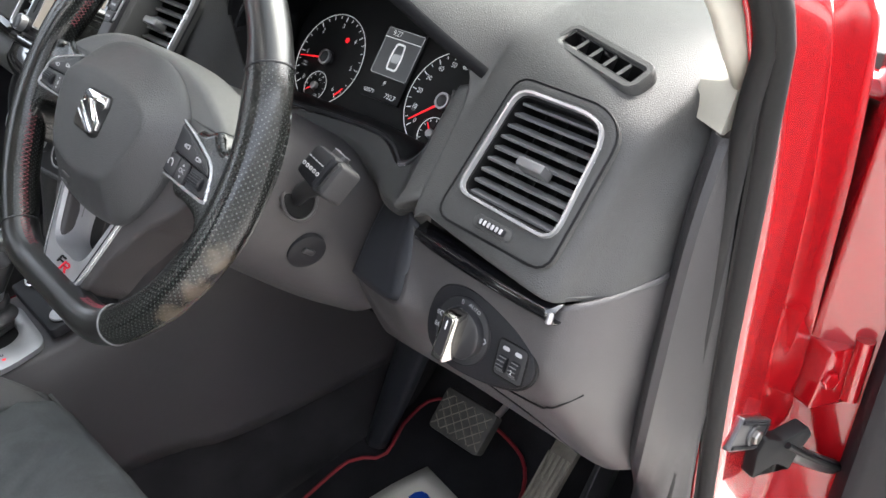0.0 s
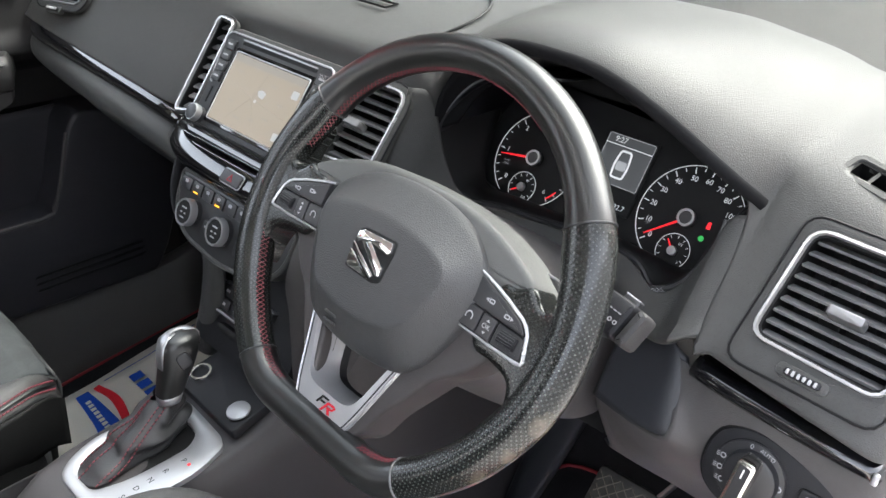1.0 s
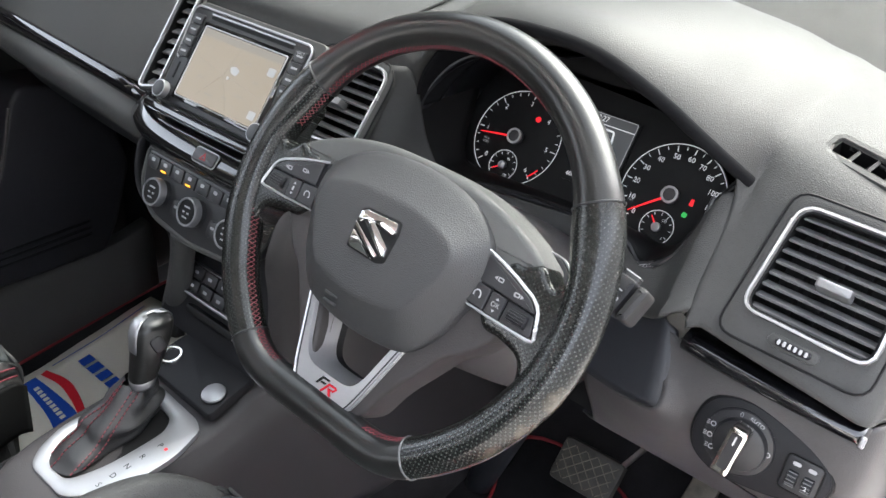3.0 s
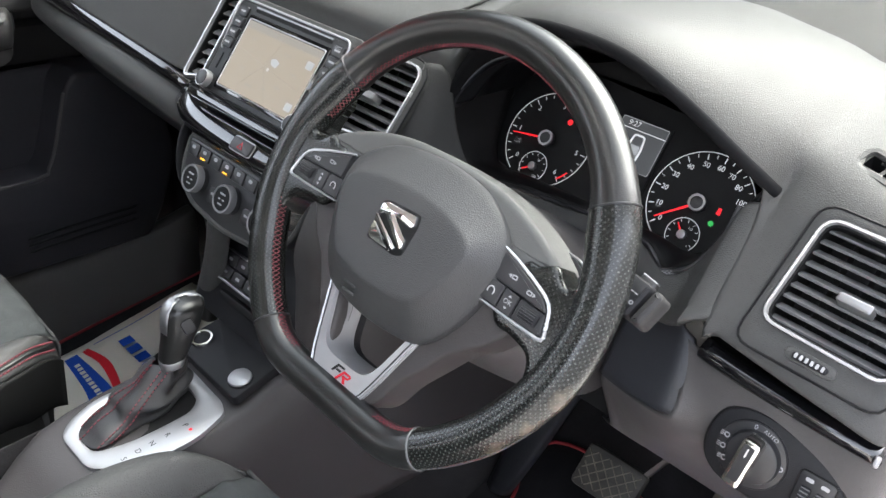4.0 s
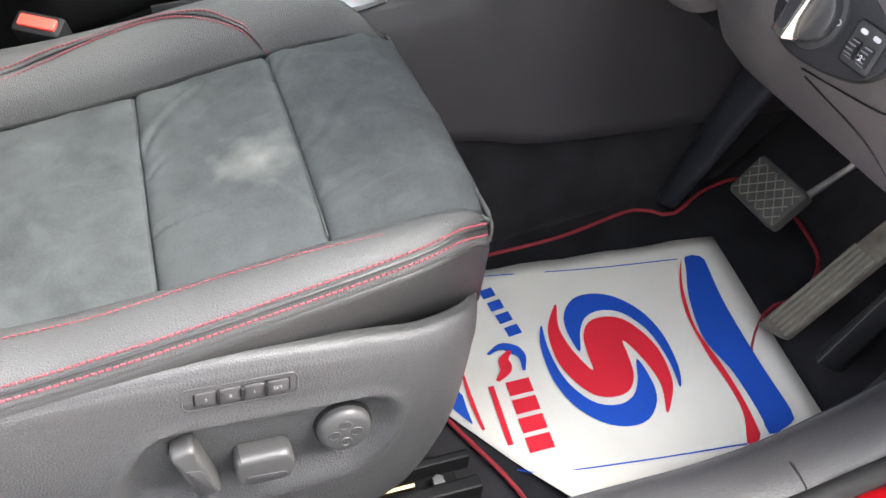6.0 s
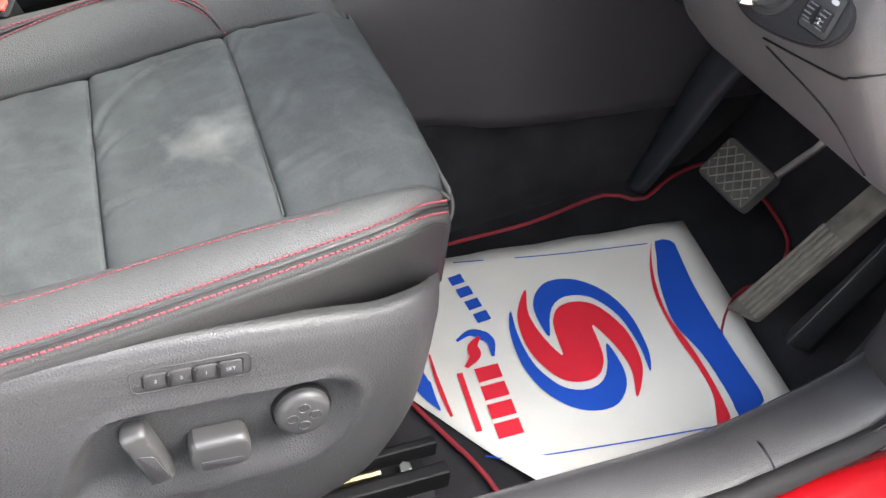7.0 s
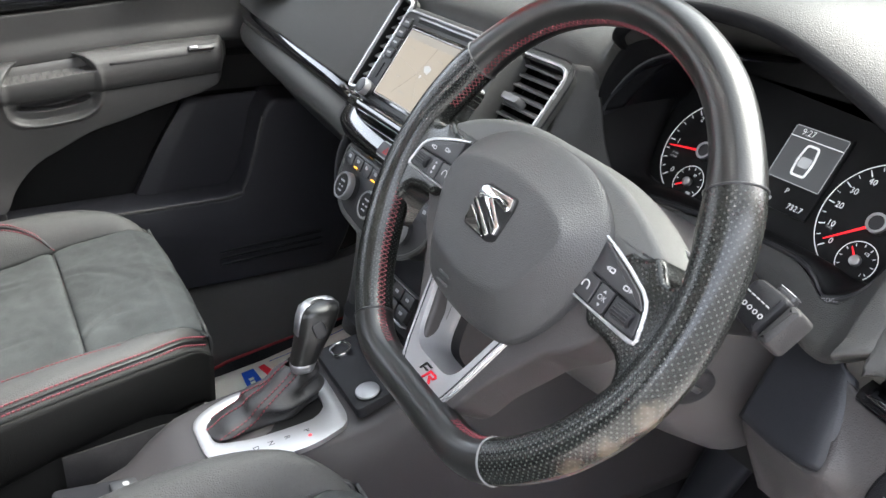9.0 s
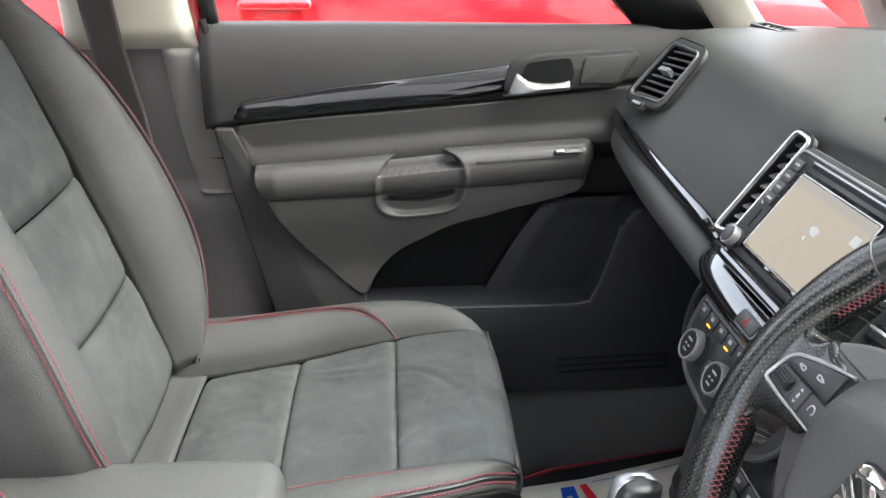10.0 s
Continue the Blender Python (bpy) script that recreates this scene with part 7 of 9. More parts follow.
# ---- seats ----
def seat(name, xc, yf, dz, side, label, controls, back=True):
    """A front seat. xc its middle, yf the cushion's front edge, dz its lift; side +1: its door side lies towards +x."""
    s = thing(name, (xc, yf - 0.25, 0.2), label, "car seat", "front seats")

    def P(u, y, z):
        return Vector((xc + u, yf + y, z + dz))

    def zc(y):
        ys = ((0.02, 0.585), (0.012, 0.615), (0.0, 0.634), (-0.03, 0.645), (-0.15, 0.622), (-0.31, 0.584), (-0.45, 0.562), (-0.56, 0.556))
        for (a, za), (b, zb) in zip(ys, ys[1:]):
            if y >= b:
                return za + (zb - za) * (a - y) / (a - b)
        return ys[-1][1]

    def half(y):
        return 0.186 - 0.012 * max(0, (y + 0.15) / 0.15) - 0.01 * max(0.0, (-y - 0.3) / 0.25)
    def rise(y):
        """The tunnel side's bolster stands higher towards its front."""
        return (0.018 if controls else 0.006) * max(0.0, min(1.0, (-y - 0.005) / 0.06)) * max(0.0, min(1.0, (0.62 + y) / 0.25)) - (0.020 if controls else 0.0) * max(0.0, min(1.0, (-y - 0.15) / 0.2))
    # three suede panels with pulled seams
    folds = (((-0.034, -0.304), (-0.075, -0.291), (-0.115, -0.260), (-0.146, -0.227), 0.0030, 0.0040), ((0.009, -0.304), (-0.008, -0.292), (-0.018, -0.281), (-0.022, -0.270), 0.0026, 0.0030), ((0.095, -0.304), (0.085, -0.287), (0.084, -0.254), (0.099, -0.199), 0.0034, 0.0036), ((0.085, -0.363), (0.084, -0.345), (0.086, -0.330), (0.090, -0.311), 0.0022, 0.0030), ((0.013, -0.373), (0.007, -0.348), (0.008, -0.338), (0.010, -0.327), 0.0020, 0.0030), ((-0.105, -0.152), (-0.130, -0.144), (-0.160, -0.130), (-0.186, -0.107), 0.0028, 0.0040), ((0.030, -0.152), (0.019, -0.124), (-0.026, -0.096), (-0.062, -0.043), 0.0020, 0.0060), ((0.120, -0.152), (0.108, -0.130), (0.100, -0.105), (0.096, -0.080), 0.0018, 0.0040), ((-0.060, -0.300), (-0.100, -0.262), (-0.130, -0.240), (-0.165, -0.215), 0.0018, 0.0050)) if controls else (((-0.120, -0.304), (-0.105, -0.280), (-0.090, -0.240), (-0.080, -0.200), 0.0026, 0.0045), ((0.100, -0.304), (0.085, -0.27), (0.080, -0.24), (0.084, -0.20), 0.0026, 0.0045), ((-0.06, -0.152), (-0.05, -0.12), (-0.02, -0.09), (0.03, -0.06), 0.0022, 0.0055), ((0.13, -0.152), (0.11, -0.13), (0.10, -0.10), (0.11, -0.07), 0.0022, 0.0045))
    lines = [(cr([(a, b, 0) for a, b in f[:4]], 24), f[4], f[5]) for f in folds]

    def folded(u, y):
        """Depth of the sat-in wrinkles: a crease with a soft swelling beside it."""
        v = 0.0
        for line, deep, wide in lines:
            near = min((math.hypot(u - p.x, y - p.y), k) for k, p in enumerate(line))
            d, fade = near[0] / wide, 1 - abs(near[1] / 11.5 - 0.85) ** 3 * 0.5 if near[1] < 21 else 0.4
            if d < 5:
                v += deep * fade * (0.6 * math.exp(-((d - 2.2) / 1.3) ** 2) - math.exp(-d * d))
        return v
    for y0, y1 in ((0.012, -0.1490), (-0.1494, -0.3070), (-0.3074, -0.62 if controls else -0.462)):
        rows = []
        ni = 52 if y0 > -0.3 else 60
        for i in range(ni + 1):
            q = i / ni
            y = y0 + (y1 - y0) * q
            pull = 0.006 * (abs(2 * q - 1) ** 16) if y0 < 0 else 0.006 * (max(0, 2 * q - 1) ** 16)
            row = []
            for j in range(101):
                w = 2 * j / 100 - 1
                crown = 0.008 * (1 - w * w) - 0.010 * abs(w) ** 9 + folded(w * half(y), y)
                wr = 0.0022 * noise.noise(Vector((w * 3.1 + xc * 9, y * 22, 1.7))) * (0.4 + abs(2 * q - 1))
                row.append(P(w * half(y), y, zc(y) + crown - pull + wr + 0.0015 * noise.noise(Vector((w * 9, y * 55 + xc, 4)))))
            rows.append(row)
        part("cushion_panel", grid(rows), "alcantara", s, "grey suede cushion panel, rubbed pale", solid=0.02)
    if not controls:
        part("cushion_rear", grid([[P(w / 12 * (half(y) - 0.001), y, zc(y) + 0.007 * (1 - (w / 12) ** 2) - 0.004 * max(0.0, 1 - (-0.4635 - y) / 0.012) + 0.012 * max(0.0, (-0.50 - y) / 0.06)) for w in range(-12, 13)] for y in [-0.4635 - 0.0072 * i for i in range(14)]]), "seat_leather", s, "leather rear edge of the cushion", solid=0.01)
    for y in (-0.1495, -0.3075):
        part("panel_seam", tube([P(w / 10 * half(y), y, zc(y) + 0.008 * (1 - (w / 10) ** 2) - 0.0058) for w in range(-9, 10)], 0.0007, 6), "seat_leather", s, "dark seam")
    # front face
    part("cushion_front", loft([[P(u, 0.006, zc(0.0) - 0.006), P(u, 0.018 - abs(u) * 0.03, 0.600), P(u, 0.012 - abs(u) * 0.05, 0.56), P(u, -0.01 - abs(u) * 0.05, 0.51), P(u, -0.05, 0.47)] for u in (-0.180, -0.12, 0, 0.12, 0.180)], 24, 16), "seat_leather", s, "leather front of the cushion", solid=0.004)
    # bolsters: v runs from the suede seam over the crest to the side
    for sg in (-1, 1):
        secs = []
        for y, um, lift in ((0.006, 0.192, -0.018), (-0.02, 0.214, -0.008), (-0.06, 0.238, 0.006), (-0.12, 0.256, 0.020), (-0.20, 0.268, 0.032), (-0.30, 0.276, 0.042), (-0.42, 0.282, 0.048), (-0.55, 0.285, 0.055)):
            z = zc(y)
            lift += rise(y) if sg < 0 else 0.0
            k = max(0.0, min(1.0, (y + 0.16) / 0.16))
            h = half(y) - 0.002
            secs.append([P(sg * h, y, z - 0.010), P(sg * (h + 0.012), y, z + lift * 0.55 + 0.002), P(sg * (h * 0.55 + um * 0.45), y, z + lift + 0.008), P(sg * (um - 0.016), y, z + lift + 0.004), P(sg * (um - 0.002), y, z + lift - 0.016), P(sg * (um - 0.006 + 0.003 * k), y, z + lift * 0.4 - 0.040), P(sg * (um - 0.020 + 0.014 * k), y, z - 0.068 - 0.012 * k), P(sg * (um - 0.046 + 0.036 * k), y, z - 0.092 - 0.026 * k)])
        part("bolster", loft([q[:5] for q in secs], 40, 20), "seat_leather", s, "padded leather side bolster", solid=0.004)
        # below the stitch the colour carries the shade, deepest on the passenger seat
        part("bolster_side", loft([[q[4] + (q[4] - q[3]) * 0.02] + q[5:] for q in secs], 40, 14), "seat_side_shade" if controls else "seat_deep_shade", s, "leather side of the bolster, shade put into its colour", solid=0.004)

        def crest(y, f, out=0.0):
            tab = ((0.006, 0.192, -0.018), (-0.02, 0.214, -0.008), (-0.06, 0.238, 0.006), (-0.12, 0.256, 0.020), (-0.20, 0.268, 0.032), (-0.30, 0.276, 0.042), (-0.42, 0.282, 0.048), (-0.55, 0.285, 0.055))
            for (a, ua, la), (b, ub, lb) in zip(tab, tab[1:]):
                if y >= b:
                    k = (a - y) / (a - b)
                    um, lift = ua + (ub - ua) * k, la + (lb - la) * k
                    break
            return um, lift + (rise(y) if sg < 0 else 0.0)

        def on_bolster(y, u):
            """The bolster's height at u across."""
            um, lift = crest(y, 0)
            h = half(y) - 0.002
            tab = ((h, -0.010), (h + 0.012, lift * 0.55 + 0.002), (h * 0.55 + um * 0.45, lift + 0.008), (um - 0.016, lift + 0.004), (um, lift - 0.016))
            for (a, za), (b, zb) in zip(tab, tab[1:]):
                if u <= b:
                    k = max(0.0, (u - a) / (b - a))
                    return zc(y) + za + (zb - za) * k + 0.004 * k * (1 - k)
            return zc(y) + lift - 0.016
        if sg > 0:
            pts = [P(sg * u, y, on_bolster(y, u) + 0.0012) for y, u in ((-0.112, 0.219), (-0.17, 0.221), (-0.216, 0.223), (-0.252, 0.223), (-0.297, 0.227), (-0.339, 0.230), (-0.38, 0.231), (-0.50, 0.231))]
            part("stitch_line", dashes(cr(pts, 100), 0.0008), "stitch", s, "red stitch row")
        # twin stitch rows with a welt between
        near = sg > 0
        for d, mt, r in ((-0.0052, "stitch", 0.0012), (0.0, "leather", 0.0020), (0.0052, "stitch", 0.0012)):
            pts = []
            ys = [0.0, -0.015, -0.04, -0.08, -0.13, -0.19, -0.26, -0.34, -0.43, -0.52] if near else [-0.150, -0.163, -0.180, -0.208, -0.246, -0.291, -0.343, -0.394, -0.444, -0.52]
            us = [0.186, 0.193, 0.201, 0.214, 0.228, 0.237, 0.230, 0.220, 0.212, 0.206] if controls else [0.186, 0.193, 0.203, 0.217, 0.230, 0.237, 0.240, 0.240, 0.239, 0.238]
            for i, y in enumerate(ys):
                um, lift = crest(y, 0)
                if near:
                    u = um - 0.007 + d * 0.55
                    z = zc(y) + lift - 0.005 - d * 0.9
                else:
                    k = max(0.0, 1 - i / 4)
                    u = us[i] + d * (1 - 0.6 * k)
                    z = on_bolster(y, u) + 0.0012
                    y = y - d * k
                pts.append(P(sg * u, y, z + 0.0016))
            part("stitch_line" if mt == "stitch" else "welt", dashes(cr(pts, 120), r) if mt == "stitch" else tube(cr(pts, 60), r, 6), mt, s, "red stitch row" if mt == "stitch" else "raised leather welt")
    # pan and side skirts
    part("seat_pan", loft([[P(-0.19, y, 0.30 + e), P(-0.20, y, 0.50 + e), P(0, y, 0.52 + e), P(0.20, y, 0.50 + e), P(0.19, y, 0.30 + e)] for y, e in ((-0.035, 0.04), (-0.08, 0.0), (-0.3, 0.0), (-0.55, 0.0))], 10, 16), "black", s, "dark seat pan", solid=0.004)
    for sg in (-1, 1):
        if sg == side or not controls:
            g = 0.0 if controls else -0.040
            sk = []
            for y, x, zt, zb in ((0.000, 0.190 + g, 0.528, 0.45), (-0.012, 0.216 + g, 0.536, 0.42), (-0.04, 0.246 + g, 0.556, 0.37), (-0.085, 0.265 + g, 0.568, 0.32), (-0.127, 0.273 + g, 0.580, 0.30), (-0.175, 0.278 + g, 0.590, 0.285), (-0.24, 0.280 + g, 0.598, 0.278), (-0.32, 0.280 + g, 0.600, 0.275), (-0.45, 0.280 + g, 0.596, 0.275), (-0.56, 0.278 + g, 0.592, 0.275)):
                sk.append([P(sg * (x - 0.022), y, zt - 0.004), P(sg * (x - 0.008), y, zt), P(sg * x, y, zt - 0.008), P(sg * (x + 0.003), y, zt - 0.035), P(sg * x, y, (zt + zb) / 2), P(sg * (x - 0.006), y, zb + 0.02), P(sg * (x - 0.02), y, zb)])
            shell = loft(sk, 150 if controls else 40, 110 if controls else 24)
            cm = basis(P(sg * 0.2815, -0.28, 0.49), (0, 1, 0), (1, 0, 0.03))
            if controls:
                hollow = [Vector((x, y)) for x, y in rquad([(-0.118, -0.094), (-0.084, -0.014), (-0.058, 0.026), (-0.034, 0.038), (0.050, 0.0345), (0.135, 0.025), (0.162, 0.012), (0.1745, -0.008), (0.1740, -0.034), (0.158, -0.070), (0.128, -0.094), (0.037, -0.094), (-0.04, -0.086)], 0.012)]
                mem_hollow = [Vector((x, y)) for x, y in rquad([(-0.0205, 0.0640), (-0.0165, 0.0905), (0.0730, 0.0850), (0.0760, 0.0600)], 0.006)]
                inv = cm.inverted()

                def within(poly, p):
                    """How deep p lies inside the outline, below nought outside."""
                    d, odd = 9.0, False
                    for a, b in zip(poly, poly[1:] + poly[:1]):
                        e = b - a
                        k = max(0.0, min(1.0, (p - a).dot(e) / max(1e-12, e.length_squared)))
                        d = min(d, (p - a - e * k).length)
                        if (a.y > p.y) != (b.y > p.y) and p.x < a.x + (p.y - a.y) / (b.y - a.y) * e.x:
                            odd = not odd
                    return d if odd else -d
                away = (cm.to_3x3() @ Vector((0, 0, 1))).normalized()
                for v in shell.verts:
                    p = (inv @ v.co).xy
                    if -0.13 < p.x < 0.20 and -0.11 < p.y < 0.10:
                        d = within(hollow, p)
                        wide = 0.013 + 0.022 * max(0.0, min(1.0, (-p.y - 0.01) / 0.06)) + 0.008 * max(0.0, min(1.0, (p.x - 0.12) / 0.04))
                        k = max(0.0, min(1.0, d / wide))
                        ridge = 0.0025 * math.exp(-((d + 0.004) / 0.005) ** 2)
                        v.co += away * (ridge - 0.013 * k * k * (3 - 2 * k))
            # the passenger skirt's near-black colour also stands for shade
            skirt = part("side_skirt", shell, "seat_shell" if controls else "seat_deep_shade", s, "grained grey plastic side skirt", solid=0.004)
            if controls and sg == side:
                # framed memory keys
                mm = cm @ Matrix.Translation((0.0275, 0.0745, 0.0025)) @ pose(0, 0, 0, 0, 0, -3.0)
                mem = part("memory_panel", prism(rrect(0.0965, 0.0265, 0.007, 5), -0.006, 0.0012, 0.0012, m=mm), "kick", skirt, "slim dark memory key panel")
                part("memory_frame", ring_plate(rrect(0.0985, 0.0285, 0.008, 5), rrect(0.0945, 0.0245, 0.006, 5), -0.004, 0.0020, m=mm, bevel=0.0008), "kick", mem, "thin raised frame")
                part("memory_gap", prism(rrect(0.0810, 0.0180, 0.003, 4, 0.0015), 0.0, 0.0015, m=mm), "black", mem)
                for i, t in enumerate(("3", "2", "1", "SET")):
                    kx = -0.0283 + i * 0.0199
                    part("memory_key", prism(rrect(0.0182, 0.0162, 0.0022, 3, kx, 0), 0.001, 0.0034, 0.0012, m=mm), "kick", mem)
                    part("memory_mark", text_bm(t, 0.0052, mm @ Matrix.Translation((kx, 0, 0.0037))), "grey_print", mem, smooth=False)
                    if i:
                        part("memory_ridge", prism(rrect(0.0034, 0.0140, 0.0012, 3, kx - 0.00995, 0), 0.001, 0.0058, 0.001, m=mm), "black", mem)
                # leaning recline switch and flat slide switch, each with a hollowed side
                rm = cm @ Matrix.Translation((-0.0205, -0.020, -0.013)) @ pose(0, 0, 0, 0, 0, 14)
                rec = part("recline_switch", loft([[rm @ Vector((x * w, y * h + o, z)) for x, y in rquad([(-0.0110, -0.037), (0.0110, -0.037), (0.0120, 0.037), (-0.0120, 0.037)], 0.008, 4)] for w, h, o, z in ((0.95, 0.95, 0.0, 0.0), (1.0, 1.0, 0.0, 0.006), (1.0, 1.0, 0.001, 0.016), (0.93, 0.965, 0.001, 0.0205), (0.80, 0.90, 0.001, 0.0225), (0.4, 0.5, 0.001, 0.023))], 24, 40, closed=True, caps=True), "switch", skirt, "upright grey seat switch")
                part("finger_face", prism(rquad([(-0.0065, -0.030), (0.0075, -0.030), (0.0070, 0.006), (-0.0060, 0.014)], 0.004), 0.0218, 0.0236, 0.0008, m=rm), "kick", rec, "flat darker finger face")
                bm2 = cm @ Matrix.Translation((0.0395, -0.0365, -0.013)) @ pose(0, 0, 0, 0, 0, -2)
                sli = part("slide_switch", loft([[bm2 @ Vector((x * w, y * h + o, z)) for x, y in rquad([(-0.0240, -0.0190), (0.0250, -0.0190), (0.0280, 0.004), (0.0240, 0.0205), (-0.0260, 0.0205), (-0.0280, 0.004)], 0.008, 4)] for w, h, o, z in ((0.97, 0.95, 0.0, 0.0), (1.0, 1.0, 0.0, 0.006), (1.0, 1.0, 0.001, 0.016), (0.96, 0.93, 0.001, 0.0205), (0.90, 0.80, 0.001, 0.0225), (0.5, 0.4, 0.001, 0.023))], 24, 44, closed=True, caps=True), "switch", skirt, "flat grey seat switch")
                part("finger_face", prism(rquad([(-0.017, -0.0140), (0.019, -0.0140), (0.020, -0.004), (-0.019, -0.001)], 0.004), 0.0215, 0.0236, 0.0008, m=bm2), "kick", sli, "flat darker finger face")
                lm = cm @ Matrix.Translation((0.1175, -0.0195, -0.0125))
                part("lumbar_gap", prism(circle(0.0282, 40, 0, 0, 0.0305), -0.002, 0.0025, m=lm), "black", skirt)
                lum = part("lumbar_switch", prism(circle(0.0262, 40, 0, 0, 0.0285), 0.0, 0.013, 0.007, steps=5, m=lm), "switch", skirt, "round four-way lumbar switch")
                for a in range(4):
                    dx, dy = 0.0108 * math.cos(a * math.pi / 2), 0.0122 * math.sin(a * math.pi / 2)
                    part("lumbar_dimple", ring_plate(circle(0.0062, 18, dx, dy), circle(0.0047, 18, dx, dy), 0.0115, 0.0136, m=lm, bevel=0.0006), "switch", lum)
                    part("dimple_floor", prism(circle(0.0048, 18, dx, dy), 0.0115, 0.01315, m=lm), "kick", lum)
    # dark filler behind the cushion's front
    part("front_apron", box(xc - 0.205, xc + 0.205, yf - 0.06, yf - 0.026, 0.44 + dz, 0.585 + dz, 0.01), "seat_leather", s, "leather front apron")
    # rails
    for u in (-0.19, 0.23):
        part("rail", prism(rrect(0.020, 0.44, 0.003, 2, xc + u, yf - 0.20), 0.205, 0.235, 0.004), "black", s, "black steel seat rail")
        part("rail", prism(rrect(0.014, 0.44, 0.003, 2, xc + u - 0.045, yf - 0.20), 0.205, 0.230, 0.004), "black", s, "black steel seat rail")
    part("rail_bolt", prism(circle(0.009, 6, xc + 0.208, yf - 0.028), 0.20, 0.222, 0.002), "steel", s, "steel mounting bolt", smooth=False)
    part("rail_spindle", tube([(xc + 0.208, yf - 0.20, 0.222), (xc + 0.208, yf - 0.06, 0.222)], 0.006, 8), "brass", s, "brassy adjuster spindle")
    part("rail_foot", box(xc + 0.165, xc + 0.25, yf - 0.44, yf + 0.0, 0.193, 0.206, 0.003), "black", s, "rail foot plate")
    if not back:
        return s
    # backrest
    def Bk(u, h, f):
        """u across, h up along the back, f forward of its middle sheet."""
        tilt = radians(17)
        return P(u, (-0.570 if controls else -0.500) - h * math.sin(tilt) + f * math.cos(tilt), 0.575 + h * math.cos(tilt) + f * math.sin(tilt))

    def bw(h):
        return 0.172 - 0.045 * (h / 0.75) ** 2
    for h0, h1 in ((0.02, 0.19), (0.193, 0.36), (0.363, 0.74)):
        rows = []
        for i in range(15):
            q = i / 14
            h = h0 + (h1 - h0) * q
            rows.append([Bk(w / 12 * bw(h), h, 0.012 * (1 - (w / 12) ** 2) - 0.005 * abs(2 * q - 1) ** 10 - 0.010 * abs(w / 12) ** 9 - 0.03 * max(0, (h - 0.55) / 0.2) + 0.0016 * noise.noise(Vector((w * 0.4, h * 30, xc)))) for w in range(-12, 13)])
        part("back_panel", grid(rows), "alcantara", s, "grey suede backrest panel", solid=0.02)
    for sg in (-1, 1):
        secs = []
        for h, um, f in ((0.0, 0.195, 0.02), (0.06, 0.245, 0.050), (0.17, 0.285, 0.072), (0.32, 0.280, 0.074), (0.48, 0.250, 0.055), (0.60, 0.212, 0.02), (0.68, 0.188, -0.02), (0.76, 0.165, -0.04)):
            k = bw(h) - 0.002
            secs.append([Bk(sg * k, h, -0.012 - 0.03 * max(0, (h - 0.55) / 0.2)), Bk(sg * (k + 0.012), h, f * 0.5), Bk(sg * (k * 0.5 + um * 0.5), h, f + 0.006), Bk(sg * (um - 0.014), h, f), Bk(sg * (um + 0.002), h, f - 0.022), Bk(sg * (um + 0.004), h, f - 0.06), Bk(sg * (um - 0.004), h, -0.06), Bk(sg * (um - 0.02), h, -0.10)])
        part("back_bolster", loft(secs, 36, 28), "seat_leather", s, "padded leather backrest bolster", solid=0.004)
        for d, mt, r in ((-0.0045, "stitch", 0.0009), (0.0, "seat_leather", 0.002), (0.0045, "stitch", 0.0009)):
            pts = []
            for h, um, f in ((0.0, 0.195, 0.02), (0.06, 0.245, 0.050), (0.17, 0.285, 0.072), (0.32, 0.280, 0.074), (0.48, 0.250, 0.055), (0.60, 0.212, 0.02), (0.66, 0.195, -0.012)):
                q = max(0, (h - 0.50) / 0.16)
                pts.append(Bk(sg * (um - 0.006 + d * 0.6 - q * 0.030), h, f - 0.002 - d * 0.8 + 0.004))
            part("stitch_line" if mt == "stitch" else "welt", dashes(cr(pts, 120), r) if mt == "stitch" else tube(cr(pts, 60), r, 6), mt, s, "red stitch row" if mt == "stitch" else "raised leather welt")
        pts = [Bk(sg * (bw(h) + 0.003), h, -0.001 - 0.03 * max(0, (h - 0.55) / 0.2)) for h in (0.02, 0.1, 0.2, 0.3, 0.4, 0.55, 0.70)]
        part("stitch_line", dashes(cr(pts, 100), 0.0008), "stitch", s, "red stitch row")
    part("back_shell", loft([[Bk(-um, h, -0.05), Bk(-um * 0.9, h, -0.11), Bk(0, h, -0.125), Bk(um * 0.9, h, -0.11), Bk(um, h, -0.05)] for h, um in ((-0.06, 0.20), (0.1, 0.27), (0.35, 0.28), (0.58, 0.24), (0.77, 0.18))], 16, 16), "trim_dark", s, "dark rear shell", solid=0.004)
    part("head_restraint", prism(rrect(0.26, 0.17, 0.05, 5), -0.05, 0.05, 0.035, steps=4, m=basis(Bk(0, 0.90, -0.05), (1, 0, 0), Bk(0, 0, 1) - Bk(0, 0, 0))), "seat_leather", s, "padded head restraint")
    for u in (-0.06, 0.06):
        part("restraint_post", tube([Bk(u, 0.72, -0.06), Bk(u, 0.86, -0.06)], 0.006, 8), "satin", s)
    bmk = basis(Bk(0.06, 0.60, 0.0035), (1, 0, 0), Bk(0, 0, 1) - Bk(0, 0, 0))
    for i in range(5):
        part("badge_bar", prism(rrect(0.007 if i else 0.014, 0.011, 0.002, 2, -0.02 + i * 0.0125, 0.0), 0.0, 0.0012, m=bmk), "white" if i else "ink_red", s, "small embroidered bar", smooth=False)
    return s


driver_seat = seat("driver_seat", 0.378, -0.030, 0.0, 1, "grey suede and black leather driver's seat with red stitching", True)
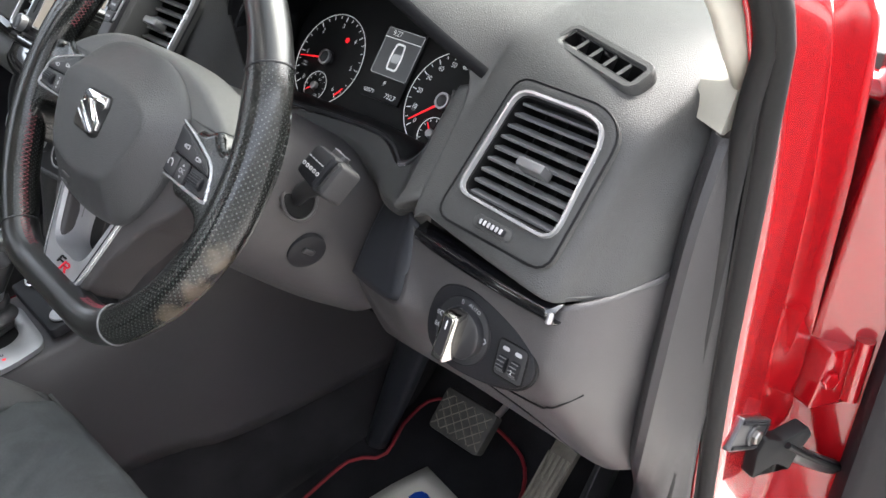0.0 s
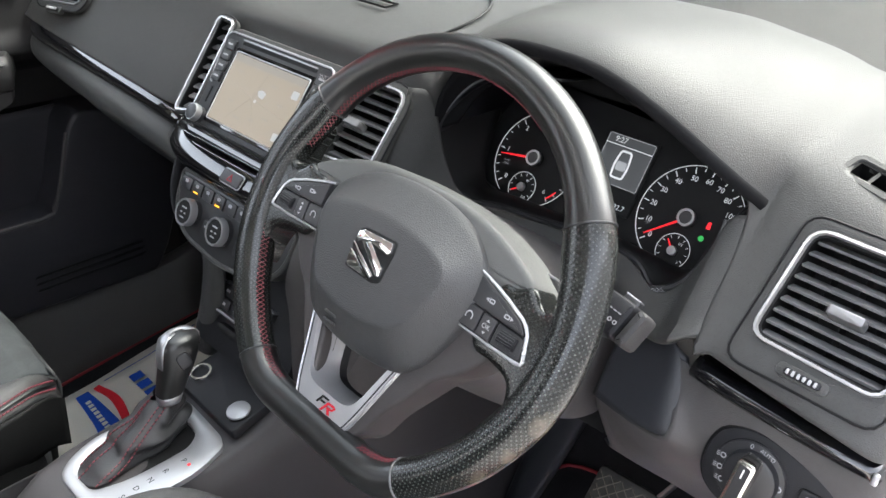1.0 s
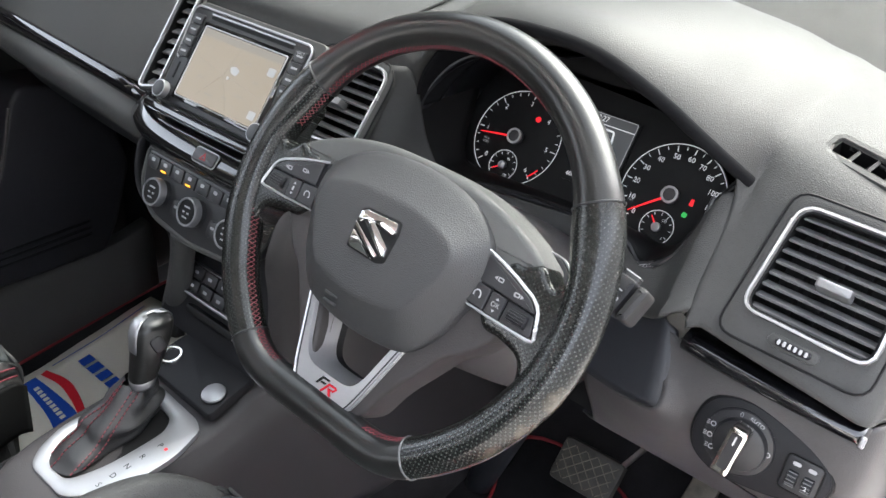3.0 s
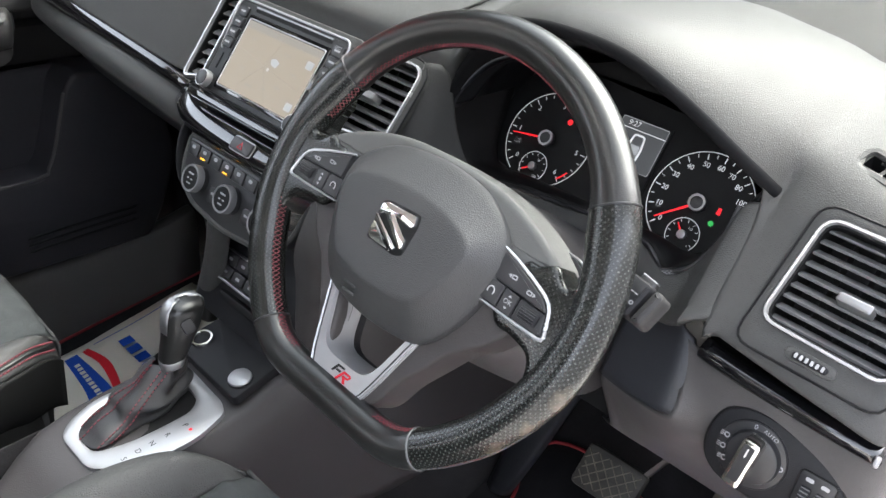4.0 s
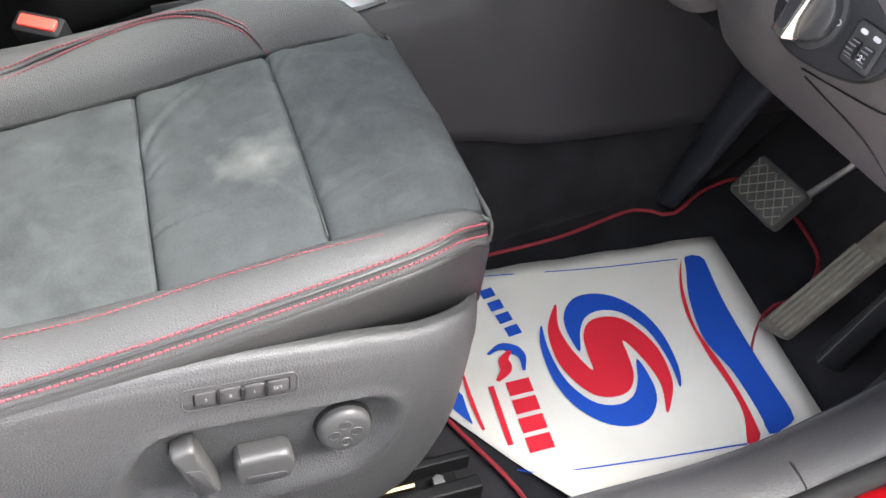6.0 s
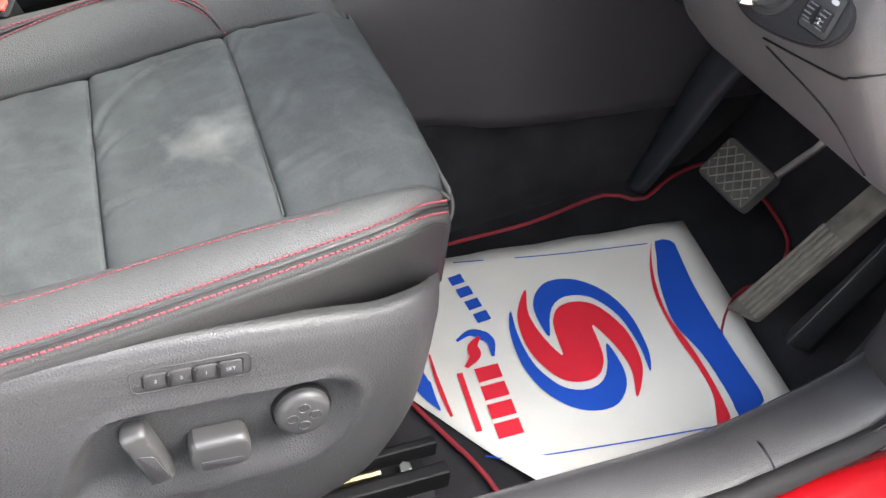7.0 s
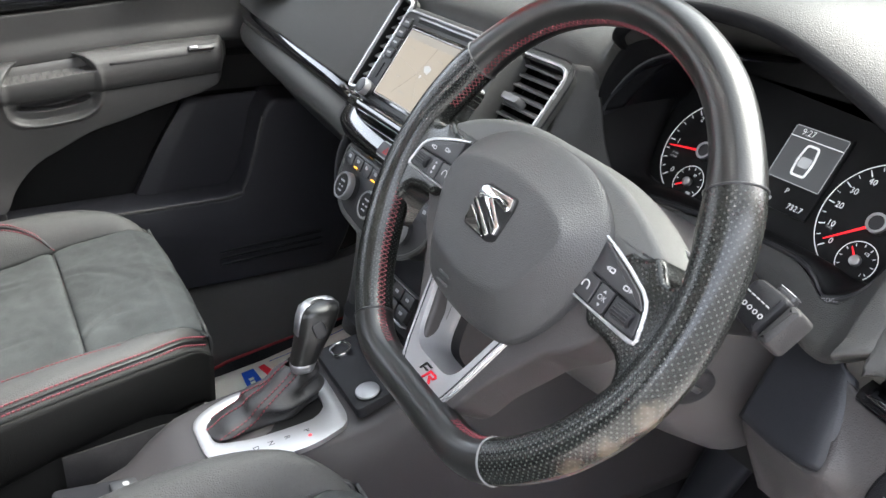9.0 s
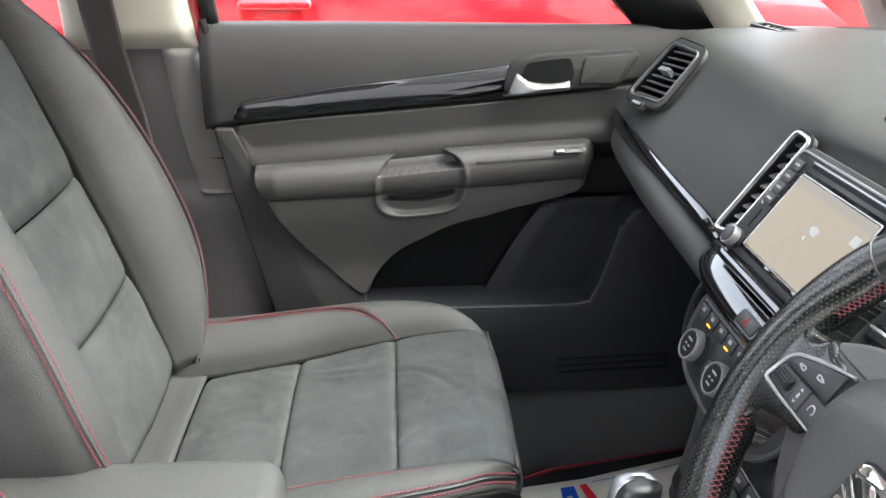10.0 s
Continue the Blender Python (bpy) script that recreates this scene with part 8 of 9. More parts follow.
passenger_seat = seat("passenger_seat", -0.335, -0.098, 0.020, -1, "grey suede and black leather passenger seat with red stitching", False)

# folding armrest beside the driver's seat
arm = thing("armrest", (-0.02, -0.55, 0.65), "grey leather folding armrest between the seats", "armrest")
part("pad", prism(rquad([(-0.092, -0.90), (0.048, -0.90), (0.046, -0.372), (-0.090, -0.372)], 0.040, 8), 0.662, 0.732, 0.028, steps=8), "seat_leather", arm, "padded grey leather top")
part("pad_base", prism(rquad([(-0.086, -0.89), (0.042, -0.89), (0.040, -0.378), (-0.084, -0.378)], 0.036, 8), 0.645, 0.666, 0.004), "trim_dark", arm, "dark underside")
part("hinge_bracket", prism(rrect(0.05, 0.09, 0.01, 3, 0.01, -0.84), 0.54, 0.65, 0.01), "trim_dark", arm, "dark hinge bracket")
# buckle
buckle = thing("seat_belt_buckle", (0.085, -0.47, 0.56), "black seat belt buckle with a red press button", "belt buckle")
bk = basis((0.098, -0.432, 0.632), (0.55, 1, 0), (0.45, -0.15, 0.9))
part("housing", prism(rrect(0.060, 0.030, 0.006, 3), -0.080, 0.0, 0.004, m=bk), "black", buckle, "black buckle housing")
part("press_button", prism(rrect(0.046, 0.016, 0.003, 3), -0.002, 0.004, 0.002, m=bk), "buckle_red", buckle, "red press button")


# ---- pedals and footwell ----
brake = thing("brake_pedal", (0.39, 0.50, 0.40), "worn rubber brake pedal with a diamond grid", "pedal")
PM = basis((0.3895, 0.4918, 0.4265), (1, -0.06, 0.08), (0.03, -0.80, 0.60))
po = rquad([(-0.052, -0.035), (0.050, -0.035), (0.054, 0.036), (-0.050, 0.036)], 0.010)
pad = part("pad", prism(po, -0.014, 0.004, 0.005, m=PM), "rubber_dark", brake, "dusty black rubber pad")
bm = bmesh.new()
for i in range(-5, 6):
    for s in (1, -1):
        pts = []
        for k in range(-12, 13):
            x, y = i * 0.019 + s * k * 0.0055, k * 0.0055
            if abs(x) < 0.047 and abs(y) < 0.031:
                pts.append(PM @ Vector((x, y, 0.0040)))
        if len(pts) > 1:
            tube([pts[0], pts[-1]], 0.0011, 4, bm=bm)
part("tread", bm, "tread", pad, "raised diamond tread, rubbed shiny")
part("arm", tube([PM @ Vector((0.035, 0.01, -0.016)), (0.47, 0.53, 0.52), (0.50, 0.60, 0.68)], 0.006, 8, flat=0.5), "steel", brake, "steel pedal arm")
acc = thing("accelerator_pedal", (0.54, 0.47, 0.27), "long ribbed floor-hinged accelerator pedal, dusty", "pedal")
AM = basis((0.552, 0.500, 0.388), (1, 0.05, 0.02), (0.0, -0.845, 0.534))
ao = rquad([(-0.0452, -0.114), (0.0028, -0.098), (0.031, 0.165), (-0.008, 0.172)], 0.008)
apad = part("pad", prism(ao, -0.012, 0.0, 0.004, m=AM), "rubber", acc, "dusty rubber pad")
for i in range(5):
    x = -0.0400 + i * 0.0086
    part("rib", prism([(x + 0.0028, -0.092), (x + 0.0070, -0.092), (x + 0.0222, 0.060), (x + 0.0178, 0.060)], -0.001, 0.0028, 0.0012, m=AM), "tread", apad)
part("housing", loft([[AM @ Vector(p) for p in ((0.022 + k * 0.014, v, -0.060), (0.036 + k * 0.008, v, -0.022), (0.050, v, -0.008), (0.0565, v, -0.002), (0.061, v, -0.006), (0.064, v, -0.06))] for v, k in ((-0.085, 0.6), (-0.07, 0.1), (-0.03, 0.3), (0.06, 0.8), (0.15, 1.0))], 30, 20), "sill", acc, "black pedal housing with a rounded ridge", solid=0.002)
structure("trim_footwell_side", loft([[(0.60, 0.70, 0.28), (0.615, 0.69, 0.40), (0.63, 0.68, 0.60), (0.65, 0.66, 0.74)], [(0.640, 0.56, 0.262), (0.652, 0.57, 0.38), (0.668, 0.575, 0.55), (0.70, 0.54, 0.74)], [(0.668, 0.45, 0.246), (0.682, 0.475, 0.30), (0.694, 0.495, 0.42), (0.72, 0.46, 0.74)]], 14, 12), "cowl", "dusty plastic footwell side trim", "footwell trim", solid=0.004)
structure("trim_footwell_strut", loft([[(0.176, 0.480, 0.256), (0.196, 0.466, 0.262), (0.220, 0.468, 0.268), (0.228, 0.480, 0.268)], [(0.196, 0.500, 0.38), (0.222, 0.486, 0.385), (0.258, 0.484, 0.392), (0.266, 0.500, 0.392)], [(0.214, 0.520, 0.49), (0.246, 0.505, 0.50), (0.292, 0.503, 0.515), (0.300, 0.520, 0.515)], [(0.240, 0.560, 0.64), (0.280, 0.545, 0.655), (0.345, 0.540, 0.68), (0.352, 0.560, 0.68)]], 24, 14), "pocket", "dark plastic brace in the footwell", "footwell brace", solid=0.008)
structure("trim_tunnel", loft([[(0.135, -0.25, 0.43), (0.155, -0.25, 0.175)], [(0.138, 0.0, 0.43), (0.160, 0.0, 0.18)], [(0.142, 0.135, 0.425), (0.170, 0.135, 0.20)], [(0.147, 0.35, 0.42), (0.172, 0.36, 0.23)], [(0.152, 0.56, 0.43), (0.172, 0.58, 0.26)], [(0.145, 0.78, 0.55), (0.165, 0.80, 0.5)]], 20, 8), "carpet", "black carpet up the tunnel side", "tunnel carpet", solid=0.006)
structure("trim_tunnel_passenger", loft([[(-0.075, -0.30, 0.56), (-0.10, -0.30, 0.20)], [(-0.066, 0.05, 0.60), (-0.095, 0.05, 0.20)], [(-0.085, 0.30, 0.68), (-0.105, 0.30, 0.24)], [(-0.12, 0.70, 0.80), (-0.12, 0.70, 0.4)]], 16, 8), "carpet", "black carpet on the passenger side of the tunnel", "tunnel carpet", solid=0.004)


def on_floor(x, y, h=0.0):
    return Vector((x, y, FLOOR(y) + h))


def floor_sheet(pts, n, h, bm=None):
    """A flat sheet over a closed outline on the sloping floor."""
    o = [Vector((p[0], p[1], 0)) for p in pts]
    bm = bm or bmesh.new()
    top = [bm.verts.new(on_floor(p.x, p.y, h)) for p in o]
    low = [bm.verts.new(on_floor(p.x, p.y, h - 0.004)) for p in o]
    bm.faces.new(top)
    bm.faces.new(list(reversed(low)))
    for i in range(len(o)):
        bm.faces.new((top[i - 1], top[i], low[i], low[i - 1]))
    return bm


def ribbon(path, widths, h, n=40):
    """A flat printed stroke of changing width on the paper."""
    c = cr([(x, y, 0) for x, y in path], n)
    w = cr([(v, 0, 0) for v in widths], n)
    rows = []
    for i, p in enumerate(c):
        t = (c[min(i + 1, n - 1)] - c[max(i - 1, 0)]).normalized()
        s = Vector((-t.y, t.x, 0)) * max(0.0004, w[i].x / 2)
        rows.append([on_floor(p.x + s.x, p.y + s.y, h), on_floor(p.x - s.x, p.y - s.y, h)])
    return grid(rows)


mat = thing("floor_mat", (0.40, 0.25, 0.24), "black velour floor mat with red piped edge", "floor mat", "front floor mats")
mo = [(p.x, p.y) for p in cr([(0.205, -0.02, 0), (0.205, 0.13, 0), (0.212, 0.28, 0), (0.200, 0.418, 0), (0.235, 0.470, 0), (0.205, 0.545, 0), (0.20, 0.62, 0), (0.26, 0.65, 0), (0.345, 0.645, 0), (0.42, 0.622, 0), (0.468, 0.56, 0), (0.478, 0.49, 0), (0.55, 0.42, 0), (0.66, 0.40, 0), (0.70, 0.30, 0), (0.70, 0.12, 0), (0.66, 0.055, 0), (0.595, 0.035, 0), (0.40, -0.03, 0)], 90, closed=True)]
part("velour", floor_sheet(mo, 0, 0.008), "mat", mat, "black velour pile", smooth=False)
part("piping", tube([on_floor(x, y, 0.009) for x, y in mo], 0.0034, 8, closed=True), "piping", mat, "red piped edge")

paper = thing("paper_floor_mat", (0.46, 0.24, 0.24), "cream paper protective mat printed red and blue", "paper mat", "paper mats")
rows = []
for i in range(17):
    q = i / 16
    a = Vector((0.310 + (0.676 - 0.310) * q, 0.502 + (0.452 - 0.502) * q))
    b = Vector((0.205 + 0.450 * q, max(-0.05, 0.094 - 0.2547 * (1 - q))))
    rows.append([on_floor(*(a + (b - a) * (j / 16)), 0.0125 + 0.0014 * noise.noise(Vector((q * 2.3, j * 0.16, 0.3))) + 0.004 * max(0.0, 1 - 4 * q) * math.sin(j * 0.9) ** 2 + 0.010 * max(0, q - 0.85) / 0.15 * (j / 16) ** 4) for j in range(17)])
part("sheet", grid(rows), "paper", paper, "creased cream paper sheet", solid=0.0006)
H0 = 0.0152


def printed(pts, h, n=60):
    """A flat printed shape: a smooth closed outline on the paper."""
    bm = bmesh.new()
    f = bm.faces.new([bm.verts.new(on_floor(p.x, p.y, h)) for p in cr([(x, y, 0) for x, y in pts], n, closed=True)])
    bmesh.ops.triangulate(bm, faces=[f])
    return bm


def turned(pts, cx=0.4675, cy=0.2385):
    return [(2 * cx - x, 2 * cy - y) for x, y in pts]


half_s = [(0.350, 0.210), (0.394, 0.195), (0.441, 0.196), (0.484, 0.207), (0.454, 0.213), (0.423, 0.221), (0.402, 0.238), (0.399, 0.261), (0.411, 0.285), (0.441, 0.301), (0.485, 0.309), (0.534, 0.302), (0.563, 0.287)]
blue_arc = [(0.447, 0.204), (0.403, 0.203), (0.372, 0.213), (0.350, 0.237), (0.350, 0.266), (0.368, 0.295), (0.407, 0.319), (0.46, 0.328), (0.521, 0.320), (0.555, 0.304), (0.511, 0.312), (0.461, 0.313), (0.427, 0.305), (0.399, 0.289), (0.386, 0.263), (0.391, 0.239), (0.412, 0.221)]
part("swirl_red", printed(half_s + turned(half_s), H0, 110), "ink_red", paper, "red printed swirl", smooth=False)
for pts in (blue_arc, turned(blue_arc)):
    part("swirl_blue", printed(pts, H0 - 0.0002), "ink_blue", paper, "blue printed swirl", smooth=False)
part("band_blue", printed([(0.336, 0.436), (0.339, 0.453), (0.350, 0.461), (0.37, 0.457), (0.446, 0.440), (0.556, 0.426), (0.640, 0.419), (0.655, 0.412), (0.661, 0.395), (0.664, 0.374), (0.652, 0.373), (0.629, 0.378), (0.559, 0.383), (0.49, 0.378), (0.415, 0.398), (0.365, 0.422)], H0), "ink_blue", paper, "blue printed band", smooth=False)
part("band_red", printed([(0.336, 0.430), (0.370, 0.411), (0.413, 0.393), (0.473, 0.377), (0.545, 0.376), (0.606, 0.371), (0.655, 0.362), (0.664, 0.357), (0.668, 0.338), (0.660, 0.340), (0.621, 0.359), (0.573, 0.366), (0.51, 0.368), (0.438, 0.379), (0.38, 0.402)], H0 + 0.0002), "ink_red", paper, "red printed band", smooth=False)
for nm, path, wd, mt in (
    ("line_blue", [(0.253, 0.130), (0.301, 0.286), (0.336, 0.423)], [0.0022, 0.0022, 0.0022], "ink_blue"),
    ("line_blue", [(0.592, 0.049), (0.611, 0.087), (0.640, 0.215), (0.664, 0.338)], [0.0022, 0.0022, 0.0022, 0.0022], "ink_blue"),
    ("corner_blue", [(0.415, 0.022), (0.44, 0.012), (0.47, 0.012), (0.505, 0.019)], [0.002, 0.02, 0.022, 0.002], "ink_blue"),
    ("corner_red", [(0.41, 0.036), (0.45, 0.032), (0.49, 0.030), (0.52, 0.030)], [0.003, 0.006, 0.006, 0.004], "ink_red"),
):
    part(nm, ribbon(path, wd, H0 + (0.0006 if "core" in nm else 0.0)), mt, paper, "printed stroke", smooth=False)
for i in range(4):
    part("print_bar", ribbon([(0.280 + i * 0.028, 0.121 + i * 0.003), (0.299 + i * 0.028, 0.122 + i * 0.003)], [0.021, 0.021], H0, 4), "ink_blue", paper, "blue printed bar", smooth=False)
for i in range(4):
    part("print_bar", ribbon([(0.460 + i * 0.031, 0.102 - i * 0.003), (0.484 + i * 0.031, 0.100 - i * 0.003)], [0.034, 0.034], H0, 4), "ink_red", paper, "red printed bar", smooth=False)
part("print_mark_blue", ribbon([(0.402, 0.080), (0.396, 0.105), (0.419, 0.124), (0.448, 0.118)], [0.004, 0.016, 0.014, 0.004], H0), "ink_blue", paper, "blue curved print", smooth=False)
part("print_mark_red", ribbon([(0.408, 0.112), (0.420, 0.098), (0.438, 0.094), (0.452, 0.076)], [0.006, 0.018, 0.018, 0.006], H0 + 0.0005), "ink_red", paper, "red curved print", smooth=False)
part("print_bar", ribbon([(0.457, 0.064), (0.555, 0.055)], [0.008, 0.008], H0, 6), "ink_red", paper, "thin red printed bar", smooth=False)

pmat = thing("floor_mat", (-0.45, 0.2, 0.23), "black velour floor mat with red piped edge", "floor mat", "front floor mats")
pm = [(p.x, p.y) for p in cr([(-0.645, 0.010, 0), (-0.660, 0.06, 0), (-0.665, 0.30, 0), (-0.66, 0.45, 0), (-0.63, 0.52, 0), (-0.40, 0.53, 0), (-0.17, 0.52, 0), (-0.14, 0.40, 0), (-0.14, 0.05, 0), (-0.20, -0.03, 0), (-0.45, -0.04, 0), (-0.66, -0.035, 0)], 80, closed=True)]
part("velour", floor_sheet(pm, 0, 0.052), "mat", pmat, "black velour pile", smooth=False)
part("piping", tube([on_floor(x, y, 0.054) for x, y in pm], 0.0036, 8, closed=True), "piping", pmat, "red piped edge")
ppaper = thing("paper_floor_mat", (-0.45, 0.2, 0.24), "cream paper protective mat half under the seat", "paper mat", "paper mats")
rows = [[on_floor(-0.612 - 0.028 * max(0.0, (j - 6) / 12) + 0.38 * i / 10, -0.04 + 0.42 * j / 16 + 0.03 * i / 10, 0.060 + 0.004 * noise.noise(Vector((i * 0.3, j * 0.25, 4)))) for j in range(17)] for i in range(11)]
part("sheet", grid(rows), "paper", ppaper, "cream paper sheet", solid=0.0006)
part("band_blue", ribbon([(-0.588, 0.080), (-0.53, 0.080), (-0.456, 0.076), (-0.39, 0.060)], [0.026, 0.038, 0.046, 0.040], 0.0655), "ink_blue", ppaper, "printed stroke", smooth=False)
part("band_red", ribbon([(-0.588, 0.110), (-0.53, 0.121), (-0.468, 0.112), (-0.40, 0.092)], [0.014, 0.018, 0.018, 0.012], 0.0658), "ink_red", ppaper, "printed stroke", smooth=False)
for i in range(4):
    part("print_bar", ribbon([(-0.566 + i * 0.032, 0.182), (-0.542 + i * 0.032, 0.182)], [0.026, 0.026], 0.0655, 4), "ink_blue", ppaper, "blue printed bar", smooth=False)
for i in range(9):
    part("print_bar", ribbon([(-0.560 + i * 0.013, 0.079 - i * 0.0006), (-0.551 + i * 0.013, 0.079 - i * 0.0006)], [0.010, 0.010], 0.0662, 4), "paper", ppaper, "pale printed bar", smooth=False)
part("line_blue", ribbon([(-0.592, 0.13), (-0.597, 0.24), (-0.612, 0.35)], [0.0022, 0.0022, 0.0022], 0.0655), "ink_blue", ppaper, "thin printed line", smooth=False)

# ---- passenger door ----
door = tagged(thing("door_1", (-0.70, -0.08, 0.43), "closed passenger door with grey panel and gloss black strip", "car door"), kind="structure")
DX = Matrix(((0, 0, 1, 0), (1, 0, 0, 0), (0, 1, 0, 0), (0, 0, 0, 1)))


def dplate(name, pts, x0, x1, bevel, mat_, label="", r=0.01, parent=None, steps=3):
    """A plate of the door: its outline in y and z, from x0 inwards to x1."""
    return part(name, prism(rquad(pts, r, 5), x0, x1, bevel, steps=steps, m=DX), mat_, parent or door, label)


def lerp_tab(tab, y):
    """A value read off a table of pairs, running smoothly through them."""
    if y <= tab[0][0]:
        return tab[0][1]
    n = len(tab)
    for i in range(n - 1):
        (a, va), (b, vb) = tab[i], tab[i + 1]
        if y <= b:
            slope = (vb - va) / (b - a)
            s0 = slope if i == 0 else (slope + (va - tab[i - 1][1]) / (a - tab[i - 1][0])) / 2
            s1 = slope if i == n - 2 else (slope + (tab[i + 2][1] - vb) / (tab[i + 2][0] - b)) / 2
            k, h = (y - a) / (b - a), b - a
            return va * (1 + 2 * k) * (1 - k) ** 2 + vb * k * k * (3 - 2 * k) + s0 * h * k * (1 - k) ** 2 - s1 * h * k * k * (1 - k)
    return tab[-1][1]


def ease(a, b, v):
    k = max(0.0, min(1.0, (v - a) / (b - a)))
    return k * k * (3 - 2 * k)


# lines of the trim along the door: crease under the decor strip, armrest top, armrest joint, lower edge
CREASE = [(-0.56, 0.953), (-0.43, 0.969), (-0.239, 0.984), (-0.046, 1.000), (0.145, 1.022), (0.42, 1.050)]
ARM_TOP = [(-0.50, 0.893), (-0.27, 0.909), (-0.12, 0.923), (0.094, 0.935), (0.12, 0.936)]
ARM_JOINT = [(-0.50, 0.838), (-0.27, 0.848), (-0.117, 0.859), (0.08, 0.874), (0.12, 0.877)]
LOWER = [(-0.478, 0.872), (-0.470, 0.857), (-0.449, 0.815), (-0.413, 0.761), (-0.366, 0.705), (-0.327, 0.665), (-0.303, 0.648), (-0.294, 0.656), (-0.28, 0.685), (-0.244, 0.729), (-0.193, 0.760), (-0.143, 0.786), (-0.083, 0.803), (-0.043, 0.816), (0.016, 0.831), (0.056, 0.843), (0.085, 0.862), (0.100, 0.895)]


def upper_x(y, z):
    """The upper trim's depth: a soft lip at the crease, leaning out to the window."""
    s_ = z - lerp_tab(CREASE, y)
    lean = lerp_tab([(0.95, -0.686), (1.03, -0.690), (1.07, -0.698), (1.095, -0.708), (1.112, -0.720), (1.120, -0.732), (1.124, -0.750)], z)
    return lean - 0.006 * (1 - ease(0.0, 0.010, s_))


def arm_x(y, z):
    """The armrest's bulge, its pull cup and the panel that falls away under it."""
    za, zb = lerp_tab(ARM_TOP, y), lerp_tab(ARM_JOINT, y)
    if z >= zb:
        x = lerp_tab([(0, -0.6405), (0.12, -0.6350), (0.35, -0.6305), (0.60, -0.6305), (0.80, -0.6350), (0.92, -0.6440), (0.98, -0.6560), (1.0, -0.6760)], (z - zb) / (za - zb))
    else:
        x = -0.6415 - 0.030 * ease(0.0, 0.16, zb - z)
    x -= 0.044 * ease(0.072, 0.104, y) ** 2 + 0.010 * ease(-0.44, -0.478, y)
    u, v = (y + 0.198) / 0.077, (z - 0.8655 - 0.085 * (y + 0.198)) / 0.058
    d = (abs(u) ** 3.2 + abs(v) ** 3.2) ** (1 / 3.2)
    lip = 0.0028 * math.exp(-((d - 1.0) / 0.05) ** 2) * (1 - 0.7 * ease(0.2, 0.6, v))
    inside = 1 - ease(0.84, 0.97, d)
    upper = ease(0.40, 0.45, v) * 0.034
    crescent = ease(-0.62 + 0.25 * u * u, -0.54 + 0.25 * u * u, v) * (1 - ease(-0.29, -0.26, v)) * (1 - ease(0.66, 0.76, abs(u))) * 0.018
    dish = (1 - ease(-0.50, -0.28, v)) * 0.008 + 0.003
    return x + lip - (dish + upper + crescent) * inside


def door_sheet(name, y0, y1, low, high, fx, mat_, label, ny, nz):
    rows = []
    for i in range(ny + 1):
        y = y0 + (y1 - y0) * i / ny
        a, b = low(y), high(y)
        rows.append([(fx(y, a + (b - a) * j / nz), y, a + (b - a) * j / nz) for j in range(nz + 1)])
    return part(name, grid(rows), mat_, door, label, solid=0.004)


part("backing", grid([[(-0.745 if z > 1.10 else -0.722, y, z) for z in (0.82, 0.95, 1.02, 1.07, 1.115)] for y in (-0.555, -0.2, 0.1, 0.42)]), "door_soft", door, "plain backing behind the door trim", solid=0.004)
part("armrest_end", loft([[(-0.700, 0.1035, z), (-0.690, 0.1040, z), (-0.6780, 0.1040, z)] for z in (0.885, 0.91, 0.936)], 6, 6), "armrest", door, "closed front end of the armrest", solid=0.003)
door_sheet("upper_trim", -0.560, 0.42, lambda y: lerp_tab(CREASE, y), lambda y: 1.124 - 0.006 * ease(-0.5, 0.4, y), upper_x, "door_soft", "dark grey soft upper door trim", 40, 40)
door_sheet("middle_trim", -0.515, 0.40, lambda y: lerp_tab(ARM_TOP, y) - 0.012 + 0.075 * (1 - ease(-0.515, -0.478, y)), lambda y: lerp_tab(CREASE, y) - 0.0016, lambda y, z: -0.690 + 0.012 * (1 - ease(0.0, 0.03, z - lerp_tab(ARM_TOP, y))), "door_mid", "grey middle door trim", 60, 16)
door_sheet("armrest_trim", -0.478, 0.104, lambda y: lerp_tab(LOWER, y), lambda y: lerp_tab(ARM_TOP, y), arm_x, "armrest", "smooth grey armrest with a hollowed pull cup", 220, 120)
part("armrest_joint", tube([(arm_x(y, lerp_tab(ARM_JOINT, y)) + 0.0002, y, lerp_tab(ARM_JOINT, y)) for y in [-0.455 + 0.0185 * i for i in range(11)]], 0.0011, 6), "black", door, "fine joint under the armrest")
part("armrest_joint", tube([(arm_x(y, lerp_tab(ARM_JOINT, y)) + 0.0002, y, lerp_tab(ARM_JOINT, y)) for y in [-0.122 + 0.012 * i for i in range(18)]], 0.0011, 6), "black", door, "fine joint under the armrest")
part("trim_joint", tube([(upper_x(y, lerp_tab(CREASE, y)) + 0.001, y, lerp_tab(CREASE, y) - 0.001) for y in [-0.55 + 0.03 * i for i in range(31)]], 0.0013, 6), "black", door, "fine joint below the decor strip")
part("switch_inlay", grid([[(-0.6300 - 0.017 * k, y, lerp_tab(ARM_TOP, y) - 0.020 + 0.017 * k) for k in (0.0, 0.5, 1.0)] for y in [-0.105 + 0.019 * i for i in range(10)]]), "dash_low", door, "smooth switch inlay", solid=0.003)
part("window_switch", prism(rrect(0.046, 0.010, 0.003, 3), 0, 0.004, 0.0015, m=basis((-0.634, 0.050, 0.9215), (0, 1, 0.06), (0.7, 0, 0.7))), "button", door, "small window switch")
part("switch_key", prism(rrect(0.014, 0.005, 0.002, 3), 0.003, 0.007, 0.0015, m=basis((-0.634, 0.036, 0.9205), (0, 1, 0.06), (0.7, 0, 0.7))), "satin", door, "silver key")
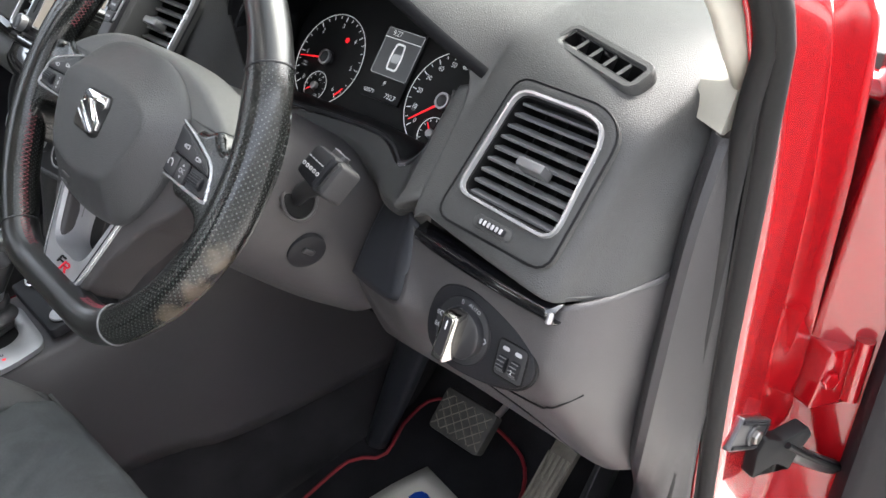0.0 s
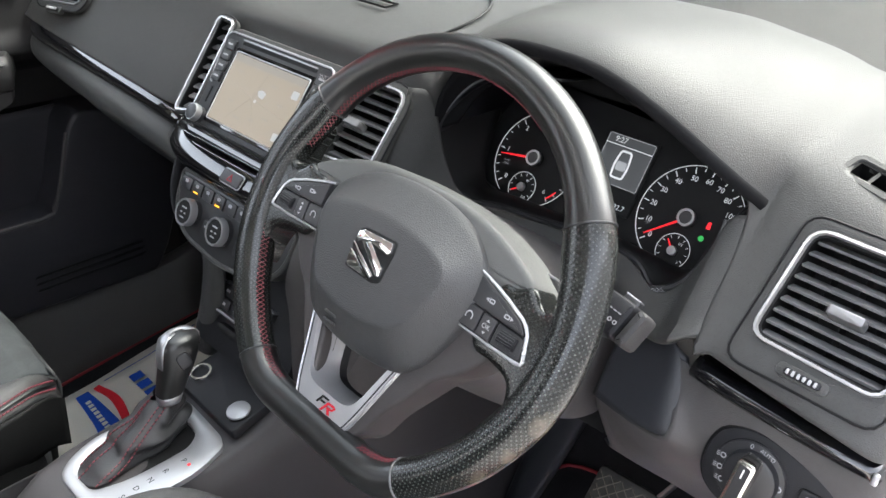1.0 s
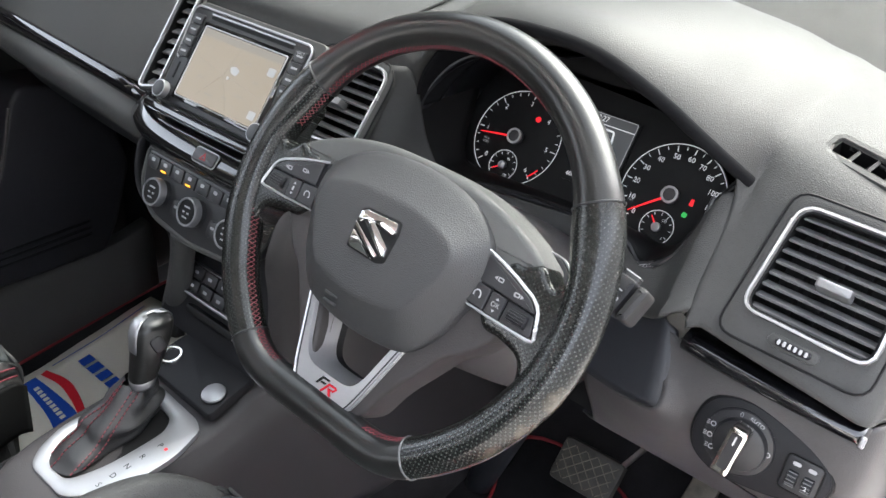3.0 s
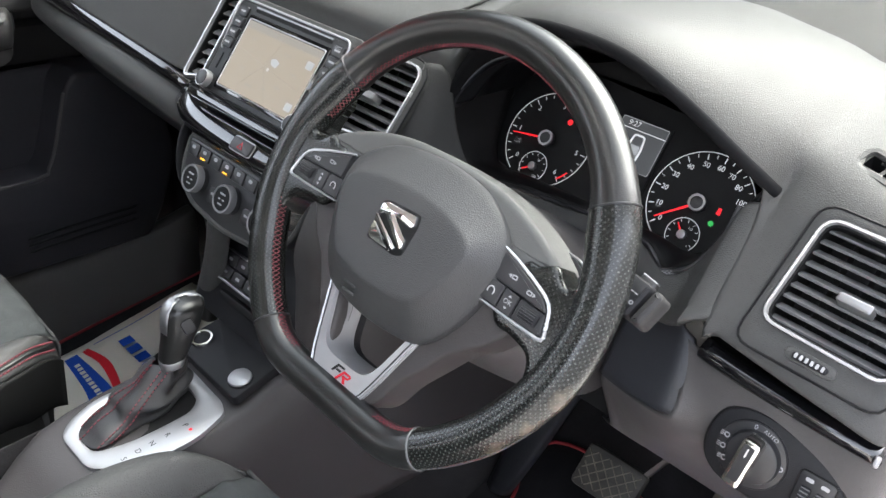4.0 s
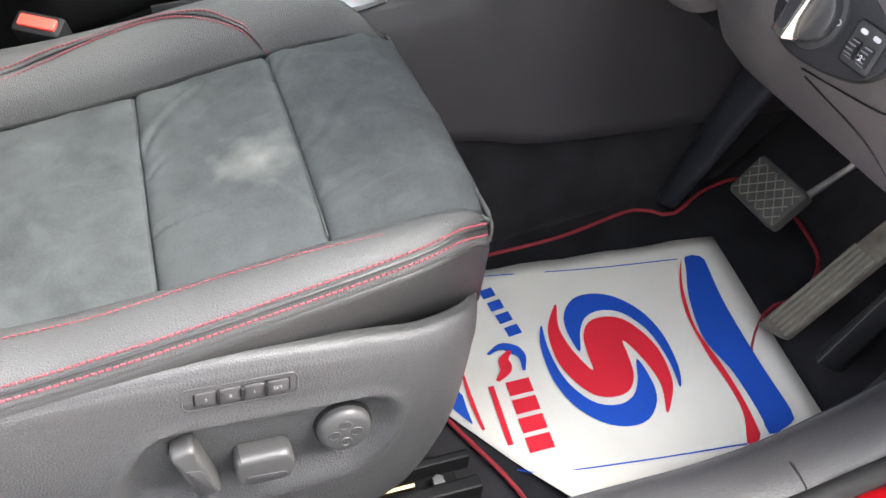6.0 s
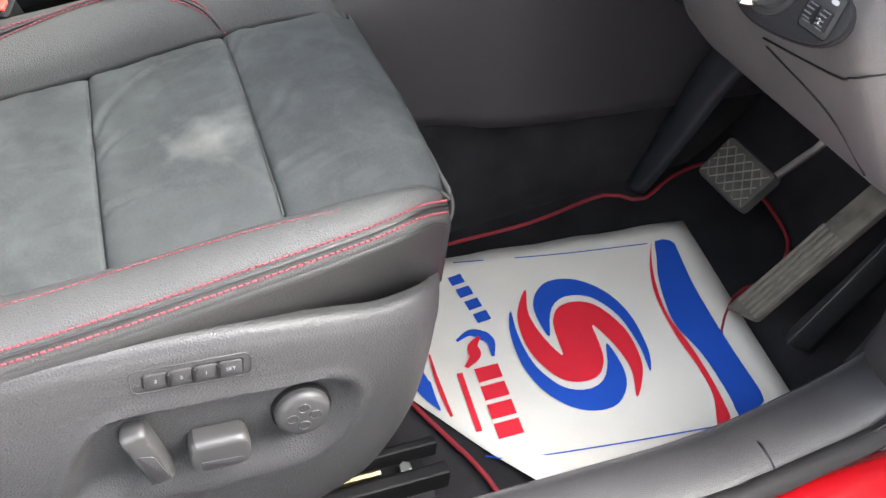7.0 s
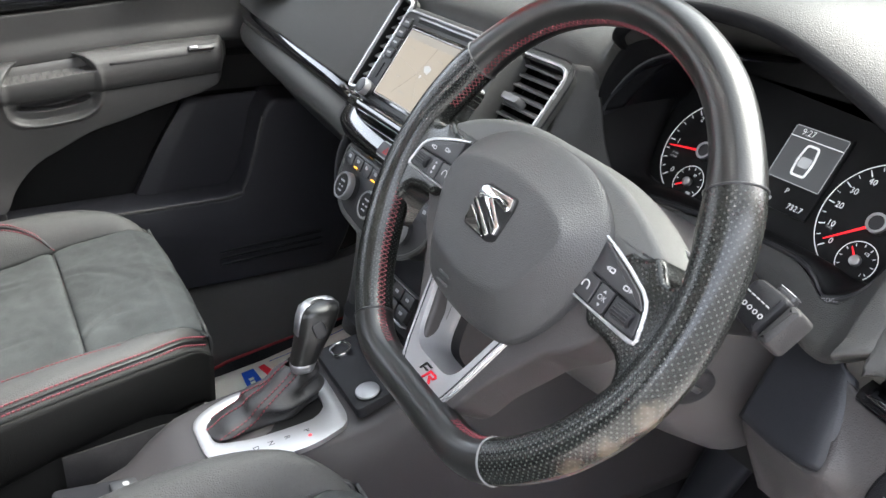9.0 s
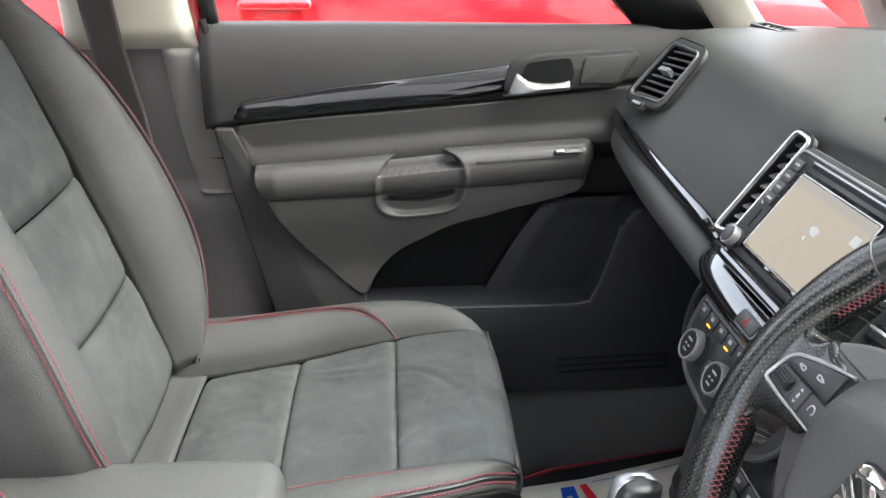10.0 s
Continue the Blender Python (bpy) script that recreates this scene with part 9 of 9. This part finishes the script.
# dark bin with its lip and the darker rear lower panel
# the bin's back is blackened to stand for the shade inside it
part("pocket_shade", loft([[(-0.712, y, 0.90), (-0.745, y, 0.84), (-0.752, y, 0.7), (-0.752, y, 0.5), (-0.752, y, 0.41)] for y in (-0.56, 0.42)], 4, 16), "black", door, "inside of the door bin, its shade put in as black", solid=0.004)
part("bin_divider", loft([[(-0.745, -0.085, 0.600), (-0.740, -0.02, 0.72), (-0.742, 0.04, 0.81)], [(-0.722, -0.06, 0.600), (-0.720, 0.00, 0.72), (-0.724, 0.06, 0.81)], [(-0.722, 0.16, 0.600), (-0.722, 0.19, 0.72), (-0.728, 0.19, 0.81)]], 14, 12), "bin", door, "sloping inner wall of the bin", solid=0.004)
dplate("rear_lower_trim", [(-0.545, 0.957), (-0.513, 0.957), (-0.478, 0.884), (-0.471, 0.855), (-0.450, 0.813), (-0.414, 0.759), (-0.367, 0.703), (-0.328, 0.663), (-0.299, 0.645), (-0.29, 0.44), (-0.42, 0.43), (-0.462, 0.594), (-0.523, 0.847)], -0.72, -0.676, 0.004, "door_soft", "dark grey rear lower door trim", 0.006)
dplate("bin", [(-0.32, 0.445), (0.30, 0.445), (0.33, 0.50), (0.37, 0.62), (0.32, 0.80), (0.18, 0.815), (0.160, 0.79), (0.129, 0.684), (0.113, 0.640), (0.100, 0.628), (-0.30, 0.626), (-0.32, 0.626)], -0.74, -0.642, 0.008, "bin", "dark door bin front", 0.014)
part("bin_lip", tube(cr([(-0.6435, y, z) for y, z in ((-0.30, 0.6265), (-0.1, 0.6275), (0.090, 0.630), (0.112, 0.644), (0.130, 0.684), (0.157, 0.782))], 40), 0.0030, 8), "dash_low", door, "grey lip of the bin")
# gently domed gloss black decor strip
strip = []
for y, lo, hi in ((-0.509, 0.972, 0.984), (-0.504, 0.965, 0.994), (-0.494, 0.963, 1.0015), (-0.42, 0.9705, 1.0125), (-0.334, 0.979, 1.0245), (-0.143, 0.997, 1.046), (-0.040, 1.015, 1.059)):
    strip.append([(upper_x(y, lo + (hi - lo) * k) + d, y, lo + (hi - lo) * k) for k, d in ((0.0, -0.002), (0.06, 0.006), (0.5, 0.009), (0.94, 0.006), (1.0, -0.002))])
part("gloss_strip", loft(strip, 40, 16), "gloss", door, "gloss black decor strip", solid=0.003)
hb = rquad([(-0.058, 1.013), (-0.048, 1.064), (0.010, 1.0765), (0.160, 1.085), (0.172, 1.074), (0.145, 1.028), (0.130, 1.021)], [0.012, 0.02, 0.02, 0.012, 0.008, 0.01, 0.01], 5)
hbm = part("handle_plate", prism(hb, -0.71, -0.676, 0.004, m=DX), "door_soft", door, "grey door handle plate")
part("handle_cup", prism(rquad([(-0.030, 1.030), (-0.020, 1.064), (0.055, 1.072), (0.062, 1.040), (0.055, 1.030)], 0.010), -0.70, -0.674, m=DX), "black", hbm, "dark handle recess")
part("lever", loft([[(-0.672, -0.058, 1.012), (-0.664, -0.050, 1.016), (-0.670, -0.036, 1.048)], [(-0.668, -0.03, 1.013), (-0.656, -0.022, 1.020), (-0.664, -0.016, 1.034)], [(-0.668, 0.02, 1.018), (-0.654, 0.02, 1.024), (-0.662, 0.02, 1.029)], [(-0.668, 0.052, 1.022), (-0.658, 0.052, 1.026), (-0.664, 0.052, 1.034)]], 16, 8), "lever", hbm, "satin silver door lever", solid=0.003)
part("speaker_cover", prism(rquad([(0.072, 1.028), (0.078, 1.072), (0.155, 1.078), (0.136, 1.028)], 0.006), -0.68, -0.6735, 0.002, m=DX), "dash", hbm, "small speaker cover")
for i in range(3):
    dplate("grille_slot", [(0.055, 0.484 + i * 0.014), (0.270, 0.492 + i * 0.014), (0.275, 0.498 + i * 0.014), (0.060, 0.490 + i * 0.014)], -0.66, -0.6405, 0.001, "black", "dark grille slot", 0.002)
structure("trim_footwell_passenger", box(-0.762, -0.748, 0.405, 0.80, 0.14, 1.02, 0.004), "trim_dark", "dark plastic side of the passenger footwell", "footwell trim")
structure("trim_sill_passenger", loft([[(-0.735, y, 0.37), (-0.715, y, 0.418 + e), (-0.690, y, 0.424 + e), (-0.672, y, 0.414 + e), (-0.664, y, 0.36), (-0.662, y, 0.20)] for y, e in ((-0.6, 0), (-0.1, 0), (0.2, 0.0), (0.32, 0.006), (0.42, 0.03))], 16, 14), "cowl", "grey plastic sill trim under the passenger door", "sill trim", solid=0.004)
structure("door_seal_passenger", tube(cr([(-0.722, -0.555, 1.13), (-0.722, -0.545, 1.09), (-0.716, -0.512, 0.955), (-0.708, -0.480, 0.885), (-0.706, -0.462, 0.75), (-0.704, -0.458, 0.60), (-0.704, -0.455, 0.42)], 40), 0.007, 8), "seal", "black rubber seal along the passenger door", "door seal")

# middle pillar with belt
def pil(z, y0, y1, x):
    return [(x - 0.03, y1 + 0.015, z), (x - 0.004, y1 + 0.006, z), (x + 0.006, y1 - 0.02, z), (x + 0.010, (y0 + y1) / 2, z), (x + 0.004, y0 + 0.02, z), (x - 0.03, y0, z)]


structure("trim_pillar_middle_lower", loft([pil(0.40, -0.80, -0.470, -0.700), pil(0.62, -0.80, -0.480, -0.706), pil(0.82, -0.79, -0.515, -0.712), pil(0.84, -0.79, -0.530, -0.722), pil(0.95, -0.79, -0.550, -0.728), pil(1.086, -0.79, -0.582, -0.732)], 30, 18), "dash_low", "dark grey plastic lower middle pillar trim", "pillar trim", solid=0.004)
structure("trim_pillar_edge", loft([[(x - 0.004, y1 + 0.012, z), (x + 0.012, y1 + 0.002, z), (x + 0.016, y1 - w * 0.5, z), (x + 0.010, y1 - w, z), (x - 0.004, y1 - w - 0.004, z)] for z, y1, x, w in ((0.838, -0.530, -0.712, 0.050), (0.850, -0.532, -0.722, 0.055), (0.95, -0.541, -0.727, 0.066), (1.084, -0.582, -0.731, 0.042))], 20, 12), "pillar", "paler front edge of the middle pillar trim with a small ledge", "pillar trim", solid=0.004)
structure("trim_pillar_middle", loft([pil(1.084, -0.79, -0.580, -0.724), pil(1.2, -0.79, -0.60, -0.712), pil(1.35, -0.79, -0.625, -0.685), pil(1.54, -0.79, -0.65, -0.635)], 14, 18), "cream", "cream plastic upper middle pillar trim", "pillar trim", solid=0.004)
structure("body_pillar", loft([[(-0.76, -0.62, z), (-0.745, -0.585 + e, z), (-0.742, -0.565 + e, z), (-0.775, -0.55 + e, z)] for z, e in ((0.4, 0.09), (0.8, 0.05), (1.05, 0.012), (1.2, -0.005), (1.5, -0.04))], 12, 8), "red", "red painted body pillar edge", "body pillar", solid=0.003)
structure("window_frame", loft([[(-0.752, -0.560 + e, z), (-0.738, -0.552 + e, z), (-0.740, -0.532 + e, z), (-0.756, -0.530 + e, z)] for z, e in ((1.10, 0.0), (1.2, -0.01), (1.5, -0.045))], 8, 8), "black", "black door window frame", "window frame", solid=0.004)
structure("window_frame_front", loft([[(-0.752, 0.355 - e, z), (-0.728, 0.345 - e, z), (-0.722, 0.25 - e, z), (-0.735, 0.20 - e, z), (-0.752, 0.195 - e, z)] for z, e in ((1.10, 0.0), (1.2, 0.10), (1.35, 0.25), (1.5, 0.40))], 8, 10), "black", "black mirror triangle and window frame", "window frame", solid=0.004)
belt = thing("seat_belt", (-0.69, -0.66, 0.88), "dark brown seat belt strap against the middle pillar", "seat belt")
part("strap", loft([[(-0.650, -0.735, 1.45), (-0.644, -0.680, 1.45)], [(-0.664, -0.730, 1.17), (-0.658, -0.674, 1.17)], [(-0.672, -0.700, 0.98), (-0.666, -0.648, 0.98)], [(-0.676, -0.688, 0.885), (-0.670, -0.640, 0.885)]], 24, 8), "belt", belt, "woven belt strap", solid=0.0015)
part("strap", loft([[(-0.676, -0.688, 0.885), (-0.670, -0.640, 0.885)], [(-0.66, -0.66, 0.65), (-0.655, -0.61, 0.65)], [(-0.65, -0.60, 0.40), (-0.645, -0.56, 0.40)]], 14, 8), "belt", belt, "woven belt strap", solid=0.0015)
part("tongue", prism(rrect(0.052, 0.024, 0.008, 3), -0.004, 0.004, 0.002, m=basis((-0.662, -0.660, 0.882), (0, 1, 0.1), (1, 0.1, 0.1))), "steel", belt, "steel belt tongue")

# passenger mirror
mir = thing("door_mirror", (-0.75, 0.24, 1.12), "black door mirror housing with real mirror glass", "mirror")
part("foot", tube([(-0.745, 0.24, 1.125), (-0.80, 0.24, 1.12), (-0.86, 0.235, 1.14)], 0.022, 10), "gloss", mir, "black mirror foot")
mm = basis((-0.96, 0.23, 1.185), (1, 0.25, 0), (0.25, -0.96, 0.05))
part("housing", prism(rquad([(-0.12, -0.085), (0.09, -0.08), (0.10, 0.07), (-0.08, 0.085)], 0.04), -0.10, 0.0, 0.03, m=mm), "gloss", mir, "gloss black housing")
part("glass", prism(rquad([(-0.105, -0.07), (0.078, -0.066), (0.085, 0.058), (-0.07, 0.072)], 0.035), 0.0, 0.003, m=mm), material("mirror", (0.9, 0.9, 0.9), 0.02, metal=1.0, vary=0.0), mir, "mirror glass")

# ---- driver's open door and its check strap ----
ddoor = thing("driver_door", (0.86, 0.66, 0.45), "open red driver's door with dark inner trim", "car door")
DM = basis((0.815, 0.655, 0.75), (0.90, 0.44, 0), (0.44, -0.90, 0))
part("inner_skin", prism(rquad([(-0.03, -0.34), (0.70, -0.34), (0.70, 0.36), (-0.02, 0.36)], 0.03), -0.10, 0.0, 0.012, m=DM), "red", ddoor, "red painted inner door edge")
part("trim_panel", prism(rquad([(0.055, -0.31), (0.68, -0.31), (0.68, 0.34), (0.045, 0.34)], 0.03), 0.0, 0.045, 0.015, m=DM), "trim_dark", ddoor, "dark door trim")
hm_ = basis((0.832, 0.672, 0.690), (0.42, 0.90, 0), (0.90, -0.42, 0.05))
h = part("hinge", prism(rquad([(-0.055, -0.040), (0.055, -0.040), (0.055, 0.035), (-0.040, 0.040)], 0.006), -0.03, 0.014, 0.003, m=hm_), "red", ddoor, "red painted hinge block")
part("hinge_pin", tube([hm_ @ Vector((0.0, -0.030, 0.020)), hm_ @ Vector((0.0, 0.052, 0.020))], 0.011, 12), "red", h, "red painted hinge pin")
part("hinge_bolt", prism(circle(0.012, 6, -0.034, 0.0), 0.012, 0.020, 0.002, m=hm_), "red", h, "painted bolt head", smooth=False)
strap = thing("door_check_strap", (0.82, 0.49, 0.66), "black steel door check strap with bolted bracket", "check strap")
bq = basis((0.8085, 0.484, 0.681), (0, 0.86, -0.42), (1, -0.05, 0.02))
brk = part("bracket", prism(rquad([(-0.046, -0.020), (0.036, -0.020), (0.040, 0.018), (-0.042, 0.020)], 0.004), -0.002, 0.005, 0.0015, m=bq), "steel_dark", strap, "dull steel bracket plate")
part("bracket_rib", tube([bq @ Vector((x, y, 0.005)) for x, y in ((-0.040, 0.015), (0.034, 0.013), (0.032, -0.015), (-0.041, -0.015))], 0.0025, 6), "trim_dark", brk, "folded dark edge")
part("bolt", prism(circle(0.0125, 24), 0.004, 0.008, 0.0015, m=bq), "steel_dark", brk, "flat washer")
part("bolt_head", prism(circle(0.0085, 6), 0.008, 0.014, 0.002, m=bq), "steel", brk, "bolt head", smooth=False)
yq = basis((0.816, 0.540, 0.640), (0, 0.86, -0.42), (1, -0.35, 0.05))
part("yoke", prism(rquad([(-0.040, -0.010), (-0.022, -0.042), (0.000, -0.018), (0.032, -0.022), (0.030, 0.000), (0.034, 0.030), (0.020, 0.038), (-0.010, 0.014), (-0.040, 0.012)], 0.006), 0.0, 0.020, 0.004, m=yq), "black", strap, "black forked yoke")
part("arm", tube(cr([(0.824, 0.535, 0.648), (0.838, 0.590, 0.606), (0.852, 0.66, 0.558), (0.868, 0.75, 0.50)], 24), 0.0135, 12, flat=0.6), "steel_dark", strap, "curved dull steel arm")
part("arm_groove", tube(cr([(0.837, 0.535, 0.652), (0.851, 0.590, 0.611), (0.865, 0.66, 0.563), (0.880, 0.75, 0.506)], 24), 0.004, 8), "black", strap, "dark groove along the arm")
part("buffer", prism(circle(0.022, 24), -0.02, 0.018, 0.006, m=basis((0.846, 0.700, 0.575), (0, 0.86, -0.42), (0.85, -0.5, 0.1))), "seal", strap, "grey rubber buffer")

# ---- red car parked alongside ----
car = thing("parked_car", (-2.6, -0.2, GROUND), "bright red car parked alongside", "car")
side = []
for y, zt, b in ((-2.2, 0.90, 0.25), (-1.9, 1.08, 0.10), (-1.0, 1.18, 0.02), (0.2, 1.17, 0.0), (1.2, 1.12, 0.02), (1.9, 1.0, 0.12), (2.15, 0.8, 0.3)):
    side.append([(-1.72 - b, y, 0.10), (-1.66 - b, y, 0.30), (-1.635 - b, y, 0.55), (-1.645 - b, y, 0.90), (-1.685 - b, y, zt - 0.03), (-1.73 - b, y, zt), (-2.5, y, zt + 0.03), (-3.2 + b, y, zt), (-3.33 + b, y, 0.5), (-3.28 + b, y, 0.10)])
part("body", loft(side, 40, 40, caps=True), "red_far", car, "glossy red body", solid=0.01)
roof = []
for x, w in ((-1.78, 0.0), (-2.0, 0.46), (-2.5, 0.52), (-3.0, 0.46), (-3.2, 0.0)):
    roof.append([(x, -1.75, 1.13), (x, -1.1, 1.16 + w * 0.8), (x, -0.2, 1.16 + w), (x, 0.5, 1.16 + w * 0.9), (x, 1.35, 1.10)])
part("cabin", loft(roof, 20, 24), "dark_glass", car, "dark glazed cabin", solid=0.01)
part("door_handle", prism(rrect(0.20, 0.030, 0.013, 4), 0.0, 0.030, 0.012, steps=4, m=basis((-1.656, -0.555, 1.050), (0, 1, 0), (1, 0, 0.12))), "red_far", car, "red door handle")
part("handle_cup", prism(circle(0.05, 24, ry=0.035), -0.002, 0.004, m=basis((-1.655, -0.535, 1.035), (0, 1, 0), (1, 0, 0.12))), "red_far", car, "shallow handle dish")
part("sill_line", tube(cr([(-1.646, -1.6, 0.60), (-1.640, 0.0, 0.62), (-1.650, 1.5, 0.60)], 30), 0.006, 6), "red_far", car)
for y in (-1.35, 1.3):
    for x in (-1.75, -3.2):
        w = part("wheel", prism(circle(0.31, 36), -0.10, 0.10, 0.03, m=basis((x, y, GROUND + 0.31), (0, 1, 0), (1, 0, 0))), "tyre", car, "black tyre")
        part("rim", prism(circle(0.20, 24), 0.09, 0.108, 0.01, m=basis((x, y, GROUND + 0.31), (0, 1, 0), (1, 0, 0))), "silver", w, "silver rim")
